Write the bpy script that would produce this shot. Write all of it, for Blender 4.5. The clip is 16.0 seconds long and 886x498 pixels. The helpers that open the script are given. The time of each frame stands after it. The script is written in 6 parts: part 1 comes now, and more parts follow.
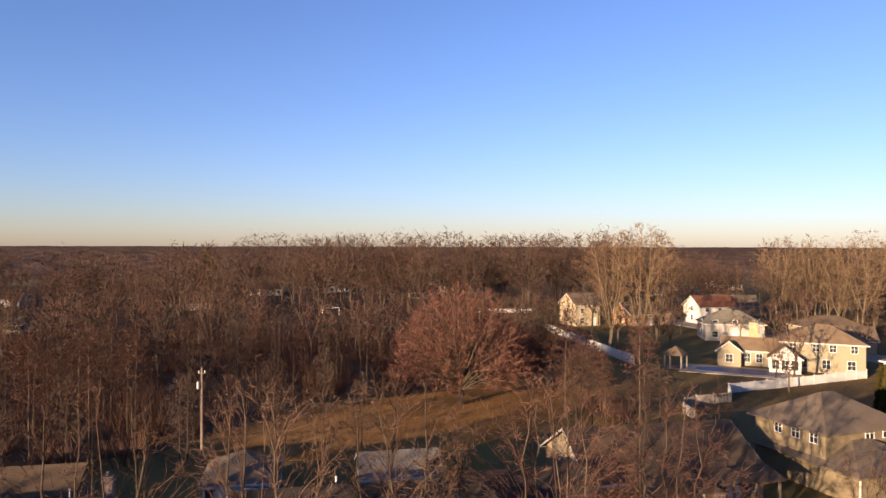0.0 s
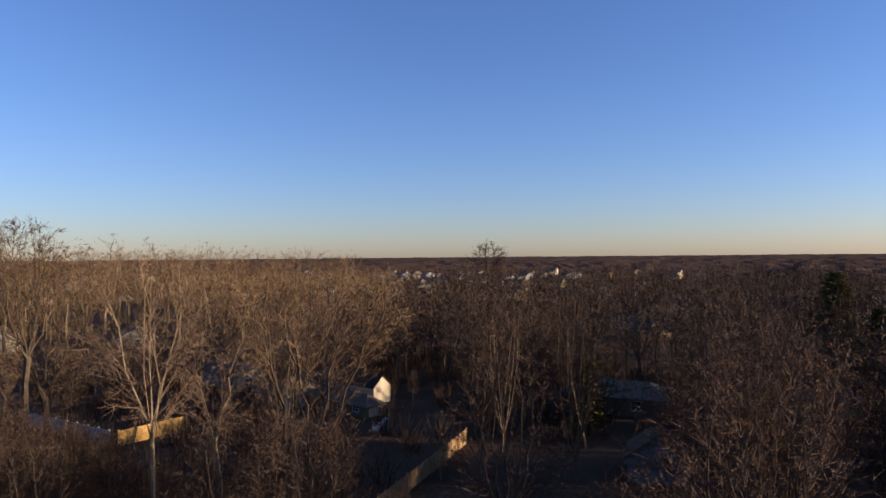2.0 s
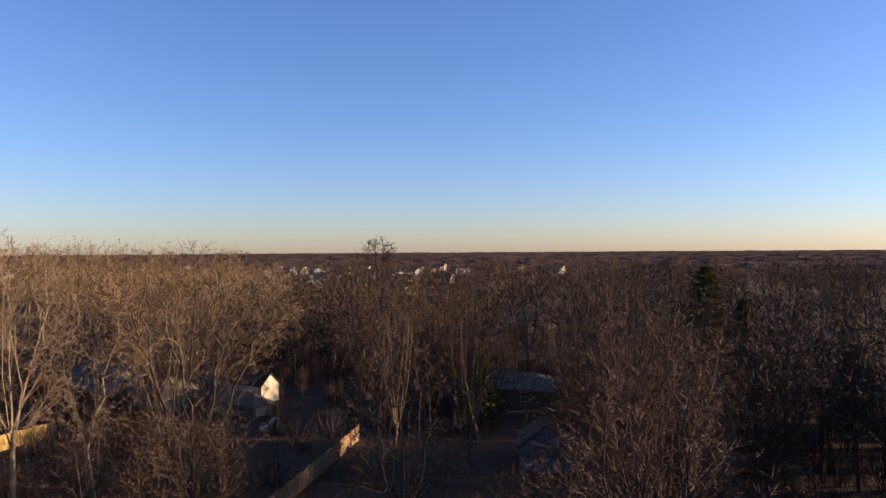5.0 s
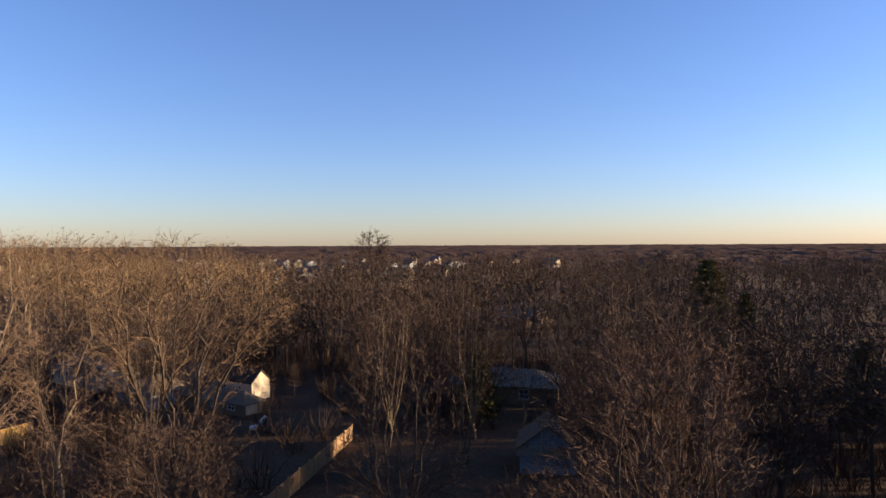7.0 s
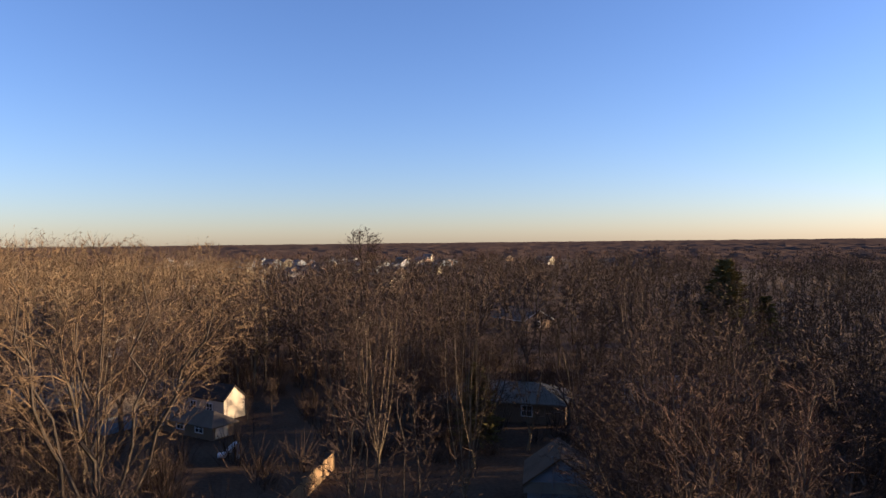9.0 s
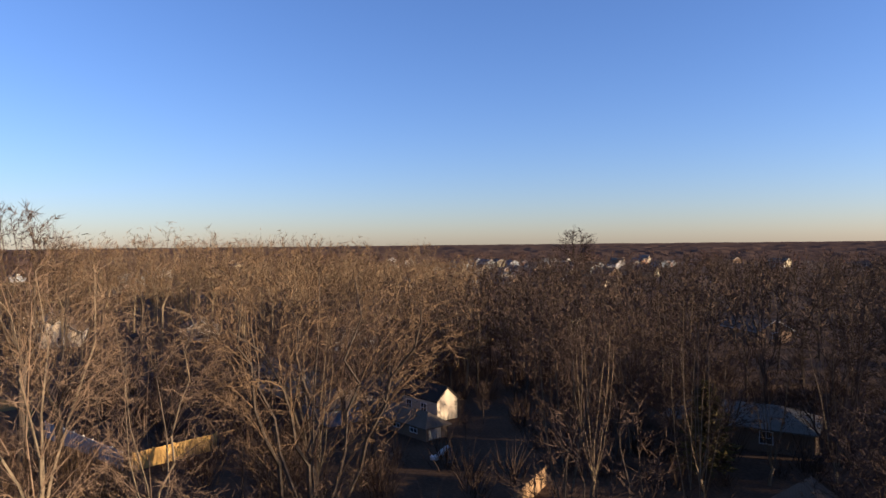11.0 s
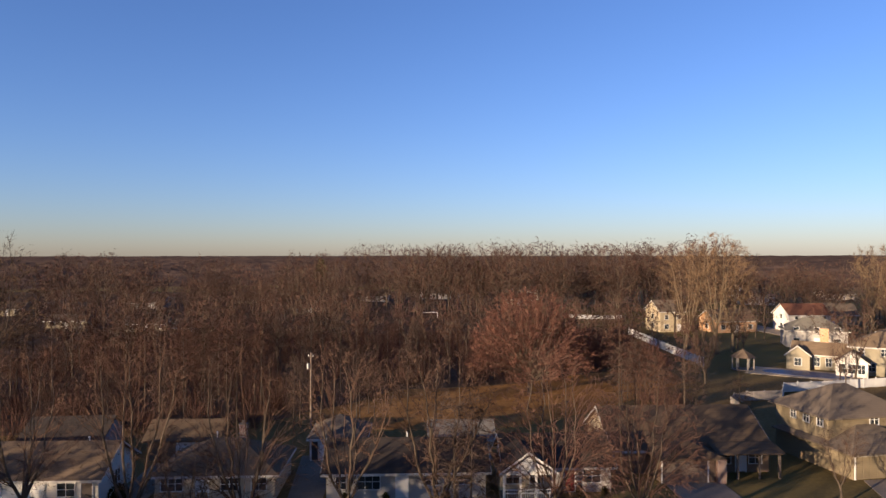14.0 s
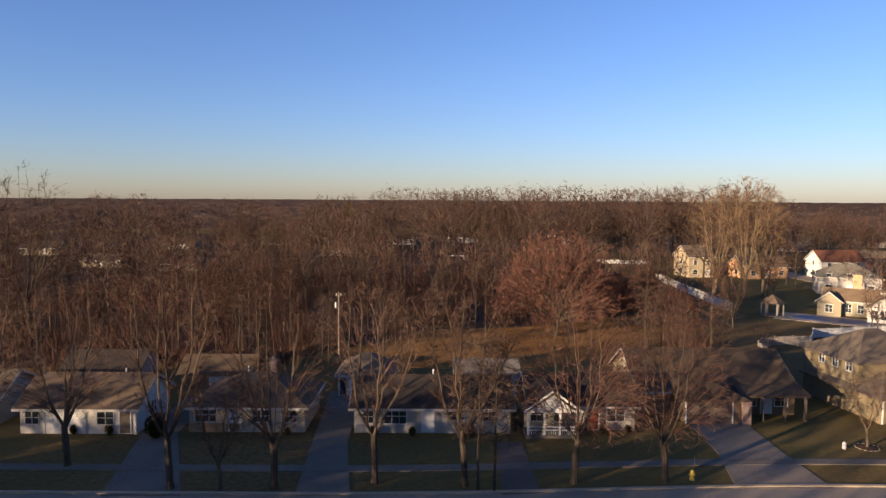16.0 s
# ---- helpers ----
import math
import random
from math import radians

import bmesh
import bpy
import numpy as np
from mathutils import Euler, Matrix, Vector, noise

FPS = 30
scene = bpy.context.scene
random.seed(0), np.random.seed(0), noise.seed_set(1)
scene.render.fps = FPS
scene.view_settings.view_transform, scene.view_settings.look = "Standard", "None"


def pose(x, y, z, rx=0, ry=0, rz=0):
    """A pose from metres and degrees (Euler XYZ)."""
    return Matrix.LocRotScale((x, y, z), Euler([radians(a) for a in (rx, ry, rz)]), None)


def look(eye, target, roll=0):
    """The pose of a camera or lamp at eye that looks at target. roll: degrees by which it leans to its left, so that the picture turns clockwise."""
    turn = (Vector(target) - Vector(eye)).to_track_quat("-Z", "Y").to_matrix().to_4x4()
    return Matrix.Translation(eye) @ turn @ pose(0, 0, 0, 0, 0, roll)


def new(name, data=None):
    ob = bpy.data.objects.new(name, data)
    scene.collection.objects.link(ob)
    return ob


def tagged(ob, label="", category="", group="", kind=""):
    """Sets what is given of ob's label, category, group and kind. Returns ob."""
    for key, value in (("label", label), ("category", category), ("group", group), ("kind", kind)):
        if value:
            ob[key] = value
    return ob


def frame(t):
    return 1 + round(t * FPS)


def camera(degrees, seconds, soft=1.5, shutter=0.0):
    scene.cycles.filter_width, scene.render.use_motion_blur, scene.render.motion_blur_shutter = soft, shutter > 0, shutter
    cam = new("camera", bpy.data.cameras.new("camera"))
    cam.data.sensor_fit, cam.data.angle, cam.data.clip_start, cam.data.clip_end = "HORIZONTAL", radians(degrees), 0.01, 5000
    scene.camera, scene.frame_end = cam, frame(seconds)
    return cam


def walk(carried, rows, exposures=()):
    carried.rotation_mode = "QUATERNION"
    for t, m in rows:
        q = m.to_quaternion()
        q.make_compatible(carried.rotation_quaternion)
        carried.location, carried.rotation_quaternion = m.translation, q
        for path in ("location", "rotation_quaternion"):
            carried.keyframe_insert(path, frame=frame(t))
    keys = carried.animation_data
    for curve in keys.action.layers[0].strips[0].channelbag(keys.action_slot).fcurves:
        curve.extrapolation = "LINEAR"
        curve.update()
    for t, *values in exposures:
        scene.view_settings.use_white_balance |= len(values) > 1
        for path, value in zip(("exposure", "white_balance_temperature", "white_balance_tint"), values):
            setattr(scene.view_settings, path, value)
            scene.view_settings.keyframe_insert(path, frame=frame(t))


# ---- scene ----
import collections

# camera: a drone that hovers at about 22 m, turns, drifts forward, and turns back
cam = camera(65.47, 16.0, soft=1.5, shutter=0.0)
ROWS = [
    (0, pose(-3.06, 15.50, 21.95, 89.74, -0.13, -11.26)),
    (0.5, pose(-5.15, 13.47, 21.80, 90.14, -0.34, -46.84)),
    (1, pose(-5.70, 13.83, 21.82, 90.43, 0.26, -84.91)),
    (1.5, pose(-7.55, 14.99, 21.55, 90.67, 0.44, -118.63)),
    (2, pose(-6.38, 15.06, 21.38, 90.63, 0.50, -137.70)),
    (2.5, pose(-5.94, 15.12, 21.21, 90.62, 0.52, -143.34)),
    (3, pose(-5.77, 15.06, 21.18, 90.55, 0.43, -145.47)),
    (3.5, pose(-5.66, 14.94, 21.12, 90.50, 0.43, -146.50)),
    (4, pose(-5.51, 14.83, 21.05, 90.45, 0.40, -146.81)),
    (6.5, pose(-4.48, 13.55, 21.19, 89.78, 0.30, -147.20)),
    (7, pose(-3.54, 12.40, 21.10, 89.64, 0.27, -147.42)),
    (7.5, pose(-2.38, 10.63, 21.18, 89.41, 0.41, -147.56)),
    (8, pose(-1.14, 8.72, 21.20, 89.31, 0.45, -147.93)),
    (10.3, pose(3.75, 1.21, 21.83, 89.59, 0.66, -148.06)),
    (10.5, pose(3.81, 1.12, 21.65, 89.62, 0.64, -147.66)),
    (11, pose(3.79, 2.07, 21.76, 89.61, 0.58, -130.54)),
    (11.5, pose(2.04, 2.24, 22.14, 89.86, 0.90, -84.64)),
    (11.7, pose(2.21, 2.08, 22.02, 90.03, 0.79, -69.68)),
    (12, pose(1.99, 1.65, 21.94, 90.34, 0.70, -43.89)),
    (12.5, pose(0.65, -0.18, 22.02, 90.46, 0.16, -12.71)),
    (13, pose(0.69, -0.39, 22.00, 90.44, 0.10, -5.67)),
    (13.5, pose(0.36, -0.38, 22.02, 90.44, 0.02, -3.43)),
    (14, pose(0.08, -0.23, 22.03, 90.49, 0.06, -2.24)),
    (14.5, pose(0.00, 0.00, 22.00, 90.52, 0.01, -1.26)),
    (15, pose(-0.04, 0.17, 21.81, 90.56, -0.10, -0.68)),
    (15.5, pose(0.07, 0.11, 21.75, 90.52, -0.12, -0.20)),
    (15.7, pose(0.08, 0.08, 21.70, 90.40, -0.16, -0.12)),
    (15.8, pose(0.08, 0.06, 21.66, 89.75, -0.20, -0.08)),
    (15.9, pose(0.07, 0.03, 21.61, 87.90, -0.27, -0.04)),
    (16, pose(0.07, -0.00, 21.55, 85.89, -0.34, -0.00)),
]
# time, stops, colour temperature
EXPOSURES = [(t, e, k, 39 if t < 0.8 else 34) for t, e, k in (
    (0.0, 1.85, 5350), (0.5, 1.62, 5480), (1.0, 1.40, 5050), (1.5, 1.48, 5050), (2.0, 1.62, 5050), (2.5, 1.74, 5050), (3.5, 1.76, 5080), (6.5, 1.98, 5250),
    (10.5, 2.00, 5200), (11.0, 1.84, 5050), (11.5, 1.48, 5300), (12.0, 1.31, 5120), (12.5, 1.36, 5000), (13.5, 1.52, 5000), (14.5, 1.58, 5000), (15.5, 1.61, 5000), (16.0, 1.64, 5120))]
walk(cam, ROWS, EXPOSURES)

# world: clear late-afternoon sky with a low sun
SUN_UP = 8.1
SUN_TO = Vector((-0.8, -0.6, math.tan(radians(SUN_UP)))).normalized()
world = bpy.data.worlds.new("sky_world")
scene.world = world
world.use_nodes = True
wn = world.node_tree.nodes
wl = world.node_tree.links
wn.clear()
sky = wn.new("ShaderNodeTexSky")
sky.sky_type = 'NISHITA'
sky.sun_disc = False
sky.sun_elevation = radians(SUN_UP)
sky.sun_rotation = math.atan2(SUN_TO.x, SUN_TO.y)
sky.air_density = 1.0
sky.dust_density = 0.3
sky.ozone_density = 2.4
bg = wn.new("ShaderNodeBackground")
bg.inputs["Strength"].default_value = 0.052
wo = wn.new("ShaderNodeOutputWorld")
wl.new(sky.outputs[0], bg.inputs[0])
wl.new(bg.outputs[0], wo.inputs[0])

sun_data = bpy.data.lights.new("sun", 'SUN')
sun_data.energy = 5.0
sun_data.angle = radians(0.6)
sun_data.color = (1.0, 0.725, 0.305)
sun = new("sun", sun_data)
sun.matrix_world = look(SUN_TO * 300, (0, 0, 0))

# ---- materials ----
def material(name, base, var=0.25, scale=3.0, rough=0.85, spec=0.2, metal=0.0, bump=0.3, fine=40.0, rnd=0.0, second=None):
    """A procedural surface: base colour varied at two scales, per object if rnd, with fine relief."""
    m = bpy.data.materials.new(name)
    m.use_nodes = True
    nt = m.node_tree
    n, l = nt.nodes, nt.links
    b = n["Principled BSDF"]
    b.inputs["Roughness"].default_value = rough
    b.inputs["Metallic"].default_value = metal
    b.inputs["Specular IOR Level"].default_value = spec
    tc = n.new("ShaderNodeTexCoord")
    n1 = n.new("ShaderNodeTexNoise")
    n1.inputs["Scale"].default_value = scale
    n1.inputs["Detail"].default_value = 3
    n2 = n.new("ShaderNodeTexNoise")
    n2.inputs["Scale"].default_value = fine
    n2.inputs["Detail"].default_value = 2
    l.new(tc.outputs["Object"], n1.inputs["Vector"])
    l.new(tc.outputs["Object"], n2.inputs["Vector"])
    add = n.new("ShaderNodeMath")
    add.operation = 'ADD'
    l.new(n1.outputs["Fac"], add.inputs[0])
    l.new(n2.outputs["Fac"], add.inputs[1])
    mr = n.new("ShaderNodeMapRange")
    mr.inputs["From Min"].default_value = 0.6
    mr.inputs["From Max"].default_value = 1.4
    mr.clamp = True
    src = add.outputs[0]
    if rnd:
        oi = n.new("ShaderNodeObjectInfo")
        ms = n.new("ShaderNodeMath")
        ms.operation = 'MULTIPLY_ADD'
        ms.inputs[1].default_value = rnd
        ms.inputs[2].default_value = -rnd / 2
        l.new(oi.outputs["Random"], ms.inputs[0])
        a2 = n.new("ShaderNodeMath")
        a2.operation = 'ADD'
        l.new(src, a2.inputs[0])
        l.new(ms.outputs[0], a2.inputs[1])
        src = a2.outputs[0]
    l.new(src, mr.inputs["Value"])
    mix = n.new("ShaderNodeMix")
    mix.data_type = 'RGBA'
    c2 = second or tuple(min(1, c * (1 + var)) for c in base)
    mix.inputs[6].default_value = (*[c * (1 - var) for c in base], 1)
    mix.inputs[7].default_value = (*c2, 1)
    l.new(mr.outputs[0], mix.inputs[0])
    l.new(mix.outputs[2], b.inputs["Base Color"])
    if bump:
        bp = n.new("ShaderNodeBump")
        bp.inputs["Strength"].default_value = bump
        bp.inputs["Distance"].default_value = 0.02
        l.new(n2.outputs["Fac"], bp.inputs["Height"])
        l.new(bp.outputs[0], b.inputs["Normal"])
    return m


def striped(name, base, period, axis, depth=0.15, var=0.15, rough=0.8, dark=0.6, rnd=0.0):
    """Siding or shingle rows: a surface with thin dark joints every `period` metres along an axis."""
    m = material(name, base, var=var, scale=0.7, rough=rough, bump=0.0, rnd=rnd, spec=0.08)
    nt = m.node_tree
    n, l = nt.nodes, nt.links
    b = n["Principled BSDF"]
    tc = n["Texture Coordinate"]
    sp = n.new("ShaderNodeSeparateXYZ")
    l.new(tc.outputs["Object"], sp.inputs[0])
    dv = n.new("ShaderNodeMath")
    dv.operation = 'DIVIDE'
    dv.inputs[1].default_value = period
    l.new(sp.outputs[axis], dv.inputs[0])
    fr = n.new("ShaderNodeMath")
    fr.operation = 'FRACT'
    l.new(dv.outputs[0], fr.inputs[0])
    mr = n.new("ShaderNodeMapRange")
    mr.inputs["From Min"].default_value = 0.0
    mr.inputs["From Max"].default_value = 0.18
    mr.inputs["To Min"].default_value = dark
    mr.inputs["To Max"].default_value = 1.0
    l.new(fr.outputs[0], mr.inputs["Value"])
    old = b.inputs["Base Color"].links[0].from_socket
    mul = n.new("ShaderNodeMix")
    mul.data_type = 'RGBA'
    mul.blend_type = 'MULTIPLY'
    mul.inputs[0].default_value = 1.0
    l.new(old, mul.inputs[6])
    l.new(mr.outputs[0], mul.inputs[7])
    l.new(mul.outputs[2], b.inputs["Base Color"])
    bp = n.new("ShaderNodeBump")
    bp.inputs["Strength"].default_value = 0.5
    bp.inputs["Distance"].default_value = depth * 0.1
    l.new(fr.outputs[0], bp.inputs["Height"])
    l.new(bp.outputs[0], b.inputs["Normal"])
    return m


def brick_material(name, c1, c2, mortar):
    m = material(name, c1, var=0.2, scale=1.2, bump=0.0)
    n, l = m.node_tree.nodes, m.node_tree.links
    b = n["Principled BSDF"]
    tc = n["Texture Coordinate"]
    mp = n.new("ShaderNodeMapping")
    mp.inputs["Rotation"].default_value = (radians(90), 0, 0)
    l.new(tc.outputs["Object"], mp.inputs[0])
    br = n.new("ShaderNodeTexBrick")
    br.inputs["Scale"].default_value = 1.0
    br.inputs["Brick Width"].default_value = 0.22
    br.inputs["Row Height"].default_value = 0.075
    br.inputs["Mortar Size"].default_value = 0.008
    br.inputs["Color1"].default_value = (*c1, 1)
    br.inputs["Color2"].default_value = (*c2, 1)
    br.inputs["Mortar"].default_value = (*mortar, 1)
    l.new(mp.outputs[0], br.inputs["Vector"])
    l.new(br.outputs["Color"], b.inputs["Base Color"])
    return m


def ground_material():
    """Dormant lawn: straw, green-brown and bare patches, at several scales."""
    m = material("dormant_lawn", (0.112, 0.077, 0.030), var=0.45, scale=0.05, fine=2.2, rough=0.95, spec=0.05, bump=0.6,
                 second=(0.190, 0.126, 0.049))
    n, l = m.node_tree.nodes, m.node_tree.links
    b = n["Principled BSDF"]
    tc = n["Texture Coordinate"]
    old = b.inputs["Base Color"].links[0].from_socket
    n3 = n.new("ShaderNodeTexNoise")
    n3.inputs["Scale"].default_value = 0.016
    n3.inputs["Detail"].default_value = 5
    l.new(tc.outputs["Object"], n3.inputs["Vector"])
    mr = n.new("ShaderNodeMapRange")
    mr.inputs["From Min"].default_value = 0.45
    mr.inputs["From Max"].default_value = 0.62
    mr.clamp = True
    l.new(n3.outputs["Fac"], mr.inputs["Value"])
    mix = n.new("ShaderNodeMix")
    mix.data_type = 'RGBA'
    l.new(mr.outputs[0], mix.inputs[0])
    l.new(old, mix.inputs[6])
    mix.inputs[7].default_value = (0.140, 0.108, 0.033, 1)
    l.new(mix.outputs[2], b.inputs["Base Color"])
    return m


M_LAWN = ground_material()
M_LITTER = material("leaf_litter", (0.062, 0.041, 0.027), var=0.5, scale=0.12, fine=3.0, rough=0.95, spec=0.05, bump=0.6, second=(0.105, 0.068, 0.040))
# lawn with the corner's shade put into its colour
M_DIMLAWN = material("shade_dark_lawn", (0.070, 0.050, 0.024), var=0.4, scale=0.15, fine=2.5, rough=0.95, spec=0.05, bump=0.6, second=(0.105, 0.074, 0.033))
# brighter lawn: low sun on the grass is put into the colour
M_OLIVELAWN = material("sunlit_olive_lawn", (0.165, 0.132, 0.034), var=0.3, scale=0.15, fine=2.5, rough=0.95, spec=0.05, bump=0.6, second=(0.225, 0.175, 0.052))
M_MEADOW = material("dry_meadow_grass", (0.2258, 0.1018, 0.0258), var=0.5, scale=0.22, fine=1.6, rough=0.95, spec=0.05, bump=0.8, second=(0.300, 0.165, 0.052))
M_ASPHALT = material("worn_asphalt", (0.2625, 0.2095, 0.1479), var=0.22, scale=0.15, fine=8.0, rough=0.9, bump=0.3)
# three concrete tones; shaded drives take darker ones, with shade in the colour
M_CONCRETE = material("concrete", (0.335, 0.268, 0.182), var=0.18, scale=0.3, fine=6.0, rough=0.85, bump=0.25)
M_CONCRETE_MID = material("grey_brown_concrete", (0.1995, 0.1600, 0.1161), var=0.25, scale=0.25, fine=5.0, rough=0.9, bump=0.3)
M_CONCRETE_DARK = material("dark_concrete", (0.1449, 0.1212, 0.0920), var=0.25, scale=0.25, fine=5.0, rough=0.9, bump=0.3)
M_BRICKDRIVE = material("brown_gravel", (0.120, 0.090, 0.069), var=0.25, scale=0.3, fine=9.0, rough=0.95)
M_EAVES = material("dull_white_eaves_board", (0.40, 0.375, 0.33), var=0.15, scale=1.0, rough=0.7, bump=0.1)
M_TRIM = material("white_painted_trim", (0.56, 0.54, 0.50), var=0.08, scale=1.0, rough=0.6, bump=0.1)
M_GLASS = material("window_glass", (0.025, 0.03, 0.035), var=0.2, scale=0.8, rough=0.08, spec=0.6, bump=0.0)
M_DOORRED = material("dark_red_door_paint", (0.15, 0.024, 0.020), var=0.1, rough=0.5, bump=0.1)
M_DARK = material("dark_painted_metal", (0.03, 0.03, 0.032), var=0.2, rough=0.5, bump=0.1)
M_METAL = material("galvanised_metal", (0.26, 0.26, 0.25), var=0.15, rough=0.45, metal=0.6, bump=0.1)
M_RUBBER = material("tyre_rubber", (0.02, 0.02, 0.02), var=0.2, rough=0.9)

SIDE = {}
# the neutral 0.29 white is dimmed in colour for a house in shade
for key, c in {"white": (0.50, 0.465, 0.405), "cream": (0.38, 0.32, 0.235), "tan": (0.32, 0.26, 0.16), "gray": (0.32, 0.295, 0.26),
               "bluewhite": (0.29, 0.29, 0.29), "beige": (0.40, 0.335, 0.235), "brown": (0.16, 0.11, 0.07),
               "buff": (0.19, 0.150, 0.086), "olive": (0.22, 0.19, 0.125), "slate": (0.18, 0.20, 0.22)}.items():
    SIDE[key] = striped(key + "_lap_siding", c, 0.2, 2, dark=0.78, var=0.10)
M_BRICK = brick_material("red_brick", (0.21, 0.105, 0.055), (0.16, 0.076, 0.040), (0.45, 0.42, 0.38))
M_BRICK_TAN = brick_material("orange_brick", (0.36, 0.188, 0.070), (0.29, 0.150, 0.056), (0.44, 0.37, 0.27))
M_STONE = brick_material("buff_stone", (0.58, 0.50, 0.34), (0.48, 0.40, 0.27), (0.40, 0.36, 0.30))
SIDE["brick"], SIDE["orange_brick"], SIDE["stone"] = M_BRICK, M_BRICK_TAN, M_STONE

ROOF = {}
# umber is a darkened brown for roofs that lie in shade
for key, c in {"brown": (0.111, 0.080, 0.052), "gray": (0.124, 0.097, 0.069), "tan": (0.158, 0.113, 0.067), "dark": (0.038, 0.031, 0.026),
               "slate": (0.146, 0.130, 0.099), "umber": (0.080, 0.057, 0.036), "rust": (0.143, 0.063, 0.035), "pale": (0.125, 0.116, 0.104)}.items():
    ROOF[key] = striped(key + "_asphalt_shingle", c, 0.14, 2, dark=0.72, var=0.28, rough=0.97)

M_REDFENCE = material("red_stained_board", (0.33, 0.040, 0.022), var=0.15, scale=0.8, rough=0.8, rnd=0.3)
M_WHITEFENCE = material("white_vinyl", (0.50, 0.49, 0.46), var=0.08, scale=0.8, rough=0.5, rnd=0.2)
# two cedar tones: brown, and a yellow brightened for the fence in sun
M_CEDAR = material("brown_cedar_board", (0.20, 0.128, 0.062), var=0.25, scale=1.2, rough=0.9, rnd=0.5)
M_GOLD = material("sunlit_yellow_cedar_board", (0.44, 0.27, 0.07), var=0.2, scale=1.2, rough=0.85, rnd=0.4)
M_ORANGEFENCE = material("orange_stained_board", (0.37, 0.115, 0.038), var=0.15, scale=0.8, rough=0.85, rnd=0.3)
M_GREYWOOD = material("weathered_grey_board", (0.27, 0.235, 0.195), var=0.2, scale=1.0, rough=0.9, rnd=0.4)
M_WOOD = material("grey_pole_wood", (0.13, 0.10, 0.075), var=0.3, scale=2.0, rough=0.9)
M_POOL = material("blue_pool_cover", (0.028, 0.045, 0.11), var=0.25, scale=0.5, rough=0.5, bump=0.2)
M_YELLOW = material("yellow_paint", (0.75, 0.50, 0.05), var=0.1, rough=0.5, bump=0.1)
M_SIGNRED = material("sign_red", (0.65, 0.03, 0.03), var=0.05, rough=0.4, bump=0.0)
M_CAR = material("dark_blue_car_paint", (0.025, 0.032, 0.055), var=0.1, rough=0.5, spec=0.25, bump=0.0)
M_CARGREY = material("grey_car_paint", (0.25, 0.26, 0.27), var=0.1, rough=0.3, spec=0.6, bump=0.0)
M_LAMPGLASS = material("lamp_lens", (0.55, 0.50, 0.48), var=0.1, rough=0.2, spec=0.6, bump=0.0)

BARK = {
    "white": material("white_bark", (0.118, 0.092, 0.060), var=0.35, scale=1.2, fine=9.0, rough=0.9, spec=0.05, rnd=0.2),
    "brown": material("brown_bark", (0.0459, 0.0361, 0.0271), var=0.35, scale=2.0, fine=14.0, rough=0.95, spec=0.05, rnd=0.5),
    # lightened bark: sun on the trunks is put into the colour
    "pale": material("sunlit_pale_bark", (0.1328, 0.1017, 0.0623), var=0.35, scale=1.2, fine=9.0, rough=0.9, spec=0.05, rnd=0.3),
    "grey": material("grey_bark", (0.0754, 0.0582, 0.0410), var=0.35, scale=1.6, fine=12.0, rough=0.95, spec=0.05, rnd=0.5),
}
TWIG = {
    "warm": material("warm_brown_twigs", (0.0778, 0.0478, 0.0318), var=0.35, scale=0.15, fine=3.0, rough=0.95, spec=0.03, bump=0, rnd=0.5),
    "russet": material("russet_twigs", (0.0612, 0.0334, 0.0233), var=0.35, scale=0.15, fine=3.0, rough=0.95, spec=0.03, bump=0, rnd=0.6),
    # lightened for sunlit woods and the skylit eastern thicket
    "straw": material("sunlit_straw_twigs", (0.1155, 0.0759, 0.0413), var=0.3, scale=0.15, fine=3.0, rough=0.95, spec=0.03, bump=0, rnd=0.5),
    "brown": material("brown_twigs", (0.0536, 0.0371, 0.0271), var=0.35, scale=0.15, fine=3.0, rough=0.95, spec=0.03, bump=0, rnd=0.7),
    "tan": material("tan_twigs", (0.0644, 0.0438, 0.0267), var=0.3, scale=0.15, fine=3.0, rough=0.95, spec=0.03, bump=0, rnd=0.6),
    "pale": material("pale_sycamore_twigs", (0.1255, 0.0877, 0.0572), var=0.3, scale=0.3, fine=3.0, rough=0.95, spec=0.03, bump=0, rnd=0.3),
    "sandy": material("sandy_twigs", (0.0900, 0.0605, 0.0340), var=0.3, scale=0.15, fine=3.0, rough=0.95, spec=0.03, bump=0, rnd=0.4),
    "rosy": material("rosy_brown_twigs", (0.0790, 0.0445, 0.0310), var=0.3, scale=0.15, fine=3.0, rough=0.95, spec=0.03, bump=0, rnd=0.4),
    "red": material("red_brown_twigs", (0.0990, 0.0480, 0.0325), var=0.3, scale=0.15, fine=3.0, rough=0.95, spec=0.03, bump=0, rnd=0.4),
}
M_NEEDLE = material("conifer_green", (0.026, 0.023, 0.005), var=0.4, scale=0.8, fine=6.0, rough=0.9, spec=0.03, rnd=0.6, second=(0.056, 0.045, 0.010))
M_PINE = material("pine_green", (0.031, 0.041, 0.015), var=0.4, scale=0.8, fine=6.0, rough=0.9, spec=0.05, rnd=0.5, second=(0.115, 0.092, 0.032))
M_CANOPY = material("distant_woods", (0.088, 0.060, 0.045), var=0.45, scale=0.02, fine=0.12, rough=1.0, spec=0.0, bump=0, second=(0.130, 0.088, 0.064))

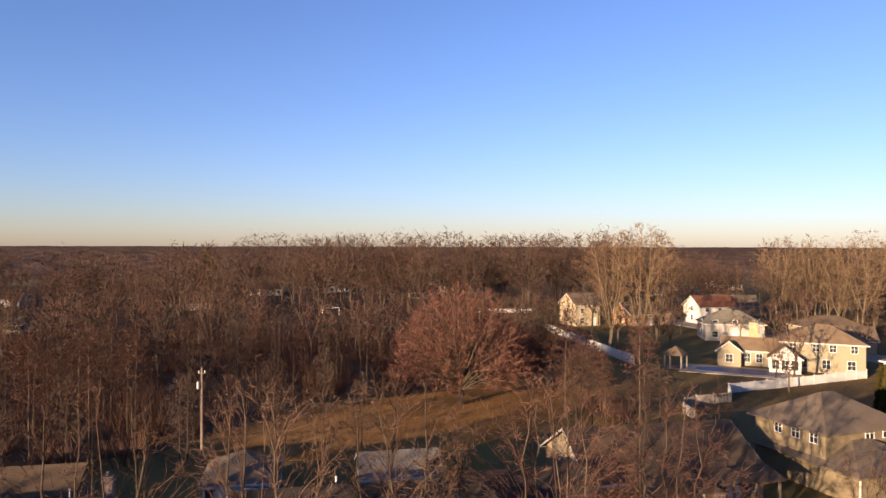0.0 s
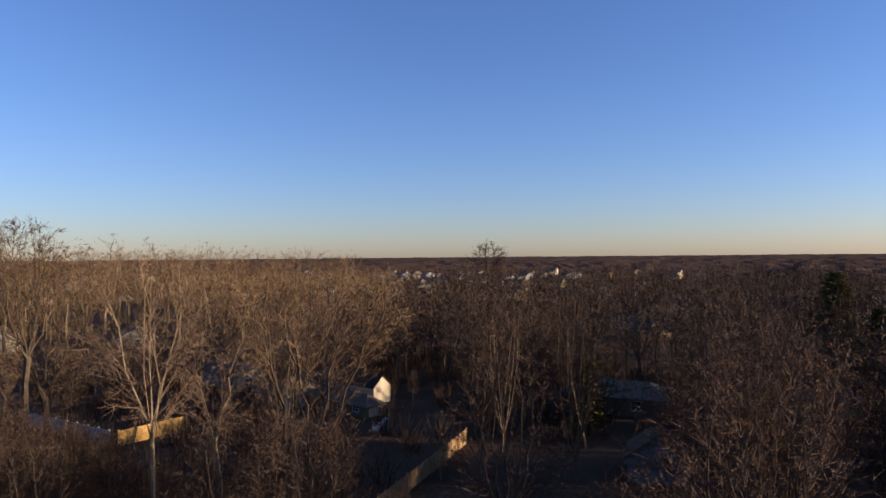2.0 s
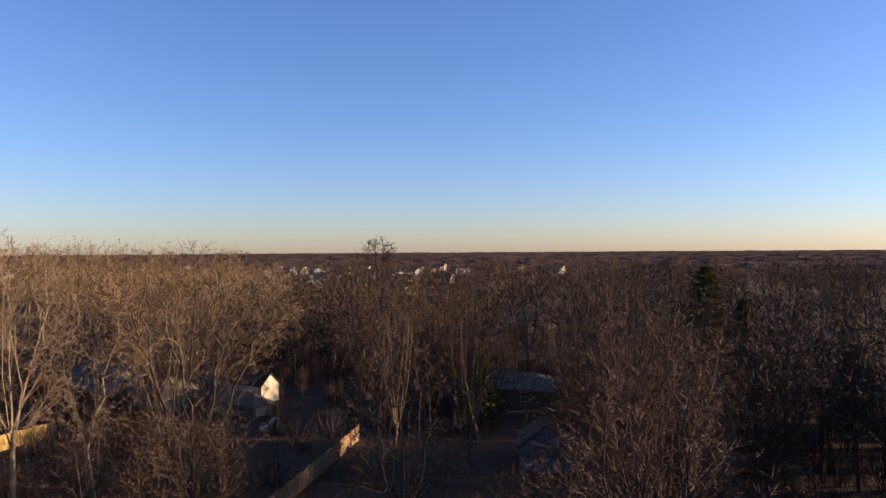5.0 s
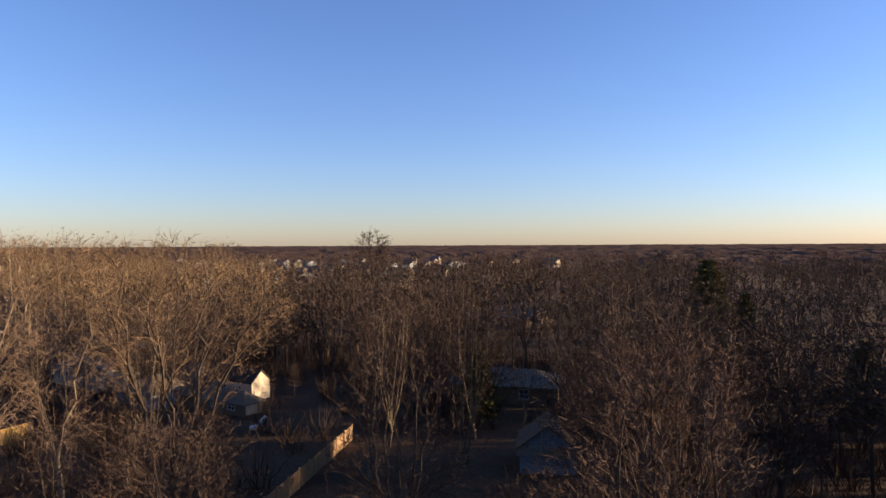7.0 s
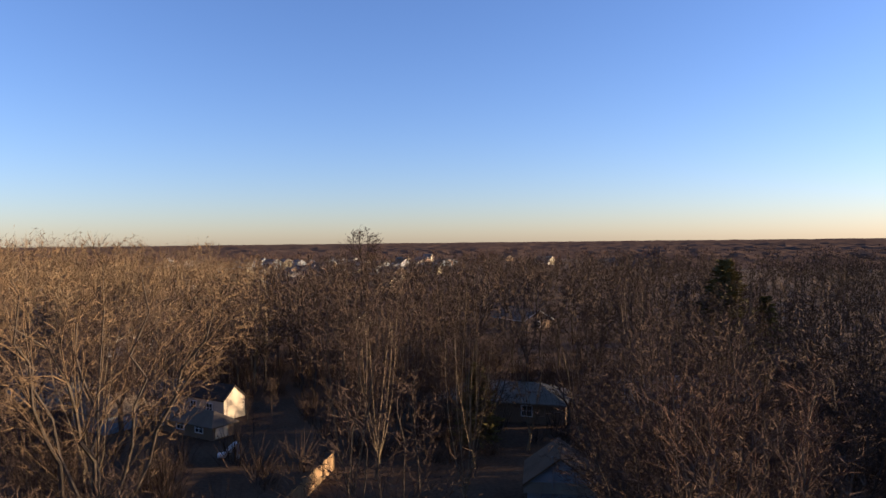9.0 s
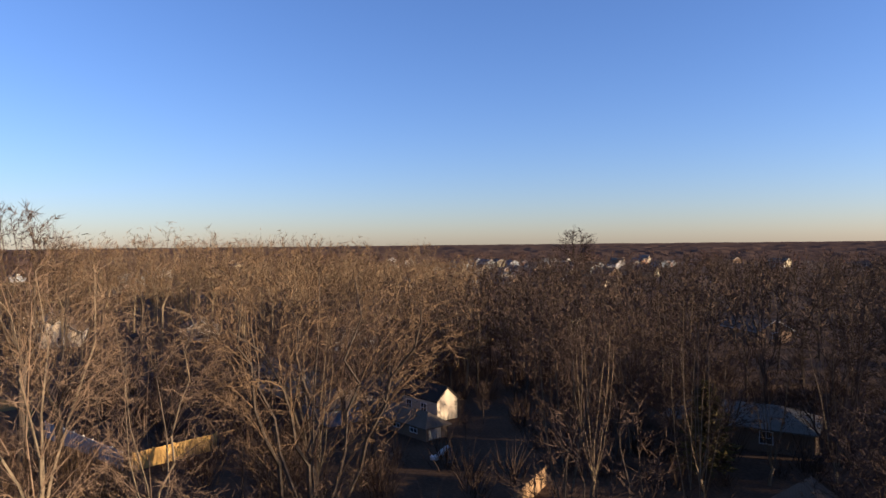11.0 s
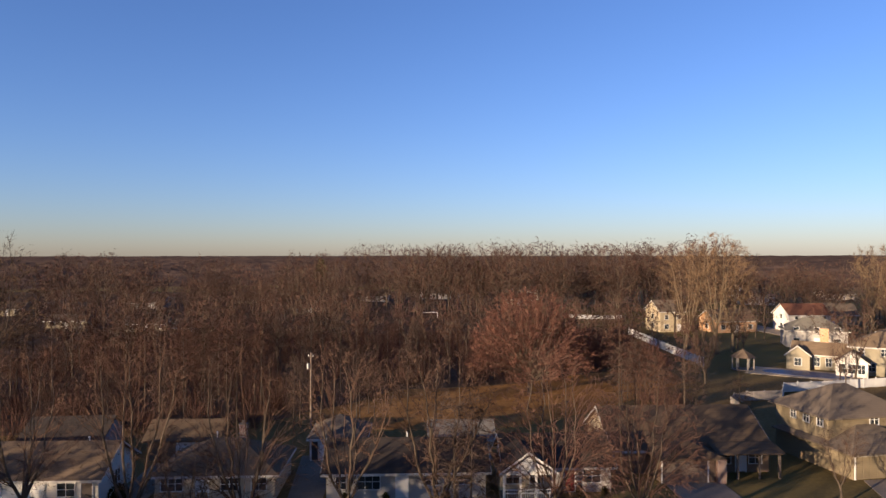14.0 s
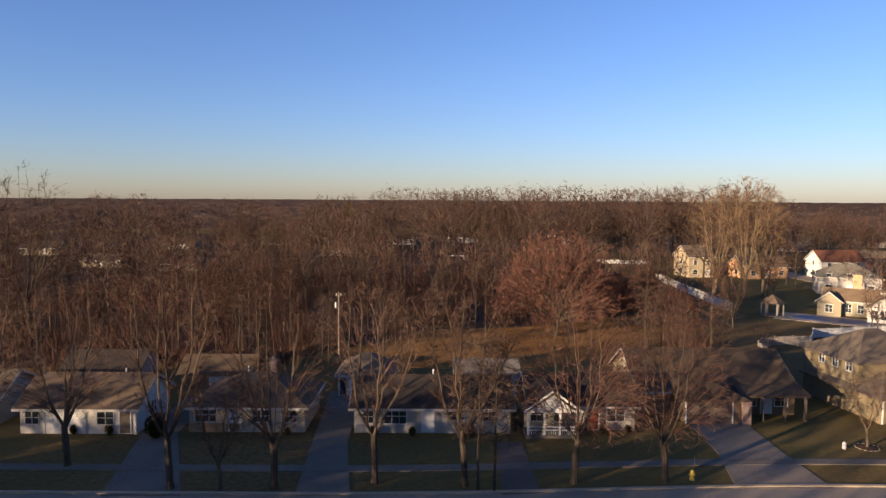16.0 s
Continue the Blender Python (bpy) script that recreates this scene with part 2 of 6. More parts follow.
# ---- mesh helpers ----
class Build:
    """Collects vertices and faces of one mesh."""

    def __init__(self):
        self.v, self.f = [], []

    def add(self, verts, faces):
        o = len(self.v)
        self.v.extend(verts)
        self.f.extend([tuple(i + o for i in f) for f in faces])
        return self

    def box(self, c, s, rz=0.0, taper=1.0):
        """A box with centre c and size s, turned rz degrees; taper narrows its top."""
        a = radians(rz)
        ca, sa = math.cos(a), math.sin(a)
        vs = []
        for z in (-0.5, 0.5):
            k = taper if z > 0 else 1.0
            for x, y in ((-0.5, -0.5), (0.5, -0.5), (0.5, 0.5), (-0.5, 0.5)):
                px, py = x * s[0] * k, y * s[1] * k
                vs.append((c[0] + px * ca - py * sa, c[1] + px * sa + py * ca, c[2] + z * s[2]))
        return self.add(vs, [(3, 2, 1, 0), (4, 5, 6, 7), (0, 1, 5, 4), (1, 2, 6, 5), (2, 3, 7, 6), (3, 0, 4, 7)])

    def span(self, x0, x1, y0, y1, z0, z1):
        return self.box(((x0 + x1) / 2, (y0 + y1) / 2, (z0 + z1) / 2), (x1 - x0, y1 - y0, z1 - z0))

    def tube(self, pts, radii, sides=6, cap=True):
        o = len(self.v)
        n = len(pts)
        for i, (p, r) in enumerate(zip(pts, radii)):
            p = Vector(p)
            d = (Vector(pts[min(i + 1, n - 1)]) - Vector(pts[max(i - 1, 0)])).normalized()
            u = d.cross(Vector((0.31, 0.95, 0.05))).normalized()
            w = d.cross(u)
            for k in range(sides):
                t = 2 * math.pi * k / sides
                self.v.append(tuple(p + (u * math.cos(t) + w * math.sin(t)) * r))
        for i in range(n - 1):
            for k in range(sides):
                a, b = o + i * sides + k, o + i * sides + (k + 1) % sides
                self.f.append((a, b, b + sides, a + sides))
        if cap:
            self.f.append(tuple(o + k for k in range(sides))[::-1])
            self.f.append(tuple(o + (n - 1) * sides + k for k in range(sides)))
        return self

    def prism(self, outline, z0, z1):
        """An upright prism over a closed outline of (x, y)."""
        n = len(outline)
        vs = [(x, y, z0) for x, y in outline] + [(x, y, z1) for x, y in outline]
        fs = [tuple(range(n))[::-1], tuple(range(n, 2 * n))] + [(i, (i + 1) % n, n + (i + 1) % n, n + i) for i in range(n)]
        return self.add(vs, fs)

    def mesh(self, name, mat, smooth=False):
        me = bpy.data.meshes.new(name)
        me.from_pydata(self.v, [], self.f)
        me.materials.append(mat)
        if smooth:
            me.polygons.foreach_set("use_smooth", [True] * len(me.polygons))
        me.update()
        return me


def part(name, b, mat, parent, label=""):
    ob = new(name, b.mesh(name, mat) if isinstance(b, Build) else b)
    ob.parent = parent
    return tagged(ob, label)


def base(name, m, label, category, group="", kind=""):
    """A top-level thing: an empty at its base."""
    ob = new(name)
    ob.empty_display_size = 0.2
    ob.matrix_basis = m
    return tagged(ob, label, category, group, kind)


def solo(name, b, mat, label, category="", group="", kind="", smooth=False):
    ob = new(name, b.mesh(name, mat, smooth))
    return tagged(ob, label, category, group, kind)


def strip(line, width, z0, z1, side=0.0):
    """A ribbon of given width along a line of (x, y), shifted sideways (to its left) by side."""
    b = Build()
    pts = [Vector((x, y)) for x, y in line]
    # resample smoothly (Catmull-Rom)
    fine = []
    for i in range(len(pts) - 1):
        p0, p1, p2, p3 = pts[max(i - 1, 0)], pts[i], pts[i + 1], pts[min(i + 2, len(pts) - 1)]
        for k in range(8):
            t = k / 8
            fine.append(0.5 * ((2 * p1) + (p2 - p0) * t + (2 * p0 - 5 * p1 + 4 * p2 - p3) * t * t + (3 * p1 - p0 - 3 * p2 + p3) * t ** 3))
    fine.append(pts[-1])
    vs = []
    for i, p in enumerate(fine):
        d = (fine[min(i + 1, len(fine) - 1)] - fine[max(i - 1, 0)]).normalized()
        nrm = Vector((-d.y, d.x))
        l, r = p + nrm * (side + width / 2), p + nrm * (side - width / 2)
        vs += [(l.x, l.y, z0), (r.x, r.y, z0), (l.x, l.y, z1), (r.x, r.y, z1)]
    fs = []
    for i in range(len(fine) - 1):
        a, c = 4 * i, 4 * i + 4
        fs += [(a + 2, a + 3, c + 3, c + 2), (a, a + 2, c + 2, c), (a + 3, a + 1, c + 1, c + 3), (a + 1, a, c, c + 1)]
    fs += [(0, 1, 3, 2), (len(vs) - 4, len(vs) - 2, len(vs) - 1, len(vs) - 3)]
    return b.add(vs, fs)


# ---- ground, roads, walks ----
def ground_sheet():
    """One sheet to the horizon, finer near the middle, with a slight roll far out."""
    rings = [0, 15, 30, 45, 60, 80, 100, 125, 150, 180, 220, 270, 330, 420, 550, 750, 1000, 1400, 2000, 3000, 4600]
    n = 72
    b = Build()
    vs, fs = [(0, 0, 0)], []
    for r in rings[1:]:
        for k in range(n):
            a = 2 * math.pi * k / n
            x, y = r * math.cos(a), r * math.sin(a)
            vs.append((x, y, 0.0))
    for k in range(n):
        fs.append((0, 1 + k, 1 + (k + 1) % n))
    for i in range(len(rings) - 2):
        o = 1 + i * n
        for k in range(n):
            k2 = (k + 1) % n
            fs.append((o + k, o + n + k, o + n + k2, o + k2))
    b.add(vs, fs)
    return solo("ground", b, M_LAWN, "dormant straw-brown winter lawn and open ground", "ground", kind="structure")


ground_sheet()
ROAD = [(-140, 44.6), (-60, 44.5), (-20, 44.4), (0, 44.7), (25, 46.3), (45, 46.4), (57, 47.6), (75, 51.0), (100, 55.8), (130, 61.5), (165, 68.5), (230, 82), (350, 107), (520, 142)]
CROSS = [(111, 61), (112, 72), (111.5, 85), (108, 112), (106, 140), (104, 175), (100, 230)]
solo("road", strip(ROAD, 8.6, 0.0, 0.03), M_ASPHALT, "worn grey asphalt street between lawns", "road", kind="structure")
solo("side_road", strip(CROSS, 8.0, 0.0, 0.036), M_ASPHALT, "worn grey asphalt side street past the houses", "road", kind="structure")
for s, nm in ((4.45, "kerb_north"), (-4.45, "kerb_south")):
    line = ROAD[:9] if s > 0 else ROAD
    solo(nm, strip(line, 0.32, 0.0, 0.15, s), M_CONCRETE, "pale concrete kerb along the street", "kerb", kind="structure")
for s, nm, line in ((4.15, "kerb_west", CROSS[1:]), (-4.15, "kerb_east", CROSS[1:])):
    solo(nm, strip(line, 0.32, 0.0, 0.15, s), M_CONCRETE, "pale concrete kerb along the side street", "kerb", kind="structure")
solo("pavement_north", strip([(-120, 44.5), (-20, 44.4), (0, 44.7), (25, 46.3), (45, 46.6), (57, 47.6), (62, 48.7)], 1.25, 0.0, 0.07, 9.3), M_CONCRETE_DARK, "narrow concrete pavement across the front lawns", "pavement", kind="structure")
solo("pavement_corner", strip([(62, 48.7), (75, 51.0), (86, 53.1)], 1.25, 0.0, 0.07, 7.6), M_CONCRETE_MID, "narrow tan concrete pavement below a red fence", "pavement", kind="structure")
solo("lawn_corner", Build().prism([(60, 36), (60.8, 39.9), (66, 40.9), (76, 42.8), (87, 44.9), (91, 45.6), (91.4, 39.2), (86.6, 35.4), (85.6, 24), (70, 17), (61, 24)], 0.0, 0.02), M_DIMLAWN, "corner lawn darkened in colour for the shade on it", "ground", kind="structure")
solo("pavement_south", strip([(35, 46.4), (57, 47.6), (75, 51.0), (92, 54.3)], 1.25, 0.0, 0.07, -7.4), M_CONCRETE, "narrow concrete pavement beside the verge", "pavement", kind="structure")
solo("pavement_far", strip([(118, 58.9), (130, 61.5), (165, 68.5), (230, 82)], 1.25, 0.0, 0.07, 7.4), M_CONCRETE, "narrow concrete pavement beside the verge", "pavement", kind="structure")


def slab(name, outline, mat, label, z=0.05):
    return solo(name, Build().prism(outline, 0.0, z), mat, label, "driveway", kind="structure")


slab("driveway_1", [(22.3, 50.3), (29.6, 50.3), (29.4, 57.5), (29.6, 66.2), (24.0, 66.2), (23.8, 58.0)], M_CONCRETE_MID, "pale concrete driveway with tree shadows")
slab("driveway_2", [(-10.6, 48.6), (-6.6, 48.8), (-8.3, 60), (-8.7, 76), (-12.4, 76), (-11.4, 60)], M_CONCRETE_DARK, "grey concrete driveway beside a ranch house")
slab("driveway_3", [(-24.6, 48.3), (-18.8, 48.5), (-24.2, 62), (-24.4, 74), (-27.6, 74), (-27.4, 62)], M_CONCRETE_DARK, "grey concrete driveway between ranch houses")
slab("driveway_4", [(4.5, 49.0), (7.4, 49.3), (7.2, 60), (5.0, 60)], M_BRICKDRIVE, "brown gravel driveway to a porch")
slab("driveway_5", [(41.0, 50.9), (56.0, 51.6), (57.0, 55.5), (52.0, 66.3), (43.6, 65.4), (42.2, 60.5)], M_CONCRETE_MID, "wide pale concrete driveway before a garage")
slab("driveway_6", [(85.5, 57.6), (95.5, 59.6), (96.5, 68.0), (88.0, 68.0), (86.5, 63.0)], M_CONCRETE, "concrete driveway in the lit tan tone before two garage doors")
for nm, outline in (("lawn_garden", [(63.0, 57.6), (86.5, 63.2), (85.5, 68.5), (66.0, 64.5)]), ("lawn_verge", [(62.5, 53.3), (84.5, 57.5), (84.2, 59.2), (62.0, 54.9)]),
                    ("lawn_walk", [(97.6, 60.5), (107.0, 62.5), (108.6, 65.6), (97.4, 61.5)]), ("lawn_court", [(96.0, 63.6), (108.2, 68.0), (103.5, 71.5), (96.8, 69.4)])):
    solo(nm, Build().prism(outline, 0.0, 0.022), M_OLIVELAWN, "short lawn with low sun's olive-yellow in its colour", "lawn", kind="structure")
slab("driveway_11", [(95.6, 62.3), (97.0, 61.6), (109.0, 66.0), (108.6, 67.4)], M_CONCRETE, "narrow concrete walk between two small lawns")
slab("driveway_7", [(91.5, 45.0), (92.0, 39.0), (87.5, 35.5), (90, 33), (101, 36.5), (103, 47.0)], M_CONCRETE_DARK, "concrete driveway beside a white house, darkened for shade")
slab("driveway_8", [(52.5, 43.5), (59.5, 43.8), (61.0, 38.0), (60.5, 33.0), (53.5, 33.0), (52.0, 38.0)], M_CONCRETE_DARK, "concrete driveway with a parked car, darkened for shade")
slab("driveway_9", [(113, 54.0), (119, 55.0), (124, 46.0), (116, 44.5)], M_CONCRETE_DARK, "concrete driveway off the street, darkened for shade")
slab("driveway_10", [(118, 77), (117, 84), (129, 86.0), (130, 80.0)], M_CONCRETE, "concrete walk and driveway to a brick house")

meadow = [(-18, 92.5), (-12, 88.5), (2, 86.5), (14, 88), (26, 97), (38, 108), (47, 118), (48, 128), (40, 131), (30, 125), (18, 117), (8, 114), (-3, 112.5), (-8, 104), (-16, 96)]
solo("meadow", Build().prism(meadow, 0.0, 0.06), M_MEADOW, "strip of dry orange-tan meadow grass", "meadow", kind="structure")


def litter(name, outline):
    solo(name, Build().prism(outline, 0.0, 0.04), M_LITTER, "woodland floor of brown leaf litter", "ground", kind="structure")


litter("ground_woods_south", [(14, -4), (30, 4), (60, 4), (70, -8), (110, -16), (260, 10), (900, -300), (200, -900), (-200, -700), (-60, -140), (-30, -40)])
litter("ground_woods_east", [(52, 4.2), (61, 9), (70, 15), (80, 16), (92, 8), (112, 12), (112, -15.5), (70.5, -7.6), (60.5, 4.2)])
litter("ground_woods_north", [(-18, 93), (-16, 96.5), (-8, 104.5), (-3, 113), (8, 114.5), (18, 117.5), (30, 126), (26, 160), (40, 240), (60, 420), (-300, 420), (-190, 90), (-60, 84), (-30, 90)])

# ---- houses ----
def roof_faces(x0, x1, y0, y1, eave, rise, kind, axis, over):
    """Top vertices and faces of a roof over a rectangle; eaves overhang."""
    wx, wy = (x1 - x0), (y1 - y0)
    half = (wy if axis == 'x' else wx) / 2
    drop = over * rise / half
    X0, X1, Y0, Y1, Z = x0 - over, x1 + over, y0 - over, y1 + over, eave - drop
    xm, ym, top = (x0 + x1) / 2, (y0 + y1) / 2, eave + rise
    vs = [(X0, Y0, Z), (X1, Y0, Z), (X1, Y1, Z), (X0, Y1, Z)]
    inset = half + over if kind == 'hip' else 0.0
    if axis == 'x':
        inset = min(inset, (X1 - X0) / 2 - 0.05)
        vs += [(X0 + inset, ym, top), (X1 - inset, ym, top)]
        fs = [(0, 1, 5, 4), (2, 3, 4, 5), (3, 0, 4), (1, 2, 5)]
    else:
        inset = min(inset, (Y1 - Y0) / 2 - 0.05)
        vs += [(xm, Y0 + inset, top), (xm, Y1 - inset, top)]
        fs = [(1, 2, 5, 4), (3, 0, 4, 5), (0, 1, 4), (2, 3, 5)]
    return vs, fs


def wing(h, x0, x1, y0, y1, eave, rise, kind='gable', axis='x', wall="white", roof="brown", over=0.45, z0=0.0, fascia=True, gable_wall=None):
    """One block of a house: walls, a roof with thickness, and white eaves boards."""
    b = Build()
    xm, ym, top = (x0 + x1) / 2, (y0 + y1) / 2, eave + rise
    b.span(x0, x1, y0, y1, z0, eave)
    part("wall", b, SIDE[wall], h)
    if kind == 'gable':
        g = Build()
        e = 0.02
        if axis == 'x':
            vs = [(x0, y0, eave), (x0, y1, eave), (x0, ym, top - e), (x1, y0, eave), (x1, y1, eave), (x1, ym, top - e)]
        else:
            vs = [(x1, y0, eave), (x0, y0, eave), (xm, y0, top - e), (x1, y1, eave), (x0, y1, eave), (xm, y1, top - e)]
        g.add(vs, [(0, 2, 1), (3, 4, 5), (0, 3, 5, 2), (1, 2, 5, 4), (0, 1, 4, 3)])
        part("gable", g, SIDE[gable_wall or wall], h)
    vs, fs = roof_faces(x0, x1, y0, y1, eave, rise, kind, axis, over)
    n = len(vs)
    t = 0.16
    up = [(x, y, z + 0.06) for x, y, z in vs]
    dn = [(x, y, z + 0.06 - t) for x, y, z in vs]
    faces = list(fs) + [tuple(i + n for i in f)[::-1] for f in fs]
    if kind == 'hip':
        rim = [(0, 1), (1, 2), (2, 3), (3, 0)]
    elif axis == 'x':
        rim = [(0, 1), (2, 3), (3, 4), (4, 0), (1, 5), (5, 2)]
        faces = [f for f in faces if len(f) == 4]
    else:
        rim = [(1, 2), (3, 0), (0, 4), (4, 1), (2, 5), (5, 3)]
        faces = [f for f in faces if len(f) == 4]
    faces += [(a, a + n, c + n, c) for a, c in rim]
    part("roof", Build().add(up + dn, faces), ROOF[roof], h)
    if fascia:
        for a, c in rim:
            fb = Build()
            p, q = Vector(vs[a]), Vector(vs[c])
            d = q - p
            out = Vector((d.y, -d.x, 0)).normalized()
            mid = Vector((xm, ym, 0))
            if out.dot(Vector(((p.x + q.x) / 2, (p.y + q.y) / 2, 0)) - mid) < 0:
                out = -out
            lo, hi = Vector((0, 0, -0.17)), Vector((0, 0, 0.05))
            o1, o2 = out * 0.003, out * 0.035
            quad = [p + lo + o1, q + lo + o1, q + hi + o1, p + hi + o1, p + lo + o2, q + lo + o2, q + hi + o2, p + hi + o2]
            fb.add([tuple(w) for w in quad], [(0, 1, 2, 3), (4, 7, 6, 5), (0, 4, 5, 1), (3, 2, 6, 7), (0, 3, 7, 4), (1, 5, 6, 2)])
            part("fascia", fb, M_EAVES, h, "dull white eaves board")


def onwall(x, y, ang):
    """A frame on a wall: origin (x, y), outward direction for ang 0 is -y; returns a point maker (along, out, z)."""
    a = radians(ang)
    ax, ay = math.cos(a), math.sin(a)
    ox, oy = math.sin(a), -math.cos(a)
    return lambda s, o, z: (x + ax * s + ox * o, y + ay * s + oy * o, z)


def lattice(P, xs, zs, o0, o1):
    """A frame with glazing bars in one piece: every second cell of the grid is open."""
    nx, nz = len(xs), len(zs)
    vs = [P(a, o, c) for o in (o0, o1) for c in zs for a in xs]
    v = lambda i, k, s: s * nx * nz + k * nx + i
    bar = lambda i, k: 0 <= i < nx - 1 and 0 <= k < nz - 1 and not (i % 2 and k % 2)
    fs = []
    for i in range(nx - 1):
        for k in range(nz - 1):
            if not bar(i, k):
                continue
            fs.append((v(i, k, 1), v(i + 1, k, 1), v(i + 1, k + 1, 1), v(i, k + 1, 1)))
            for di, dk, p, q in ((-1, 0, (i, k), (i, k + 1)), (1, 0, (i + 1, k + 1), (i + 1, k)), (0, -1, (i + 1, k), (i, k)), (0, 1, (i, k + 1), (i + 1, k + 1))):
                if not bar(i + di, k + dk):
                    fs.append((v(*p, 0), v(*p, 1), v(*q, 1), v(*q, 0)))
    return Build().add(vs, fs)


def window(h, x, y, z, ang, w=1.1, ht=1.3, mull=1, shutters=None):
    P = onwall(x, y, ang)
    t, m = 0.07, 0.022
    xs, zs = [-w / 2 - t, -w / 2], [z - t, z, z + ht / 2 - m, z + ht / 2 + m, z + ht, z + ht + t]
    for i in range(mull):
        c = -w / 2 + w * (i + 1) / (mull + 1)
        xs += [c - m, c + m]
    xs += [w / 2, w / 2 + t]
    win = part("window", lattice(P, xs, zs, -0.01, 0.07), M_TRIM, h)
    part("pane", Build().box(P(0, 0.005, z + ht / 2), (w, 0.02, ht), ang), M_GLASS, win)
    if shutters:
        for s in (-1, 1):
            part("shutter", Build().box(P(s * (w / 2 + 0.32), 0.03, z + ht / 2), (0.36, 0.05, ht + 0.1), ang), shutters, h)


def door(h, x, y, ang, w=0.95, ht=2.05, mat=None, z=0.1):
    P = onwall(x, y, ang)
    b = Build()
    b.box(P(-w / 2 - 0.06, 0.03, z + ht / 2), (0.12, 0.1, ht + 0.1), ang)
    b.box(P(w / 2 + 0.06, 0.03, z + ht / 2), (0.12, 0.1, ht + 0.1), ang)
    b.box(P(0, 0.03, z + ht + 0.1), (w + 0.24, 0.1, 0.14), ang)
    fr = part("door_frame", b, M_TRIM, h)
    d = Build().box(P(0, 0.01, z + ht / 2), (w, 0.04, ht), ang)
    for k, s in ((0.28, 0.5), (0.72, 0.6)):
        d.box(P(0, 0.035, z + ht * k), (w * 0.66, 0.02, ht * 0.3), ang)
    part("door", d, mat or M_TRIM, fr)


def garage_door(h, x, y, ang, w=4.8, ht=2.15, mat=None):
    P = onwall(x, y, ang)
    b = Build()
    rows, cols = 4, max(3, int(w / 0.8))
    b.box(P(0, 0.005, ht / 2 + 0.03), (w, 0.03, ht), ang)
    g = part("garage_door", b, mat or M_TRIM, h)
    for r in range(rows):
        for c in range(cols):
            part("door_panel", Build().box(P(-w / 2 + w * (c + 0.5) / cols, 0.025, 0.03 + ht * (r + 0.5) / rows), (w / cols - 0.12, 0.03, ht / rows - 0.1), ang), mat or M_TRIM, g)
    f = Build()
    for s in (-1, 1):
        f.box(P(s * (w / 2 + 0.07), 0.03, ht / 2), (0.14, 0.1, ht + 0.1), ang)
    f.box(P(0, 0.03, ht + 0.12), (w + 0.28, 0.1, 0.14), ang)
    part("door_frame", f, M_TRIM, g)


def chimney(h, x, y, z0, z1, sx=1.0, sy=0.8, mat=None, flues=1):
    b = Build().box((x, y, (z0 + z1) / 2), (sx, sy, z1 - z0))
    b.box((x, y, z1 - 0.28), (sx + 0.12, sy + 0.12, 0.16))
    c = part("chimney", b, mat or M_BRICK, h)
    k = Build().box((x, y, z1 + 0.05), (sx + 0.16, sy + 0.16, 0.1), taper=0.9)
    for i in range(flues):
        px = x + (i - (flues - 1) / 2) * 0.45
        k.tube([(px, y, z1), (px, y, z1 + 0.4)], [0.14, 0.12], 8)
    part("chimney_cap", k, M_CONCRETE_DARK, c)


def vent(h, x, y, z, r=0.06, tall=0.5, mat=None):
    b = Build().tube([(x, y, z - 0.3), (x, y, z + tall)], [r, r], 6)
    b.tube([(x, y, z + tall), (x, y, z + tall + 0.1)], [r * 1.7, r * 1.4], 6)
    part("vent_pipe", b, mat or M_TRIM, h)


def house(x, y, rz, label, group="houses of the neighbourhood", name="house"):
    return base(name, pose(x, y, 0, 0, 0, rz), label, "house", group)


RANCH = "ranch houses along the street"
# H1: pale ranch with a gable, shaded blue gable end
h = house(-33.0, 64.8, 0, "white ranch house with a brown gable roof and white garage door", RANCH)
wing(h, -5.4, 5.2, -3.2, 4.6, 2.6, 2.1, 'gable', 'x', "white", "brown")
window(h, -4.3, -3.2, 0.9, 0, 1.2, 1.2, 1)
window(h, 2.4, -3.2, 0.9, 0, 1.5, 1.2, 1)
garage_door(h, -1.3, -3.2, 0, 3.6, 2.1, M_TRIM)
door(h, 4.2, -3.2, 0, mat=M_WOOD)
window(h, 5.2, 0.6, 0.9, 90, 1.2, 1.2)
vent(h, 2.2, 1.6, 4.3)
# H0: partly seen house further along the row
h = house(-47.5, 67.0, 4, "grey ranch house in shade beside the street", RANCH)
wing(h, -5.0, 5.4, -4, 4, 2.6, 1.9, 'gable', 'x', "slate", "gray")
for wx in (-3.0, 0.4, 3.0):
    window(h, wx, -4, 0.9, 0, 1.2, 1.2)
door(h, -1.4, -4, 0)
h = house(-60.5, 66.0, 2, "beige ranch house with a brown roof", RANCH)
wing(h, -5.2, 5.2, -4, 4, 2.6, 2.0, 'gable', 'x', "beige", "brown")
for wx in (-3.4, 1.2, 3.4):
    window(h, wx, -4, 0.9, 0, 1.3, 1.2)
door(h, -1.0, -4, 0)
# shaded house behind H1; its roof colour is darkened for the shade
h = house(-38.5, 77.3, 3, "slate-walled house behind the ranch row, roof darkened for shade", RANCH)
wing(h, -3.0, 5.0, -3.5, 3.5, 2.6, 1.7, 'gable', 'x', "slate", "dark", fascia=False)
for wx in (-1.6, 1.0, 3.6):
    window(h, wx, -3.5, 0.9, 0, 1.2, 1.1)
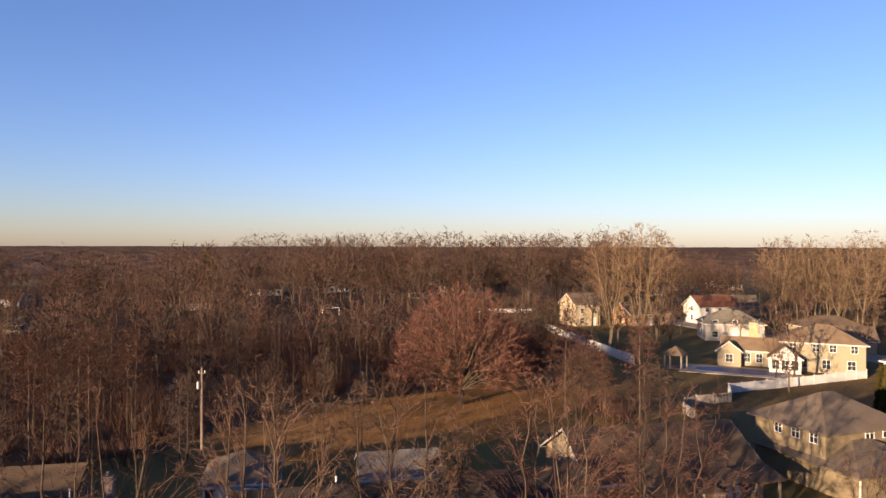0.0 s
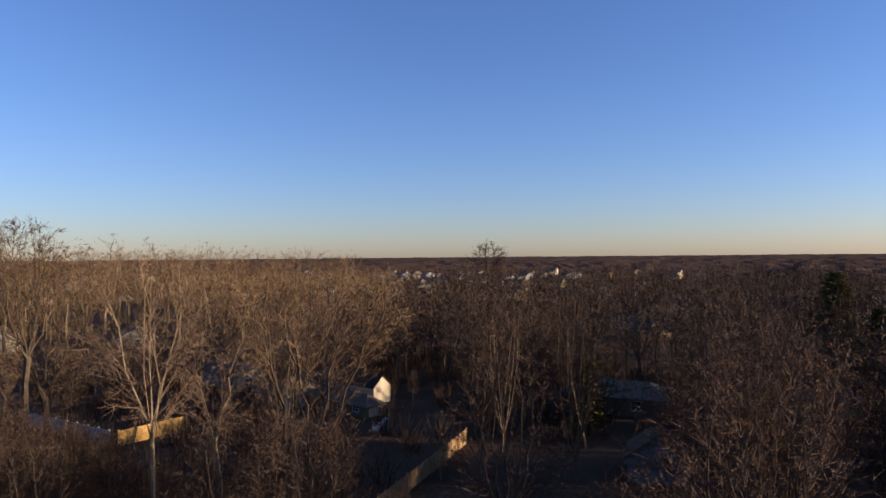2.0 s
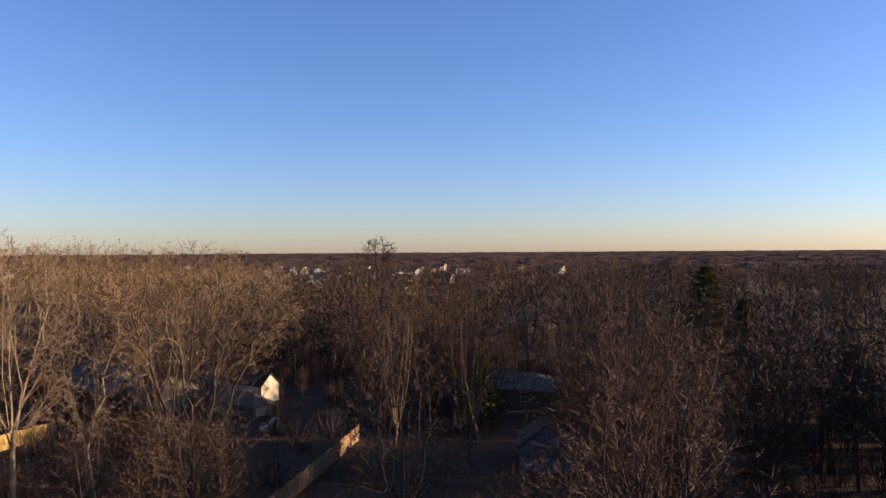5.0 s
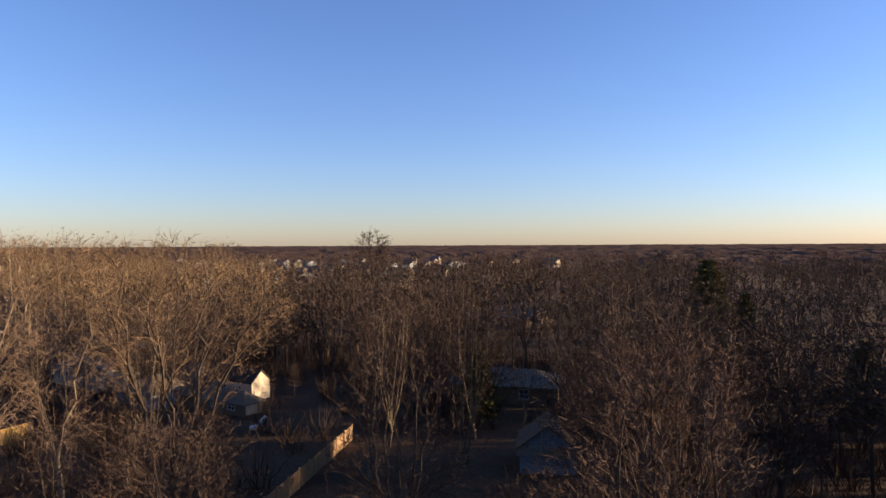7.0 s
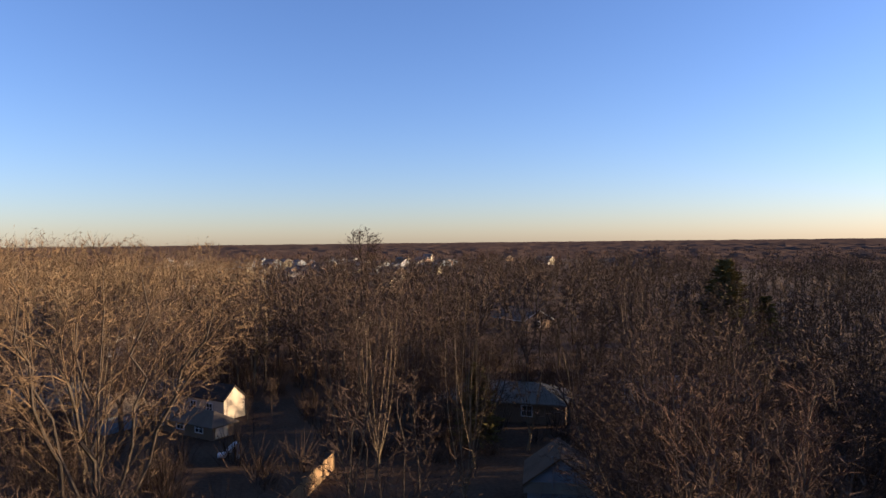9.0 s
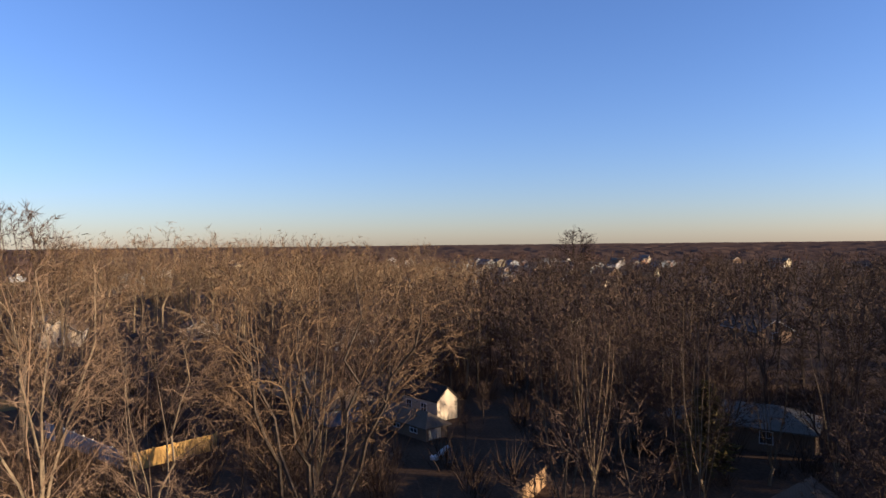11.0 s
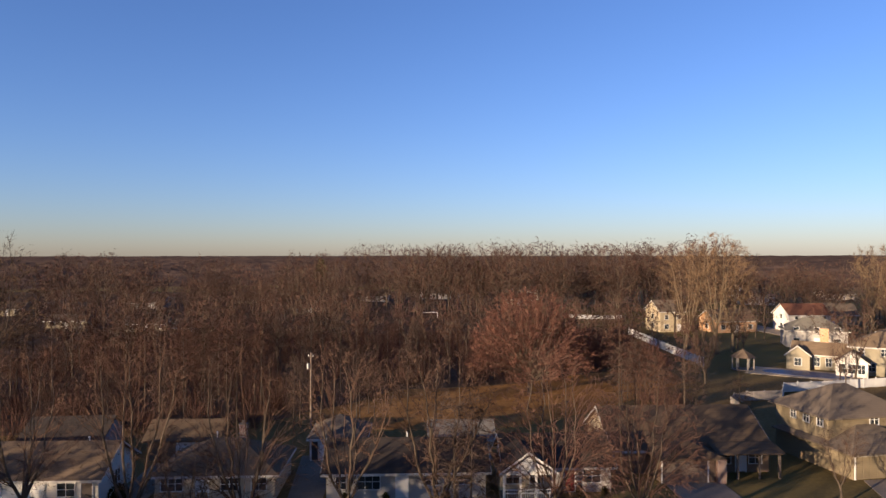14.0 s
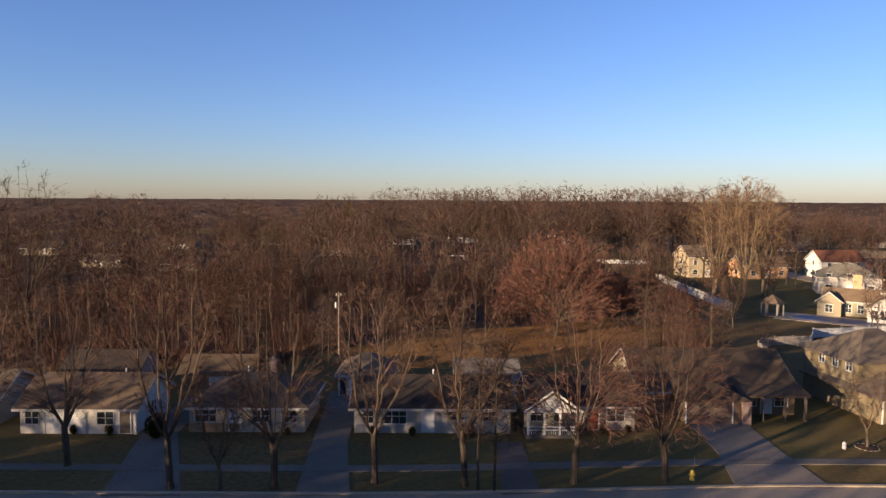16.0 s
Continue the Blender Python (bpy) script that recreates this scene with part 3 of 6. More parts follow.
# H2: hip ranch with a brick base
h = house(-17.8, 66.2, 0, "cream ranch house with a hipped brown roof and brick base", RANCH)
wing(h, -5.4, 5.2, -3.9, 4.2, 2.6, 2.0, 'hip', 'x', "cream", "brown")
part("brick_base", Build().span(-5.45, -0.6, -3.96, -3.9, 0.0, 0.85), M_BRICK_TAN, h, "orange brick wainscot")
window(h, -3.9, -3.9, 1.0, 0, 1.9, 1.3, 2)
window(h, 1.2, -3.9, 1.0, 0, 1.5, 1.1)
window(h, 3.8, -3.9, 1.0, 0, 1.3, 1.1)
door(h, -1.2, -3.9, 0, mat=M_TRIM)
chimney(h, 0.9, 2.2, 3.6, 5.4, 0.7, 0.6, M_BRICK)
vent(h, -1.5, 1.8, 4.2)
# low garage roof behind H2, darkened in colour for shade
h = house(-24.5, 77.5, 0, "small outbuilding behind a ranch house, brown roof darkened for shade", RANCH, "garage")
wing(h, -4.2, 3.2, -2.6, 2.6, 2.4, 1.4, 'gable', 'x', "brown", "umber", fascia=False)
garage_door(h, 0.2, -2.6, 0, 2.4, 2.0)
# H3: long ranch with a shaded front
h = house(0.2, 66.4, 0, "long pale grey ranch house with a dark roof", RANCH)
wing(h, -8.2, 6.2, -4.1, 3.6, 2.6, 1.9, 'gable', 'x', "gray", "dark")
window(h, -6.9, -4.1, 0.95, 0, 0.9, 1.2)
window(h, -4.4, -4.1, 0.9, 0, 2.0, 1.4, 2)
window(h, 1.2, -4.1, 1.25, 0, 1.4, 0.8)
window(h, 4.2, -4.1, 1.25, 0, 1.4, 0.8)
door(h, -1.4, -4.1, 0)
vent(h, -1.0, 1.5, 4.0)
# detached hip garage with a lit white wall
h = house(-8.3, 77.2, 0, "small detached garage with white wall and hipped shingle roof", RANCH, "garage")
wing(h, -3.0, 2.9, -3.0, 3.4, 2.5, 1.7, 'hip', 'x', "white", "gray", over=0.3)
garage_door(h, -0.2, -3.0, 0, 3.6, 2.0)
door(h, -2.45, -3.0, 0, 0.7, 1.95, M_DARK)
# back wing of H3
h = house(5.0, 76.5, 0, "low grey-roofed outbuilding behind the long ranch house", RANCH, "garage")
wing(h, -3.2, 3.2, -2.4, 2.4, 2.4, 1.3, 'gable', 'x', "gray", "pale")
garage_door(h, 0.0, -2.4, 0, 2.6, 2.0, M_METAL)
# H4: porch house
h = house(13.0, 66.0, 0, "pale ranch house with a white gabled front porch and red door", RANCH)
wing(h, -4.6, 5.2, -2.6, 4.4, 2.6, 2.0, 'gable', 'x', "gray", "dark")
wing(h, -5.2, -0.6, -2.65, 0.6, 2.55, 1.6, 'gable', 'y', "beige", "dark", over=0.35)
porch = Build()
for px in (-5.1, -3.6, -2.2, -0.7):
    part("porch_post", Build().span(px - 0.09, px + 0.09, -4.95, -4.77, 0.3, 2.5), M_TRIM, h)
for z in (0.75, 1.05):
    porch.span(-5.1, -0.7, -4.9, -4.82, z - 0.04, z + 0.04)
for i in range(22):
    porch.span(-5.0 + i * 0.2, -4.96 + i * 0.2, -4.88, -4.84, 0.34, 1.05)
porch.span(-5.3, -0.5, -5.0, -4.74, 2.4, 2.6)
part("porch_rail", porch, M_TRIM, h, "white porch railing")
part("porch_floor", Build().span(-5.3, -0.5, -5.0, -2.68, 0.0, 0.3), M_CONCRETE_DARK, h)
pr = Build().add([(-5.55, -5.25, 2.45), (-0.25, -5.25, 2.45), (-2.9, -5.25, 4.3), (-5.55, -2.7, 2.45), (-0.25, -2.7, 2.45), (-2.9, -2.7, 4.3),
                  (-5.55, -5.25, 2.6), (-0.25, -5.25, 2.6), (-2.9, -5.25, 4.45), (-5.55, -2.7, 2.6), (-0.25, -2.7, 2.6), (-2.9, -2.7, 4.45)],
                 [(6, 8, 11, 9), (8, 7, 10, 11), (0, 3, 5, 2), (2, 5, 4, 1), (0, 2, 8, 6), (2, 1, 7, 8), (3, 9, 11, 5), (5, 11, 10, 4), (0, 6, 9, 3), (1, 4, 10, 7)])
part("porch_roof", pr, ROOF["dark"], h)
pt = Build()
for s in (-1, 1):
    a, c = Vector((-2.9 + s * 2.65, -5.29, 2.45)), Vector((-2.9, -5.29, 4.32))
    up = Vector((0, 0, 0.2))
    q = [a, c, c + up, a + up]
    pt.add([tuple(w) for w in q] + [tuple(w + Vector((0, 0.035, 0))) for w in q], [(0, 1, 2, 3), (7, 6, 5, 4), (0, 4, 5, 1), (2, 6, 7, 3), (1, 5, 6, 2), (3, 7, 4, 0)])
pt.add([(-4.9, -5.0, 2.58), (-0.9, -5.0, 2.58), (-2.9, -5.0, 4.05), (-4.9, -4.8, 2.58), (-0.9, -4.8, 2.58), (-2.9, -4.8, 4.05)], [(0, 1, 2), (5, 4, 3), (0, 3, 4, 1), (1, 4, 5, 2), (2, 5, 3, 0)])
part("porch_gable", pt, M_TRIM, h, "white porch gable")
window(h, -4.0, -2.65, 0.9, 0, 1.2, 1.2)
window(h, -1.8, -2.65, 0.9, 0, 1.2, 1.2)
door(h, 1.3, -2.6, 0, mat=M_DOORRED)
window(h, 3.4, -2.6, 0.9, 0, 1.6, 1.2)
# H5: dark gabled house with porch and garage
# umber roof and wood-toned posts carry the shade on this house
h = house(28.2, 73.5, 0, "brown house, broad roof darkened for shade, porch and brick pillar", RANCH)
wing(h, -8.2, 7.6, -5.0, 6.0, 2.6, 3.0, 'gable', 'x', "brown", "umber", gable_wall="tan")
wing(h, -4.6, 1.2, -8.0, -5.05, 2.55, 1.3, 'hip', 'y', "brown", "umber", fascia=False)
garage_door(h, -2.2, -8.0, 0, 4.4, 2.1, M_WOOD)
part("brick_pillar", Build().span(0.8, 1.7, -8.5, -7.7, 0.0, 2.3), M_BRICK, h)
for px in (3.4, 5.6, 7.6):
    part("porch_post", Build().span(px - 0.1, px + 0.1, -7.2, -7.0, 0.0, 2.4), M_WOOD, h)
part("porch_roof", Build().add([(1.25, -7.5, 2.42), (8.0, -7.5, 2.42), (8.0, -5.0, 2.95), (1.25, -5.0, 2.95), (1.25, -7.5, 2.56), (8.0, -7.5, 2.56), (8.0, -5.0, 3.1), (1.25, -5.0, 3.1)],
     [(3, 2, 1, 0), (4, 5, 6, 7), (0, 1, 5, 4), (1, 2, 6, 5), (2, 3, 7, 6), (3, 0, 4, 7)]), ROOF["umber"], h)
window(h, 3.0, -5.0, 0.9, 0, 1.3, 1.2)
window(h, 6.2, -5.0, 0.9, 0, 1.3, 1.2)
door(h, 4.7, -5.0, 0, mat=M_TRIM)
window(h, 7.6, 0.5, 0.9, 90, 1.2, 1.2)
# H6: two-storey hip house with a low garage
h = house(48.0, 72.4, 9, "buff two-storey house with hipped grey-brown roofs and arched entry", "two-storey houses")
wing(h, -6.3, 2.4, -5.9, 4.5, 2.9, 2.0, 'hip', 'y', "buff", "gray", over=0.7, fascia=False)
wing(h, -6.2, 3.4, -2.6, 5.5, 5.6, 2.3, 'hip', 'x', "buff", "gray", over=0.6, fascia=False)
wing(h, 2.45, 9.0, -1.6, 5.0, 2.9, 2.6, 'hip', 'x', "buff", "gray", over=0.6, fascia=False)
wing(h, 2.42, 4.6, -3.4, -1.62, 2.7, 1.0, 'hip', 'y', "stone", "gray", over=0.4, fascia=False)
garage_door(h, -3.6, -5.9, 0, 4.9, 2.2, SIDE["buff"])
arch = Build()
arch.add([(2.75 + 0.75 + 0.6 * math.cos(t), -3.44, 1.5 + 0.75 * math.sin(t)) for t in [math.pi * k / 10 for k in range(11)]] + [(2.9, -3.44, 0.1), (4.1, -3.44, 0.1)], [tuple(range(10, -1, -1)) + (12, 11)[::-1]])
part("entry_arch", arch, M_DARK, h, "dark arched doorway")
for wx in (-0.8, 1.4):
    window(h, wx, -2.6, 4.35, 0, 1.0, 1.05)
for wy in (-1.4, 0.6, 2.6):
    window(h, -6.2, wy, 4.2, -90, 0.8, 1.1)
window(h, 6.5, -1.6, 0.9, 0, 1.6, 1.3, 2)
# white house with brick garage gable
h = house(91.2, 72.0, 0, "large white house with slate-grey roof and brick garage gable", "two-storey houses")
wing(h, -4.0, 4.4, -4.2, 4.0, 3.0, 4.2, 'gable', 'y', "white", "slate", over=0.4, gable_wall="orange_brick")
part("brick_front", Build().span(-3.95, 4.35, -4.30, -4.22, 0.0, 3.0), M_BRICK_TAN, h, "orange brick garage front")
for gx in (-1.4, 2.2):
    garage_door(h, gx, -4.30, 0, 2.6, 2.25)
window(h, 0.2, -4.22, 3.9, 0, 1.0, 1.4, 0)
for wy in (-2.6, -0.4, 1.8):
    window(h, -4.0, wy, 0.9, -90, 1.1, 1.2)
wing(h, -6.2, 6.0, 3.2, 12.5, 5.4, 3.2, 'hip', 'y', "white", "slate", over=0.45)
for wy in (4.6, 7.2, 10.4):
    window(h, -6.2, wy, 3.6, -90, 1.1, 1.3)
    window(h, -6.2, wy, 0.9, -90, 1.1, 1.4)
wing(h, -9.0, -6.25, 6.6, 11.6, 3.0, 1.5, 'gable', 'y', "white", "slate", over=0.35)
window(h, -9.0, 9.0, 0.9, -90, 1.9, 1.5, 2)
window(h, -4.6, 3.2, 3.7, 0, 1.0, 1.2)
vent(h, 0.0, 8.0, 8.5, mat=M_DARK)
# cream two-storey house
h = house(86.5, 99.0, 23, "cream two-storey house with a low brown hipped roof", "two-storey houses")
wing(h, -4.6, 12.5, -5.0, 5.2, 5.4, 1.9, 'hip', 'x', "cream", "brown", over=0.5)
for wy in (-3.6, -1.2, 3.4):
    window(h, -4.6, wy, 3.7, -90, 1.1, 1.2)
    window(h, -4.6, wy, 0.9, -90, 1.3, 1.4)
for wx in (-2.6, 1.0, 4.6, 8.2):
    window(h, wx, -5.0, 3.7, 0, 1.1, 1.2)
    window(h, wx, -5.0, 0.9, 0, 1.3, 1.4)
chimney(h, -4.9, 1.0, 0.0, 6.7, 0.6, 1.6, SIDE["cream"])
# tan house with white trim, sunroom and chimney
h = house(87.9, 123.6, -36, "olive-tan house with white trim, hipped tan roof and brick chimney", "two-storey houses")
wing(h, -6.5, 6.3, -4.6, 5.4, 5.4, 2.6, 'hip', 'x', "olive", "tan", over=0.5)
for wx in (-4.8, -1.2, 1.4, 4.6):
    window(h, wx, -4.6, 3.7, 0, 1.0, 1.3)
for wx in (-3.2, 0.4, 4.2):
    window(h, wx, -4.6, 0.8, 0, 1.2, 1.5)
for wy in (-2.6, 0.6, 3.2):
    window(h, 6.3, wy, 3.7, 90, 0.9, 1.3)
    window(h, 6.3, wy, 0.8, 90, 0.9, 1.4)
wing(h, -16.5, -6.52, -2.2, 4.6, 3.0, 1.9, 'gable', 'x', "olive", "tan", over=0.4)
wing(h, -17.2, -13.2, -4.2, -2.22, 3.0, 1.6, 'gable', 'y', "olive", "tan", over=0.35)
wing(h, -8.6, -3.6, -8.2, -4.62, 2.8, 1.9, 'gable', 'y', "white", "tan", over=0.35)
for wx in (-7.6, -6.1, -4.6):
    window(h, wx, -8.2, 0.7, 0, 1.1, 1.6, 1)
for wy in (-7.2, -5.7):
    window(h, -8.6, wy, 0.7, -90, 1.0, 1.6, 1)
window(h, -15.2, -4.2, 0.8, 0, 1.2, 1.4)
for wx in (-12.2, -10.2):
    window(h, wx, -2.2, 0.7, 0, 1.0, 1.6)
chimney(h, -11.2, 1.6, 3.2, 7.6, 1.5, 0.9, M_BRICK_TAN, 2)
# brick house with porch
h = house(140.1, 83.2, -81, "red brick two-storey house with porch and small white gable", "two-storey houses")
wing(h, -7.4, 7.0, -3.6, 5.0, 5.4, 2.4, 'gable', 'x', "brick", "brown", over=0.4)
part("upper_wall", Build().span(-7.42, -1.0, -3.66, -3.60, 3.0, 5.3), SIDE["white"], h, "white upper siding")
part("porch_roof", Build().add([(-7.8, -6.2, 2.6), (-0.6, -6.2, 2.6), (-0.6, -3.62, 3.3), (-7.8, -3.62, 3.3), (-7.8, -6.2, 2.75), (-0.6, -6.2, 2.75), (-0.6, -3.62, 3.45), (-7.8, -3.62, 3.45)],
     [(3, 2, 1, 0), (4, 5, 6, 7), (0, 1, 5, 4), (1, 2, 6, 5), (2, 3, 7, 6), (3, 0, 4, 7)]), ROOF["brown"], h)
for px in (-7.4, -5.2, -3.0, -1.0):
    part("porch_post", Build().span(px - 0.1, px + 0.1, -6.1, -5.9, 0.0, 2.6), M_TRIM, h)
wing(h, -0.4, 5.6, -6.6, -3.62, 2.9, 2.6, 'gable', 'y', "brick", "brown", over=0.45, gable_wall="white")
window(h, 2.6, -6.6, 3.3, 0, 0.9, 0.9)
for wx in (1.0, 2.6, 4.2):
    window(h, wx, -6.6, 0.8, 0, 1.0, 1.5)
for wx in (-6.2, -4.2, -2.2):
    window(h, wx, -3.66, 3.9, 0, 1.0, 1.2)
    window(h, wx, -3.6, 0.8, 0, 1.0, 1.5)
door(h, -3.2, -3.6, 0)
wing(h, 3.0, 8.6, 5.02, 9.5, 4.6, 2.0, 'gable', 'y', "white", "brown")
# broad grey-roofed house with white gable
h = house(151.0, 112.5, -88, "pale house with a broad grey hipped roof and white gable", "two-storey houses")
wing(h, -10.5, 9.5, -4.5, 6.5, 3.4, 4.6, 'hip', 'x', "white", "gray", over=0.5)
wing(h, -9.6, -3.0, -6.8, -4.52, 3.4, 3.0, 'gable', 'y', "white", "gray", over=0.4)
window(h, -6.3, -6.8, 1.0, 0, 1.8, 1.6, 2)
for wx in (-1.5, 1.5, 4.5, 7.0):
    window(h, wx, -4.5, 0.9, 0, 1.2, 1.5)
chimney(h, 9.7, -3.4, 0.0, 7.4, 1.6, 1.6, SIDE["cream"], 2)
# brick house with rust-coloured cross gables
h = house(143.0, 42.5, 12, "brick house with rust-red cross-gabled roofs and orange chimney", "two-storey houses")
wing(h, -6.5, 6.5, -4.0, 4.0, 3.0, 2.8, 'gable', 'x', "brick", "rust", over=0.4)
wing(h, -5.2, -0.6, -7.4, -4.02, 2.9, 2.3, 'gable', 'y', "white", "rust", over=0.35)
wing(h, 1.8, 6.2, 4.02, 8.4, 2.9, 2.2, 'gable', 'y', "brick", "rust", over=0.35)
chimney(h, -7.0, 1.6, 0.0, 6.4, 1.0, 1.6, M_BRICK_TAN, 2)
window(h, -2.9, -7.4, 0.9, 0, 1.6, 1.3, 2)
window(h, -6.5, -1.8, 0.9, -90, 1.4, 1.3)
for wx in (1.2, 4.4):
    window(h, wx, -4.0, 0.9, 0, 1.3, 1.3)
# white gabled house with chimney; its shade is partly in the siding colour
h = house(92.6, 29.6, 12, "white gabled house dimmed for shade, with triple window and broad chimney", "two-storey houses")
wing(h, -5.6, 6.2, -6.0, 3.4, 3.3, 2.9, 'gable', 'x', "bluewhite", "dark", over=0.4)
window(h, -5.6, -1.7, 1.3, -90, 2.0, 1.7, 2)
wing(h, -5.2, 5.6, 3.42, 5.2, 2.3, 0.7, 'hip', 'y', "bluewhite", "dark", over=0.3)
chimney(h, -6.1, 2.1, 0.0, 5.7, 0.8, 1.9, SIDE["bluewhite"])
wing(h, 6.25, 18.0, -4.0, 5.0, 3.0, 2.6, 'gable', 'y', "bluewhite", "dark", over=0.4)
window(h, 12.0, -4.0, 0.9, 0, 1.4, 1.3)
vent(h, 1.0, -2.0, 6.0, mat=M_DARK)
# house below the drone: a tall front with stone chimney, a long low wing behind
h = house(45.0, 22.5, 0, "near house with broad brown roofs and buff stone chimney", "two-storey houses")
wing(h, -13.4, -4.2, 2.4, 6.6, 5.0, 2.5, 'gable', 'y', "stone", "brown", over=0.5, fascia=False)
wing(h, -13.0, 0.0, -7.0, 2.3, 4.4, 2.2, 'hip', 'x', "stone", "brown", over=0.5, fascia=False)
wing(h, 0.05, 3.9, -5.0, 2.0, 3.0, 1.6, 'hip', 'x', "stone", "brown", over=0.3, fascia=False)
# east wings in umber, a darker brown chosen for the shade on them
wing(h, 3.92, 12.8, 0.0, 7.9, 2.7, 2.7, 'gable', 'y', "stone", "umber", over=0.5, fascia=False)
wing(h, 3.95, 12.77, -5.9, 4.0, 2.69, 2.69, 'hip', 'y', "stone", "umber", over=0.5, fascia=False)
garage_door(h, 8.4, 7.9, 180, 4.8, 2.2)
chimney(h, -6.3, -0.4, 4.2, 8.5, 1.7, 1.1, M_STONE, 2)
chimney(h, 12.2, -6.3, 0.0, 4.0, 0.5, 0.6, M_BRICK)
window(h, 8.0, -5.9, 0.9, 0, 1.4, 1.3)
window(h, 10.8, -5.9, 0.9, 0, 1.4, 1.3)
vent(h, -5.5, 4.6, 6.9, mat=M_DARK)
# neighbour under the drone, known by the long shadow that it throws across the street
h = house(21.5, 24.4, 19, "brown-roofed house whose shadow crosses the street", "two-storey houses")
wing(h, -9.5, 9.5, -4.2, 4.2, 4.8, 3.3, 'gable', 'x', "stone", "brown", over=0.5)
for wx in (-6.5, -2.5, 2.5, 6.5):
    window(h, wx, 4.2, 0.9, 180, 1.3, 1.3)
    window(h, wx, 4.2, 3.2, 180, 1.3, 1.2)
door(h, 0.0, 4.2, 180)
# ---- houses on the wooded side ----
SOUTH = "houses among the southern trees"
h = house(68.3, -53.6, 0, "small house with a cream gable end lit by the sun", SOUTH)
wing(h, 0.0, 8.5, -1.6, 1.7, 2.6, 1.5, 'gable', 'x', "cream", "dark", over=0.15, fascia=False)
wing(h, 8.52, 17.0, -3.6, 3.6, 2.4, 1.5, 'hip', 'x', "slate", "gray", over=0.4, fascia=False)
window(h, 2.6, 1.7, 0.8, 180, 1.0, 1.1)
window(h, 5.6, 1.7, 0.8, 180, 1.0, 1.1)
h = house(62.6, -47.0, 0, "low brown house, grey hipped roof, cream panel for sunlit wall", SOUTH)
wing(h, 0.0, 12.5, -1.5, 1.5, 1.8, 1.0, 'hip', 'x', "brown", "gray", over=0.4, fascia=False)
wing(h, 12.52, 19.0, -1.2, 6.2, 2.3, 1.6, 'hip', 'y', "slate", "gray", over=0.4, fascia=False)
# the sunlit patch of wall is a cream panel on the brown siding
part("end_wall", Build().box((-0.05, 0.3, 0.95), (0.06, 1.7, 1.5)), SIDE["cream"], h, "cream panel for the sunlit patch of wall")
for wx in (2.2, 5.4, 9.0):
    window(h, wx, 1.5, 0.7, 180, 1.2, 0.9)
h = house(98.0, -47.8, -4, "low cream house with a shallow grey roof behind trees", SOUTH)
wing(h, -6.5, 6.5, -3.4, 3.4, 2.6, 1.4, 'gable', 'x', "cream", "gray", fascia=False)
for wy in (-1.8, 1.4):
    window(h, -6.5, wy, 0.9, -90, 1.2, 1.2)
for wx in (-4.6, -1.6, 1.8, 4.8):
    window(h, wx, 3.4, 0.9, 180, 1.2, 1.2)
h = house(24.2, -50.0, 24, "dark shed with a blue-grey lean-to in shade", SOUTH, "shed")
wing(h, -2.6, 2.6, -0.6, 4.6, 2.6, 1.9, 'gable', 'y', "slate", "brown", over=0.35, fascia=False)
part("lean_to", Build().add([(-2.9, 4.9, 1.7), (2.9, 4.9, 1.7), (2.9, 4.62, 2.5), (-2.9, 4.62, 2.5)], [(0, 1, 2, 3)]), ROOF["slate"], h)
part("pipe", Build().tube([(0.6, 4.75, 1.2), (0.6, 4.75, 4.6)], [0.05, 0.05], 6), M_METAL, h)
h = house(40.0, -72.0, 15, "low house with a slate-grey roof under trees", SOUTH)
wing(h, -7.5, 7.5, -3.8, 3.8, 2.6, 1.5, 'hip', 'x', "brown", "slate", fascia=False)
window(h, -3, 3.8, 0.9, 180, 1.2, 1.2)
h = house(22.0, -86.0, 30, "low house with a pale roof deep among trees", SOUTH)
wing(h, -7.0, 7.0, -3.8, 3.8, 2.6, 1.5, 'gable', 'x', "gray", "pale")
window(h, -2, 3.8, 0.9, 180, 1.2, 1.2)


# ---- further houses: one build, varied ----
def plain_house(x, y, rz, L, W, eave, rise, wall, roof, kind='gable', label=None):
    h = house(x, y, rz, label or f"{wall} house with a {roof} {'hipped' if kind == 'hip' else 'gabled'} roof among bare trees", "distant houses")
    wing(h, -L / 2, L / 2, -W / 2, W / 2, eave, rise, kind, 'x', wall, roof)
    k = max(2, int(L / 3.5))
    for i in range(k):
        wx = -L / 2 + L * (i + 0.5) / k
        if i == k // 2:
            door(h, wx, -W / 2, 0)
        else:
            window(h, wx, -W / 2, 0.9, 0, 1.3, 1.3, 0)
        if eave > 4:
            window(h, wx, -W / 2, 3.6, 0, 1.1, 1.2, 0)
    for s, a in ((-L / 2, -90), (L / 2, 90)):
        window(h, s, 0.0, 0.9, a, 1.2, 1.3, 0)
        if eave > 4:
            window(h, s, 0.0, 3.6, a, 1.1, 1.2, 0)
    return h


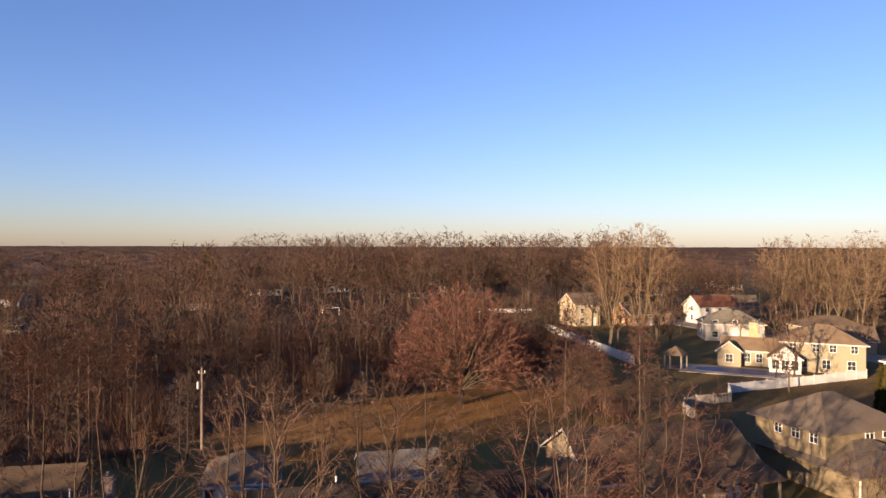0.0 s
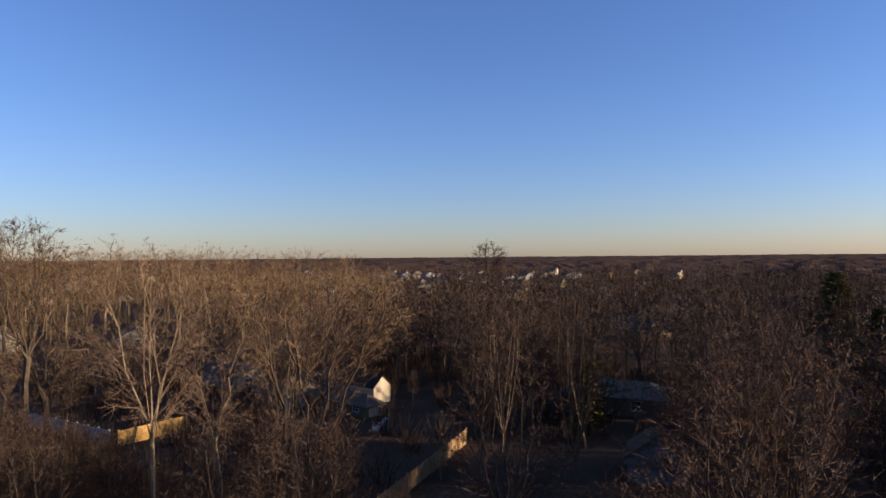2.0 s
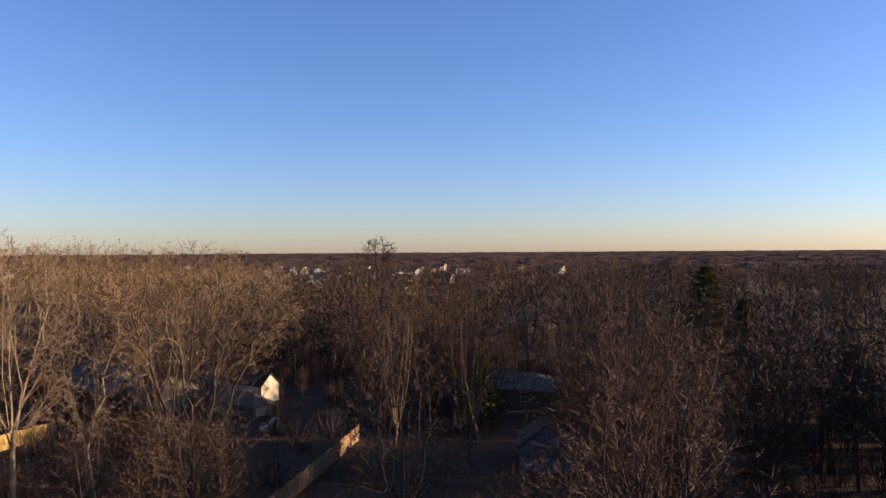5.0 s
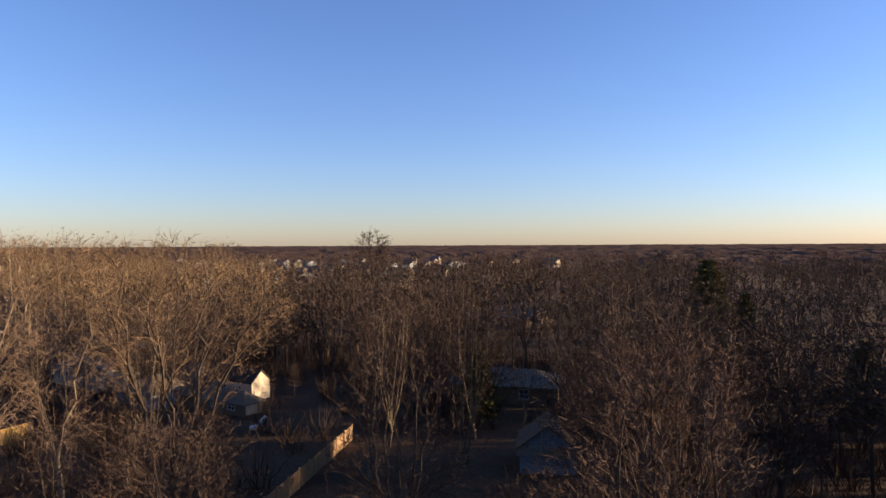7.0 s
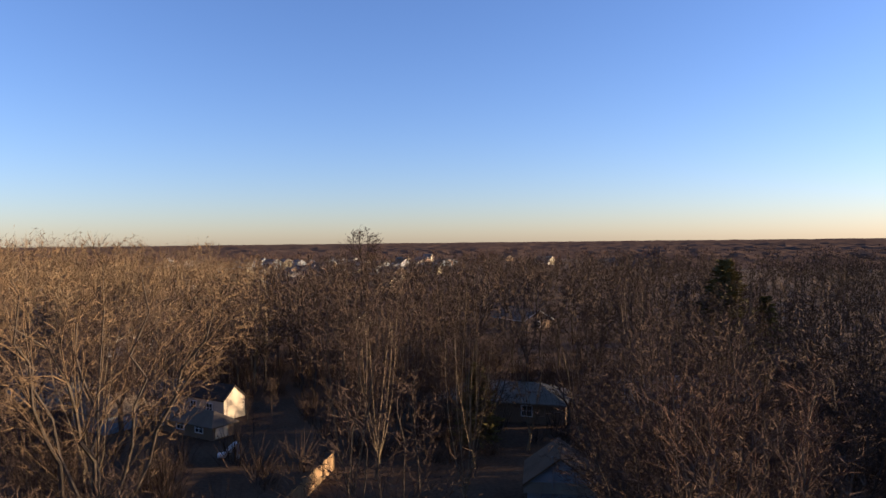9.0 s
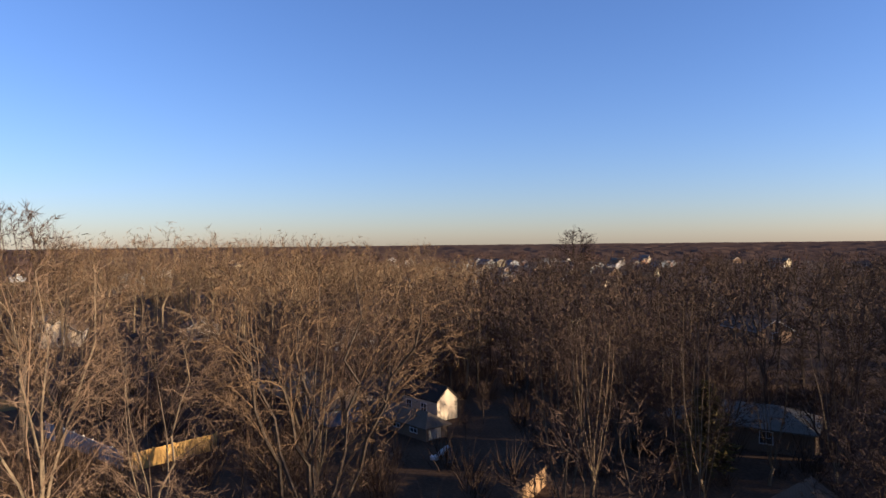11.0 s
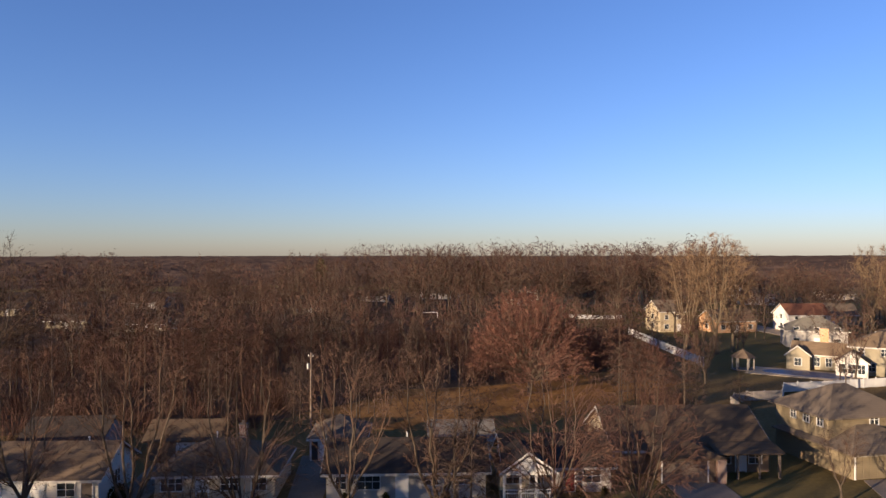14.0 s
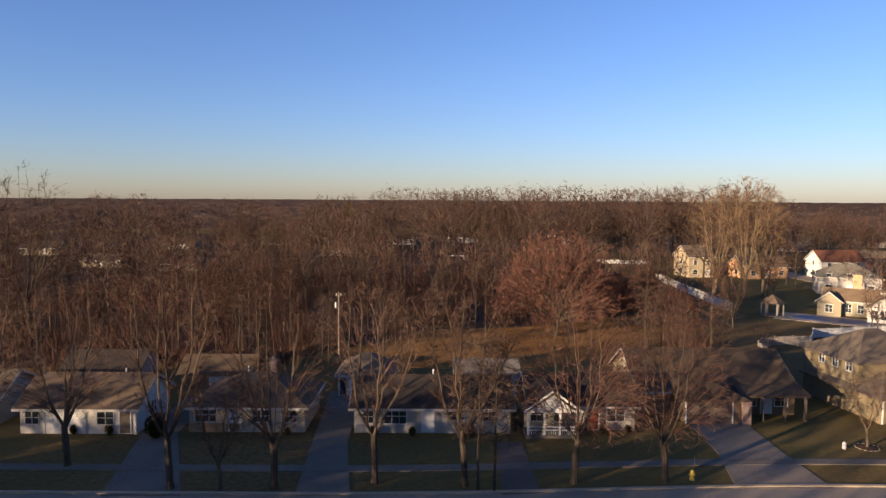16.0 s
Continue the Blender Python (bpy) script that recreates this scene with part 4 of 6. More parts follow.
DISTANT = [
    # x, y, turn, length, width, eave, rise, wall, roof, kind
    (96, 163, -20, 13, 9, 4.2, 2.6, "gray", "slate", 'hip'), (108, 141, -30, 10, 8, 3.0, 2.4, "orange_brick", "brown", 'gable'), (141, 153, -50, 11, 9, 4.8, 3.0, "white", "brown", 'gable'),
    (120, 160, -10, 14, 9, 3.2, 2.2, "tan", "brown", 'hip'), (126, 128, -60, 15, 9, 3.2, 2.2, "cream", "tan", 'hip'), (72.5, 198, 8, 7.5, 9, 6.0, 2.8, "tan", "gray", 'gable'),
    (90, 196, 10, 13, 9, 3.4, 2.8, "orange_brick", "brown", 'gable'), (112, 196, 0, 12, 9, 5.0, 2.8, "white", "rust", 'gable'), (132, 215, -15, 13, 9, 3.4, 3.0, "tan", "gray", 'gable'),
    (176, 360, 10, 14, 10, 4.8, 3.0, "white", "rust", 'gable'), (150, 300, -10, 14, 10, 4.8, 3.0, "gray", "gray", 'hip'), (205, 330, 0, 14, 10, 3.0, 2.4, "beige", "brown", 'gable'),
    (166, 46, 12, 13, 8.5, 2.8, 2.3, "orange_brick", "dark", 'gable'), (180, 46, 12, 14, 8.5, 2.8, 2.3, "beige", "brown", 'gable'),
    (205, 53, 12, 14, 8.5, 2.8, 2.3, "white", "dark", 'gable'), (268, 66, 25, 13, 8.5, 3.0, 2.4, "bluewhite", "pale", 'gable'), (300, 78, 12, 13, 8.5, 2.8, 2.3, "brick", "rust", 'gable'),
    (180, 100, 192, 14, 9, 3.4, 2.4, "olive", "brown", 'gable'), (205, 106, 192, 14, 9, 3.2, 2.2, "white", "gray", 'gable'), (235, 112, 192, 14, 9, 3.0, 2.2, "tan", "tan", 'gable'),
    (372, 128, 20, 16, 10, 3.4, 3.2, "white", "rust", 'gable'), (352, 92, 12, 13, 9, 3.0, 2.4, "white", "gray", 'gable'), (330, 128, 192, 14, 9, 3.0, 2.4, "cream", "rust", 'gable'),
    (420, 118, 12, 14, 9, 3.2, 2.4, "white", "gray", 'gable'), (440, 155, 12, 14, 9, 3.2, 2.4, "white", "brown", 'gable'), (470, 128, 12, 14, 9, 3.2, 2.4, "bluewhite", "pale", 'gable'),
    (230, 10, 0, 14, 9, 3.0, 2.2, "cream", "brown", 'gable'), (255, -12, 10, 14, 9, 3.0, 2.2, "white", "gray", 'gable'), (285, 15, 5, 14, 9, 3.0, 2.2, "white", "pale", 'gable'),
    (225, -38, -10, 14, 9, 3.0, 2.2, "beige", "gray", 'gable'), (320, -30, 0, 14, 9, 3.0, 2.2, "white", "brown", 'gable'), (178, -34, -20, 12, 8, 3.4, 2.4, "cream", "brown", 'gable'),
    (165, -60, -20, 13, 8, 2.8, 2.2, "cream", "gray", 'gable'), (168, -15, -12, 13, 8, 2.6, 1.5, "tan", "brown", 'gable'), (130, -80, -30, 13, 8, 2.8, 2.2, "white", "gray", 'gable'),
    (175, -120, -30, 13, 8, 2.8, 2.2, "beige", "pale", 'gable'), (110, -130, -35, 13, 8, 2.8, 2.2, "tan", "brown", 'gable'), (75, -150, -30, 13, 8, 2.8, 2.2, "brown", "gray", 'gable'),
    (-60, 193, 0, 11, 8, 2.6, 1.8, "tan", "brown", 'gable'), (-78, 205, 5, 12, 7, 2.4, 1.6, "olive", "gray", 'gable'), (-105, 215, 0, 12, 8, 2.4, 1.6, "olive", "gray", 'gable'),
    (-40, 262, 10, 12, 8, 2.6, 2.2, "tan", "rust", 'gable'), (-20, 330, 0, 14, 9, 3.0, 2.4, "white", "brown", 'gable'), (10, 345, 8, 14, 9, 3.2, 2.6, "white", "gray", 'gable'),
    (45, 300, -8, 13, 9, 3.0, 2.4, "beige", "rust", 'gable'), (55, 340, 0, 14, 9, 4.8, 2.6, "white", "gray", 'gable'), (-75, 320, 0, 14, 9, 2.8, 2.2, "tan", "brown", 'gable'),
    (-110, 290, 0, 14, 9, 2.8, 2.2, "gray", "gray", 'gable'), (-150, 260, 0, 14, 9, 2.8, 2.2, "olive", "brown", 'gable'),
]
for row in DISTANT:
    plain_house(*row)


# a far town on the southern horizon: pale and dark buildings between the woods
rng = random.Random(5)
for i in range(80):
    d = rng.uniform(330, 780)
    a = radians(rng.gauss(-140, 9) if i < 60 else rng.uniform(-150, -95))
    x, y = -math.sin(a) * d, math.cos(a) * d
    plain_house(x, y, rng.uniform(-40, 20), rng.uniform(10, 17), rng.uniform(8, 11), rng.choice([3.0, 3.2, 5.2]), rng.uniform(2.0, 3.2),
                rng.choice(["gray", "bluewhite", "brown", "slate", "cream", "brick", "olive"]), rng.choice(["gray", "pale", "brown", "slate"]))

# ---- fences ----
def fence(name, line, height, mat, label, group, panel=2.4, gap=0.0, boards=False):
    """A fence along a line of (x, y): posts, and panels of upright boards between two rails."""
    f = base(name, Matrix.Identity(4), label, "fence", group)
    for (ax, ay), (bx, by) in zip(line, line[1:]):
        a, b = Vector((ax, ay, 0)), Vector((bx, by, 0))
        L = (b - a).length
        n = max(1, round(L / panel))
        d = (b - a) / L
        ang = math.degrees(math.atan2(d.y, d.x))
        for i in range(n + 1):
            p = a + d * (L * i / n)
            pb = Build().box((p.x, p.y, height / 2 + 0.05), (0.12, 0.12, height + 0.1), ang)
            pb.box((p.x, p.y, height + 0.13), (0.16, 0.16, 0.06), ang, 0.6)
            part("post", pb, mat, f)
        for i in range(n):
            c0 = a + d * (L * i / n + 0.06)
            w = L / n - 0.12
            m = max(4, int(w / 0.16))
            nrm = Vector((-d.y, d.x, 0))
            if not boards:
                # one moulded panel with shallow grooves and a top and bottom rail
                face, back = [], []
                for k in range(m):
                    for e, o in ((0.06, 0.016), (0.94, 0.016), (0.97, 0.008), (1.03, 0.008)):
                        q = c0 + d * min(w, w * (k + e) / m)
                        face.append((q.x + nrm.x * o, q.y + nrm.y * o))
                        back.append((q.x - nrm.x * o, q.y - nrm.y * o))
                part("panel", Build().prism(back + face[::-1], 0.05, height), mat, f)
                for z in (0.12, height - 0.05):
                    q = c0 + d * (w / 2)
                    part("rail", Build().box((q.x, q.y, z), (w, 0.06, 0.12), ang), mat, f)
                continue
            for k in range(m):
                q = c0 + d * (w * (k + 0.5) / m)
                hh = height - 0.05 + (0.03 if (k * 7 + i * 3) % 5 == 0 else 0.0)
                part("board", Build().box((q.x, q.y, 0.05 + hh / 2), (w / m - 0.012 - gap, 0.022, hh), ang), mat, f)
            for z in (0.3, height - 0.25):
                q = c0 + d * (w / 2) + nrm * 0.035
                part("rail", Build().box((q.x, q.y, z), (w, 0.045, 0.09), ang), mat, f)
    return f


fence("red_fence", [(61.9, 56.6), (74.5, 59.6), (87.0, 62.7)], 1.75, M_REDFENCE, "bright red-stained board fence beside the street", "fences", boards=True)
fence("white_fence", [(58.9, 108.0), (74.0, 111.0), (88.6, 114.2)], 1.45, M_WHITEFENCE, "white vinyl privacy fence round a pool yard", "fences")
fence("white_fence", [(56.0, 103.0), (58.9, 108.0)], 1.45, M_WHITEFENCE, "white vinyl privacy fence corner", "fences")
fence("white_fence", [(58.7, 188.0), (57.0, 151.5), (56.4, 133.0)], 1.8, M_WHITEFENCE, "white vinyl fence along a back garden", "fences")
fence("white_fence", [(53.0, 236), (70, 232)], 1.3, M_WHITEFENCE, "long white fence before distant houses", "fences")
fence("orange_fence", [(137.5, 75.6), (152.0, 74.5), (168.0, 78.6), (163.0, 90.0)], 1.8, M_ORANGEFENCE, "orange-stained board fence round a back garden", "fences")
fence("white_fence", [(93.5, -14.4), (84.0, -16.2), (75.2, -17.6)], 1.8, M_WHITEFENCE, "pale fence in blue shade among trees", "fences")
fence("cedar_fence", [(74.2, -18.2), (74.8, -22.4), (75.6, -27.2)], 1.8, M_GOLD, "golden cedar fence among trees, brightened in colour for sun", "fences", boards=True)
fence("cedar_fence", [(35.6, -22.4), (40.9, -35.4), (44.8, -44.8)], 1.7, M_CEDAR, "brown cedar fence beside a dark lawn", "fences", boards=True)
fence("wooden_fence", [(45.2, 94.6), (45.6, 98.0), (47.2, 100.4), (49.8, 101.8), (55.6, 102.6)], 1.4, M_GREYWOOD, "low curved grey board fence round a small yard", "fences", boards=True)

# ---- street furniture and small things ----
s = base("stop_sign", pose(99.5, 51.8, 0, 0, 0, -60), "red octagonal stop sign on a metal post", "stop sign")
# the post's dark colour stands for the shade on it
part("post", Build().box((0, 0.03, 1.2), (0.06, 0.04, 2.4)), M_DARK, s)
octo = [(0.38 * math.cos(radians(22.5 + 45 * k)), 2.35 + 0.38 * math.sin(radians(22.5 + 45 * k))) for k in range(8)]
sb = Build().add([(x, -0.01, z) for x, z in octo] + [(x, 0.01, z) for x, z in octo], [tuple(range(8)), tuple(range(15, 7, -1))] + [(i, i + 8, (i + 1) % 8 + 8, (i + 1) % 8) for i in range(8)])
part("plate", sb, M_SIGNRED, s)
part("bar", Build().box((0, -0.014, 2.35), (0.5, 0.006, 0.15)), M_TRIM, s)

s = base("mailbox_pillar", pose(87.8, 49.7, 0, 0, 0, 11), "buff stone mailbox pillar at a lawn corner", "mailbox")
part("pillar", Build().box((0, 0, 0.6), (0.6, 0.6, 1.2), taper=0.94), M_STONE, s)
part("cap", Build().box((0, 0, 1.25), (0.72, 0.72, 0.1), taper=0.8), M_CONCRETE, s)

s = base("fire_hydrant", pose(19.5, 52.0, 0), "yellow fire hydrant on the grass verge", "hydrant")
hb = Build().tube([(0, 0, 0), (0, 0, 0.06), (0, 0, 0.07), (0, 0, 0.55), (0, 0, 0.62), (0, 0, 0.72), (0, 0, 0.8)], [0.2, 0.2, 0.13, 0.13, 0.16, 0.12, 0.03], 10)
part("barrel", hb, M_YELLOW, s)
for a in (0, 180):
    ca = math.cos(radians(a))
    part("nozzle", Build().tube([(0.1 * ca, 0, 0.42), (0.22 * ca, 0, 0.42)], [0.07, 0.07], 8), M_YELLOW, s)
part("marker_rod", Build().tube([(0.14, 0, 0.2), (0.16, 0.02, 1.9)], [0.012, 0.01], 5), M_METAL, s)

s = base("utility_pole", pose(-13.3, 88.3, 0), "weathered wooden utility pole with a pale transformer", "utility pole")
part("pole", Build().tube([(0, 0, 0), (0, 0, 4), (0, 0, 9.6)], [0.17, 0.15, 0.11], 8), M_WOOD, s)
part("crossarm", Build().box((0, -0.13, 9.1), (0.7, 0.08, 0.1)), M_WOOD, s)
part("transformer", Build().tube([(-0.34, -0.1, 7.5), (-0.34, -0.1, 7.58), (-0.34, -0.1, 8.2), (-0.34, -0.1, 8.28)], [0.14, 0.18, 0.18, 0.09], 10), M_METAL, s)
for k in (-0.28, 0.28):
    part("insulator", Build().tube([(k, -0.13, 9.15), (k, -0.13, 9.4)], [0.05, 0.04], 6), M_TRIM, s)

s = base("goal_frame", pose(4.7, 235, 0), "white goal-like frame on open grass", "frame")
for k in (-2.6, 2.6):
    part("post", Build().tube([(k, 0, 0), (k, 0, 2.4)], [0.13, 0.13], 6), M_TRIM, s)
part("crossbar", Build().tube([(-2.7, 0, 2.4), (2.7, 0, 2.4)], [0.15, 0.15], 6), M_TRIM, s)

s = base("gazebo", pose(62.6, 129.5, 0), "small garden gazebo with grey posts and a dark roof", "gazebo")
for k in range(6):
    a = radians(60 * k + 30)
    part("post", Build().box((1.9 * math.cos(a), 1.9 * math.sin(a), 1.25), (0.2, 0.2, 2.5)), M_GREYWOOD, s)
rb = [(2.5 * math.cos(radians(60 * k + 30)), 2.5 * math.sin(radians(60 * k + 30))) for k in range(6)]
part("roof", Build().add([(x, y, 2.45) for x, y in rb] + [(0, 0, 4.0)], [(k, (k + 1) % 6, 6) for k in range(6)] + [tuple(range(5, -1, -1))]), ROOF["brown"], s)
part("floor", Build().prism([(x * 0.85, y * 0.85) for x, y in rb], 0, 0.2), M_CONCRETE_DARK, s)

s = base("swimming_pool", pose(71.5, 124.0, 0, 0, 0, -36), "covered blue swimming pool in a back garden", "pool")
part("deck", Build().span(-9.5, 9.5, -4.5, 4.5, 0.0, 0.07), M_CONCRETE, s)
part("cover", Build().prism([(7.6 * math.cos(t) * (1.0 if abs(math.cos(t)) < 0.9 else 0.95), 2.9 * math.sin(t)) for t in [2 * math.pi * k / 24 for k in range(24)]], 0.05, 0.14), M_POOL, s)

s = base("garden_statue", pose(60.2, 68.4, 0), "small pale garden ornament beside a path", "statue")
part("figure", Build().tube([(0, 0, 0), (0, 0, 0.3), (0, 0, 0.32), (0, 0, 1.0), (0, 0, 1.25)], [0.3, 0.28, 0.14, 0.2, 0.08], 8), M_CONCRETE, s)

s = base("shed", pose(98.6, 20.8, 0, 0, 0, 12), "small pale garden shed beside a white house", "shed")
wing(s, -1.6, 1.6, -1.2, 1.2, 2.0, 0.7, 'gable', 'x', "bluewhite", "gray", over=0.2)


s = base("playset", pose(55.6, -42.6, 0, 0, 0, 20), "small pale garden slide in a shaded yard", "slide")
part("slide", Build().tube([(0, 0, 1.6), (0.5, 0, 1.1), (1.4, 0, 0.3), (1.9, 0, 0.25)], [0.3, 0.3, 0.3, 0.3], 6), M_TRIM, s)
part("ladder", Build().box((-0.2, 0, 0.8), (0.1, 0.5, 1.6)), M_METAL, s)


s = base("garden_shelter", pose(62.0, 2.6, 0, 0, 0, 14), "small dark-roofed garden shelter with pale posts and end panel", "shelter")
for px, py in ((-1.7, -1.1), (-1.7, 1.1), (0.2, -1.1), (0.2, 1.1)):
    part("post", Build().box((px, py, 1.0), (0.12, 0.12, 2.0)), M_GREYWOOD, s)
part("end_panel", Build().span(-1.72, -1.66, -1.0, 1.0, 0.1, 1.5), M_WHITEFENCE, s, "pale end panel")
part("roof", Build().add([(-2.1, -1.6, 2.0), (0.7, -1.6, 2.0), (0.7, 1.6, 2.0), (-2.1, 1.6, 2.0), (-2.1, 0, 2.7), (0.7, 0, 2.7)], [(0, 1, 5, 4), (2, 3, 4, 5), (3, 0, 4), (1, 2, 5), (3, 2, 1, 0)]), ROOF["dark"], s)

# garden furniture and small yard things
def garden_chair(x, y, rz, mat, label):
    c = base("garden_chair", pose(x, y, 0.0, 0, 0, rz), label, "chair", "garden chairs")
    part("seat", Build().box((0, 0, 0.42), (0.5, 0.48, 0.05)), mat, c)
    part("backrest", Build().box((0, 0.24, 0.72), (0.5, 0.04, 0.56)), mat, c)
    for lx in (-0.21, 0.21):
        for ly in (-0.2, 0.2):
            part("leg", Build().box((lx, ly, 0.2), (0.05, 0.05, 0.4)), mat, c)
    for lx in (-0.26, 0.26):
        part("armrest", Build().box((lx, 0.0, 0.62), (0.06, 0.46, 0.04)), mat, c)


t = base("garden_table", pose(84.6, 72.6, 0), "round white garden table on a patio", "table", "garden furniture")
part("tabletop", Build().tube([(0, 0, 0.70), (0, 0, 0.74)], [0.6, 0.6], 14), M_TRIM, t)
part("pedestal", Build().tube([(0, 0, 0), (0, 0, 0.7)], [0.08, 0.05], 8), M_TRIM, t)
for k in range(4):
    a = radians(90 * k + 20)
    garden_chair(84.6 + 1.1 * math.cos(a), 72.6 + 1.1 * math.sin(a), math.degrees(a) - 90, M_TRIM, "white garden chair beside a round table")
garden_chair(83.4, 70.0, 200, M_SIGNRED, "red garden chair on the lawn")
garden_chair(84.9, 69.4, 170, M_TRIM, "white garden chair on the lawn")
for x, y, a in ((82.4, 74.2, 10), (82.6, 71.4, 0), (85.2, 70.6, 40)):
    t = base("planter", pose(x, y, 0, 0, 0, a), "pale stone planter with dry stems", "planter", "planters")
    part("pot", Build().tube([(0, 0, 0), (0, 0, 0.1), (0, 0, 0.5), (0, 0, 0.56)], [0.18, 0.22, 0.3, 0.34], 10), M_CONCRETE, t)
    part("stems", Build().tube([(0, 0, 0.5), (0.03, 0.02, 0.8), (0.1, 0.0, 1.05)], [0.16, 0.1, 0.02], 6), M_NEEDLE, t)
t = base("garden_lamp", pose(54.6, 10.2, 0), "white globe lamp on a dark garden post", "lamp")
part("post", Build().tube([(0, 0, 0), (0, 0, 2.1)], [0.06, 0.045], 8), M_DARK, t)
part("globe", Build().tube([(0, 0, 2.1), (0, 0, 2.2), (0, 0, 2.35), (0, 0, 2.5), (0, 0, 2.56)], [0.06, 0.18, 0.23, 0.16, 0.03], 10), M_TRIM, t)
t = base("tree_bed", pose(37.5, 59.2, 0), "small round mulch bed with grey edging stones round a young tree", "flower bed")
part("mulch", Build().tube([(0, 0, 0.0), (0, 0, 0.05), (0, 0, 0.10)], [0.9, 0.88, 0.3], 18), M_LITTER, t)
for k in range(14):
    a = radians(360 / 14 * k)
    part("edging_stone", Build().box((0.95 * math.cos(a), 0.95 * math.sin(a), 0.04), (0.24, 0.12, 0.08), math.degrees(a) + 90, 0.85), M_CONCRETE_DARK, t)
t = base("garden_ornament", pose(35.3, 58.9, 0), "small white garden ornament on the grass", "ornament")
part("figure", Build().tube([(0, 0, 0), (0, 0, 0.12), (0, 0, 0.3), (0, 0, 0.5), (0, 0, 0.62)], [0.16, 0.2, 0.14, 0.17, 0.04], 8), M_TRIM, t)


def tower(x, y, z, r, label):
    s = base("water_tower", pose(x, y, 0), label, "water tower")
    part("tank", Build().tube([(0, 0, z - r), (0, 0, z - r * 0.7), (0, 0, z), (0, 0, z + r * 0.5), (0, 0, z + r * 0.8)], [r * 0.4, r * 0.95, r, r * 0.8, r * 0.15], 16), M_TRIM, s)
    part("stem", Build().tube([(0, 0, 0), (0, 0, z - r)], [r * 0.2, r * 0.16], 10), M_METAL, s)


tower(2488, 659, 33.0, 9.0, "white water tower on the far horizon")
tower(660, 428, 24.0, 5.6, "broad white water tank above the tree line")


def car(x, y, rz, paint, label):
    s = base("car", pose(x, y, 0.05, 0, 0, rz), label, "car", "parked cars")
    prof = [(-2.3, 0.35), (2.25, 0.35), (2.3, 0.75), (1.5, 0.95), (0.7, 1.05), (-2.2, 1.08), (-2.35, 0.8)]
    top = [(1.05, 1.0), (0.35, 1.6), (-1.7, 1.66), (-2.2, 1.05)]

    def loft(p, w, win=1.0):
        n = len(p)
        return Build().add([(px, -w * (win if pz > 1.2 else 1.0), pz) for px, pz in p] + [(px, w * (win if pz > 1.2 else 1.0), pz) for px, pz in p],
                           [tuple(range(n)), tuple(range(2 * n - 1, n - 1, -1))] + [(i, i + n, (i + 1) % n + n, (i + 1) % n) for i in range(n)])
    part("body", loft(prof, 0.92), paint, s)
    part("cabin", loft(top, 0.82, 0.84), M_GLASS, s, "dark glass cabin")
    part("roof_panel", Build().box((-0.68, 0, 1.66), (2.0, 1.36, 0.06), taper=0.93), paint, s)
    for wx in (-1.45, 1.45):
        for wy in (-0.84, 0.84):
            w = part("wheel", Build().tube([(wx, wy - 0.1, 0.34), (wx, wy + 0.1, 0.34)], [0.34, 0.34], 12), M_RUBBER, s)
            part("rim", Build().tube([(wx, wy - 0.11, 0.34), (wx, wy + 0.11, 0.34)], [0.2, 0.2], 8), M_METAL, w)
    for wy in (-0.65, 0.65):
        part("headlight", Build().box((2.27, wy, 0.78), (0.08, 0.36, 0.16)), M_LAMPGLASS, s)
        part("tail_light", Build().box((-2.33, wy, 0.85), (0.06, 0.25, 0.2)), M_SIGNRED, s)
    return s


car(57.4, 35.4, 97, M_CAR, "dark blue car parked on a shaded driveway")
car(128.0, 50.5, 15, M_CARGREY, "grey car parked on a shaded driveway")
car(150.0, 58.0, 12, M_CAR, "dark car parked along the shaded street")
car(190.0, 66.0, 12, M_CARGREY, "grey car parked along the shaded street")


def shrub_mesh(seed):
    r = random.Random(seed)
    b = Build()
    for i in range(420):
        c = Vector((r.gauss(0, 1), r.gauss(0, 1), r.gauss(0, 1))).normalized() * r.uniform(0.55, 1.0)
        c = Vector((c.x * 0.8, c.y * 0.8, 1.0 + c.z * 0.95))
        n = (Vector((c.x, c.y, c.z - 0.7)) + Vector((r.gauss(0, 0.4), r.gauss(0, 0.4), r.gauss(0, 0.4)))).normalized()
        u = n.orthogonal().normalized()
        w = n.cross(u)
        L, W = r.uniform(0.12, 0.26), r.uniform(0.05, 0.1)
        b.add([tuple(c - u * W), tuple(c + u * W), tuple(c + w * W), tuple(c + n * L)], [(0, 1, 3), (1, 2, 3), (2, 0, 3), (2, 1, 0)])
    b.tube([(0, 0, 0), (0, 0, 1.0), (0, 0, 1.6)], [0.25, 0.55, 0.2], 7)
    return b.mesh("shrub_leaves", M_NEEDLE)


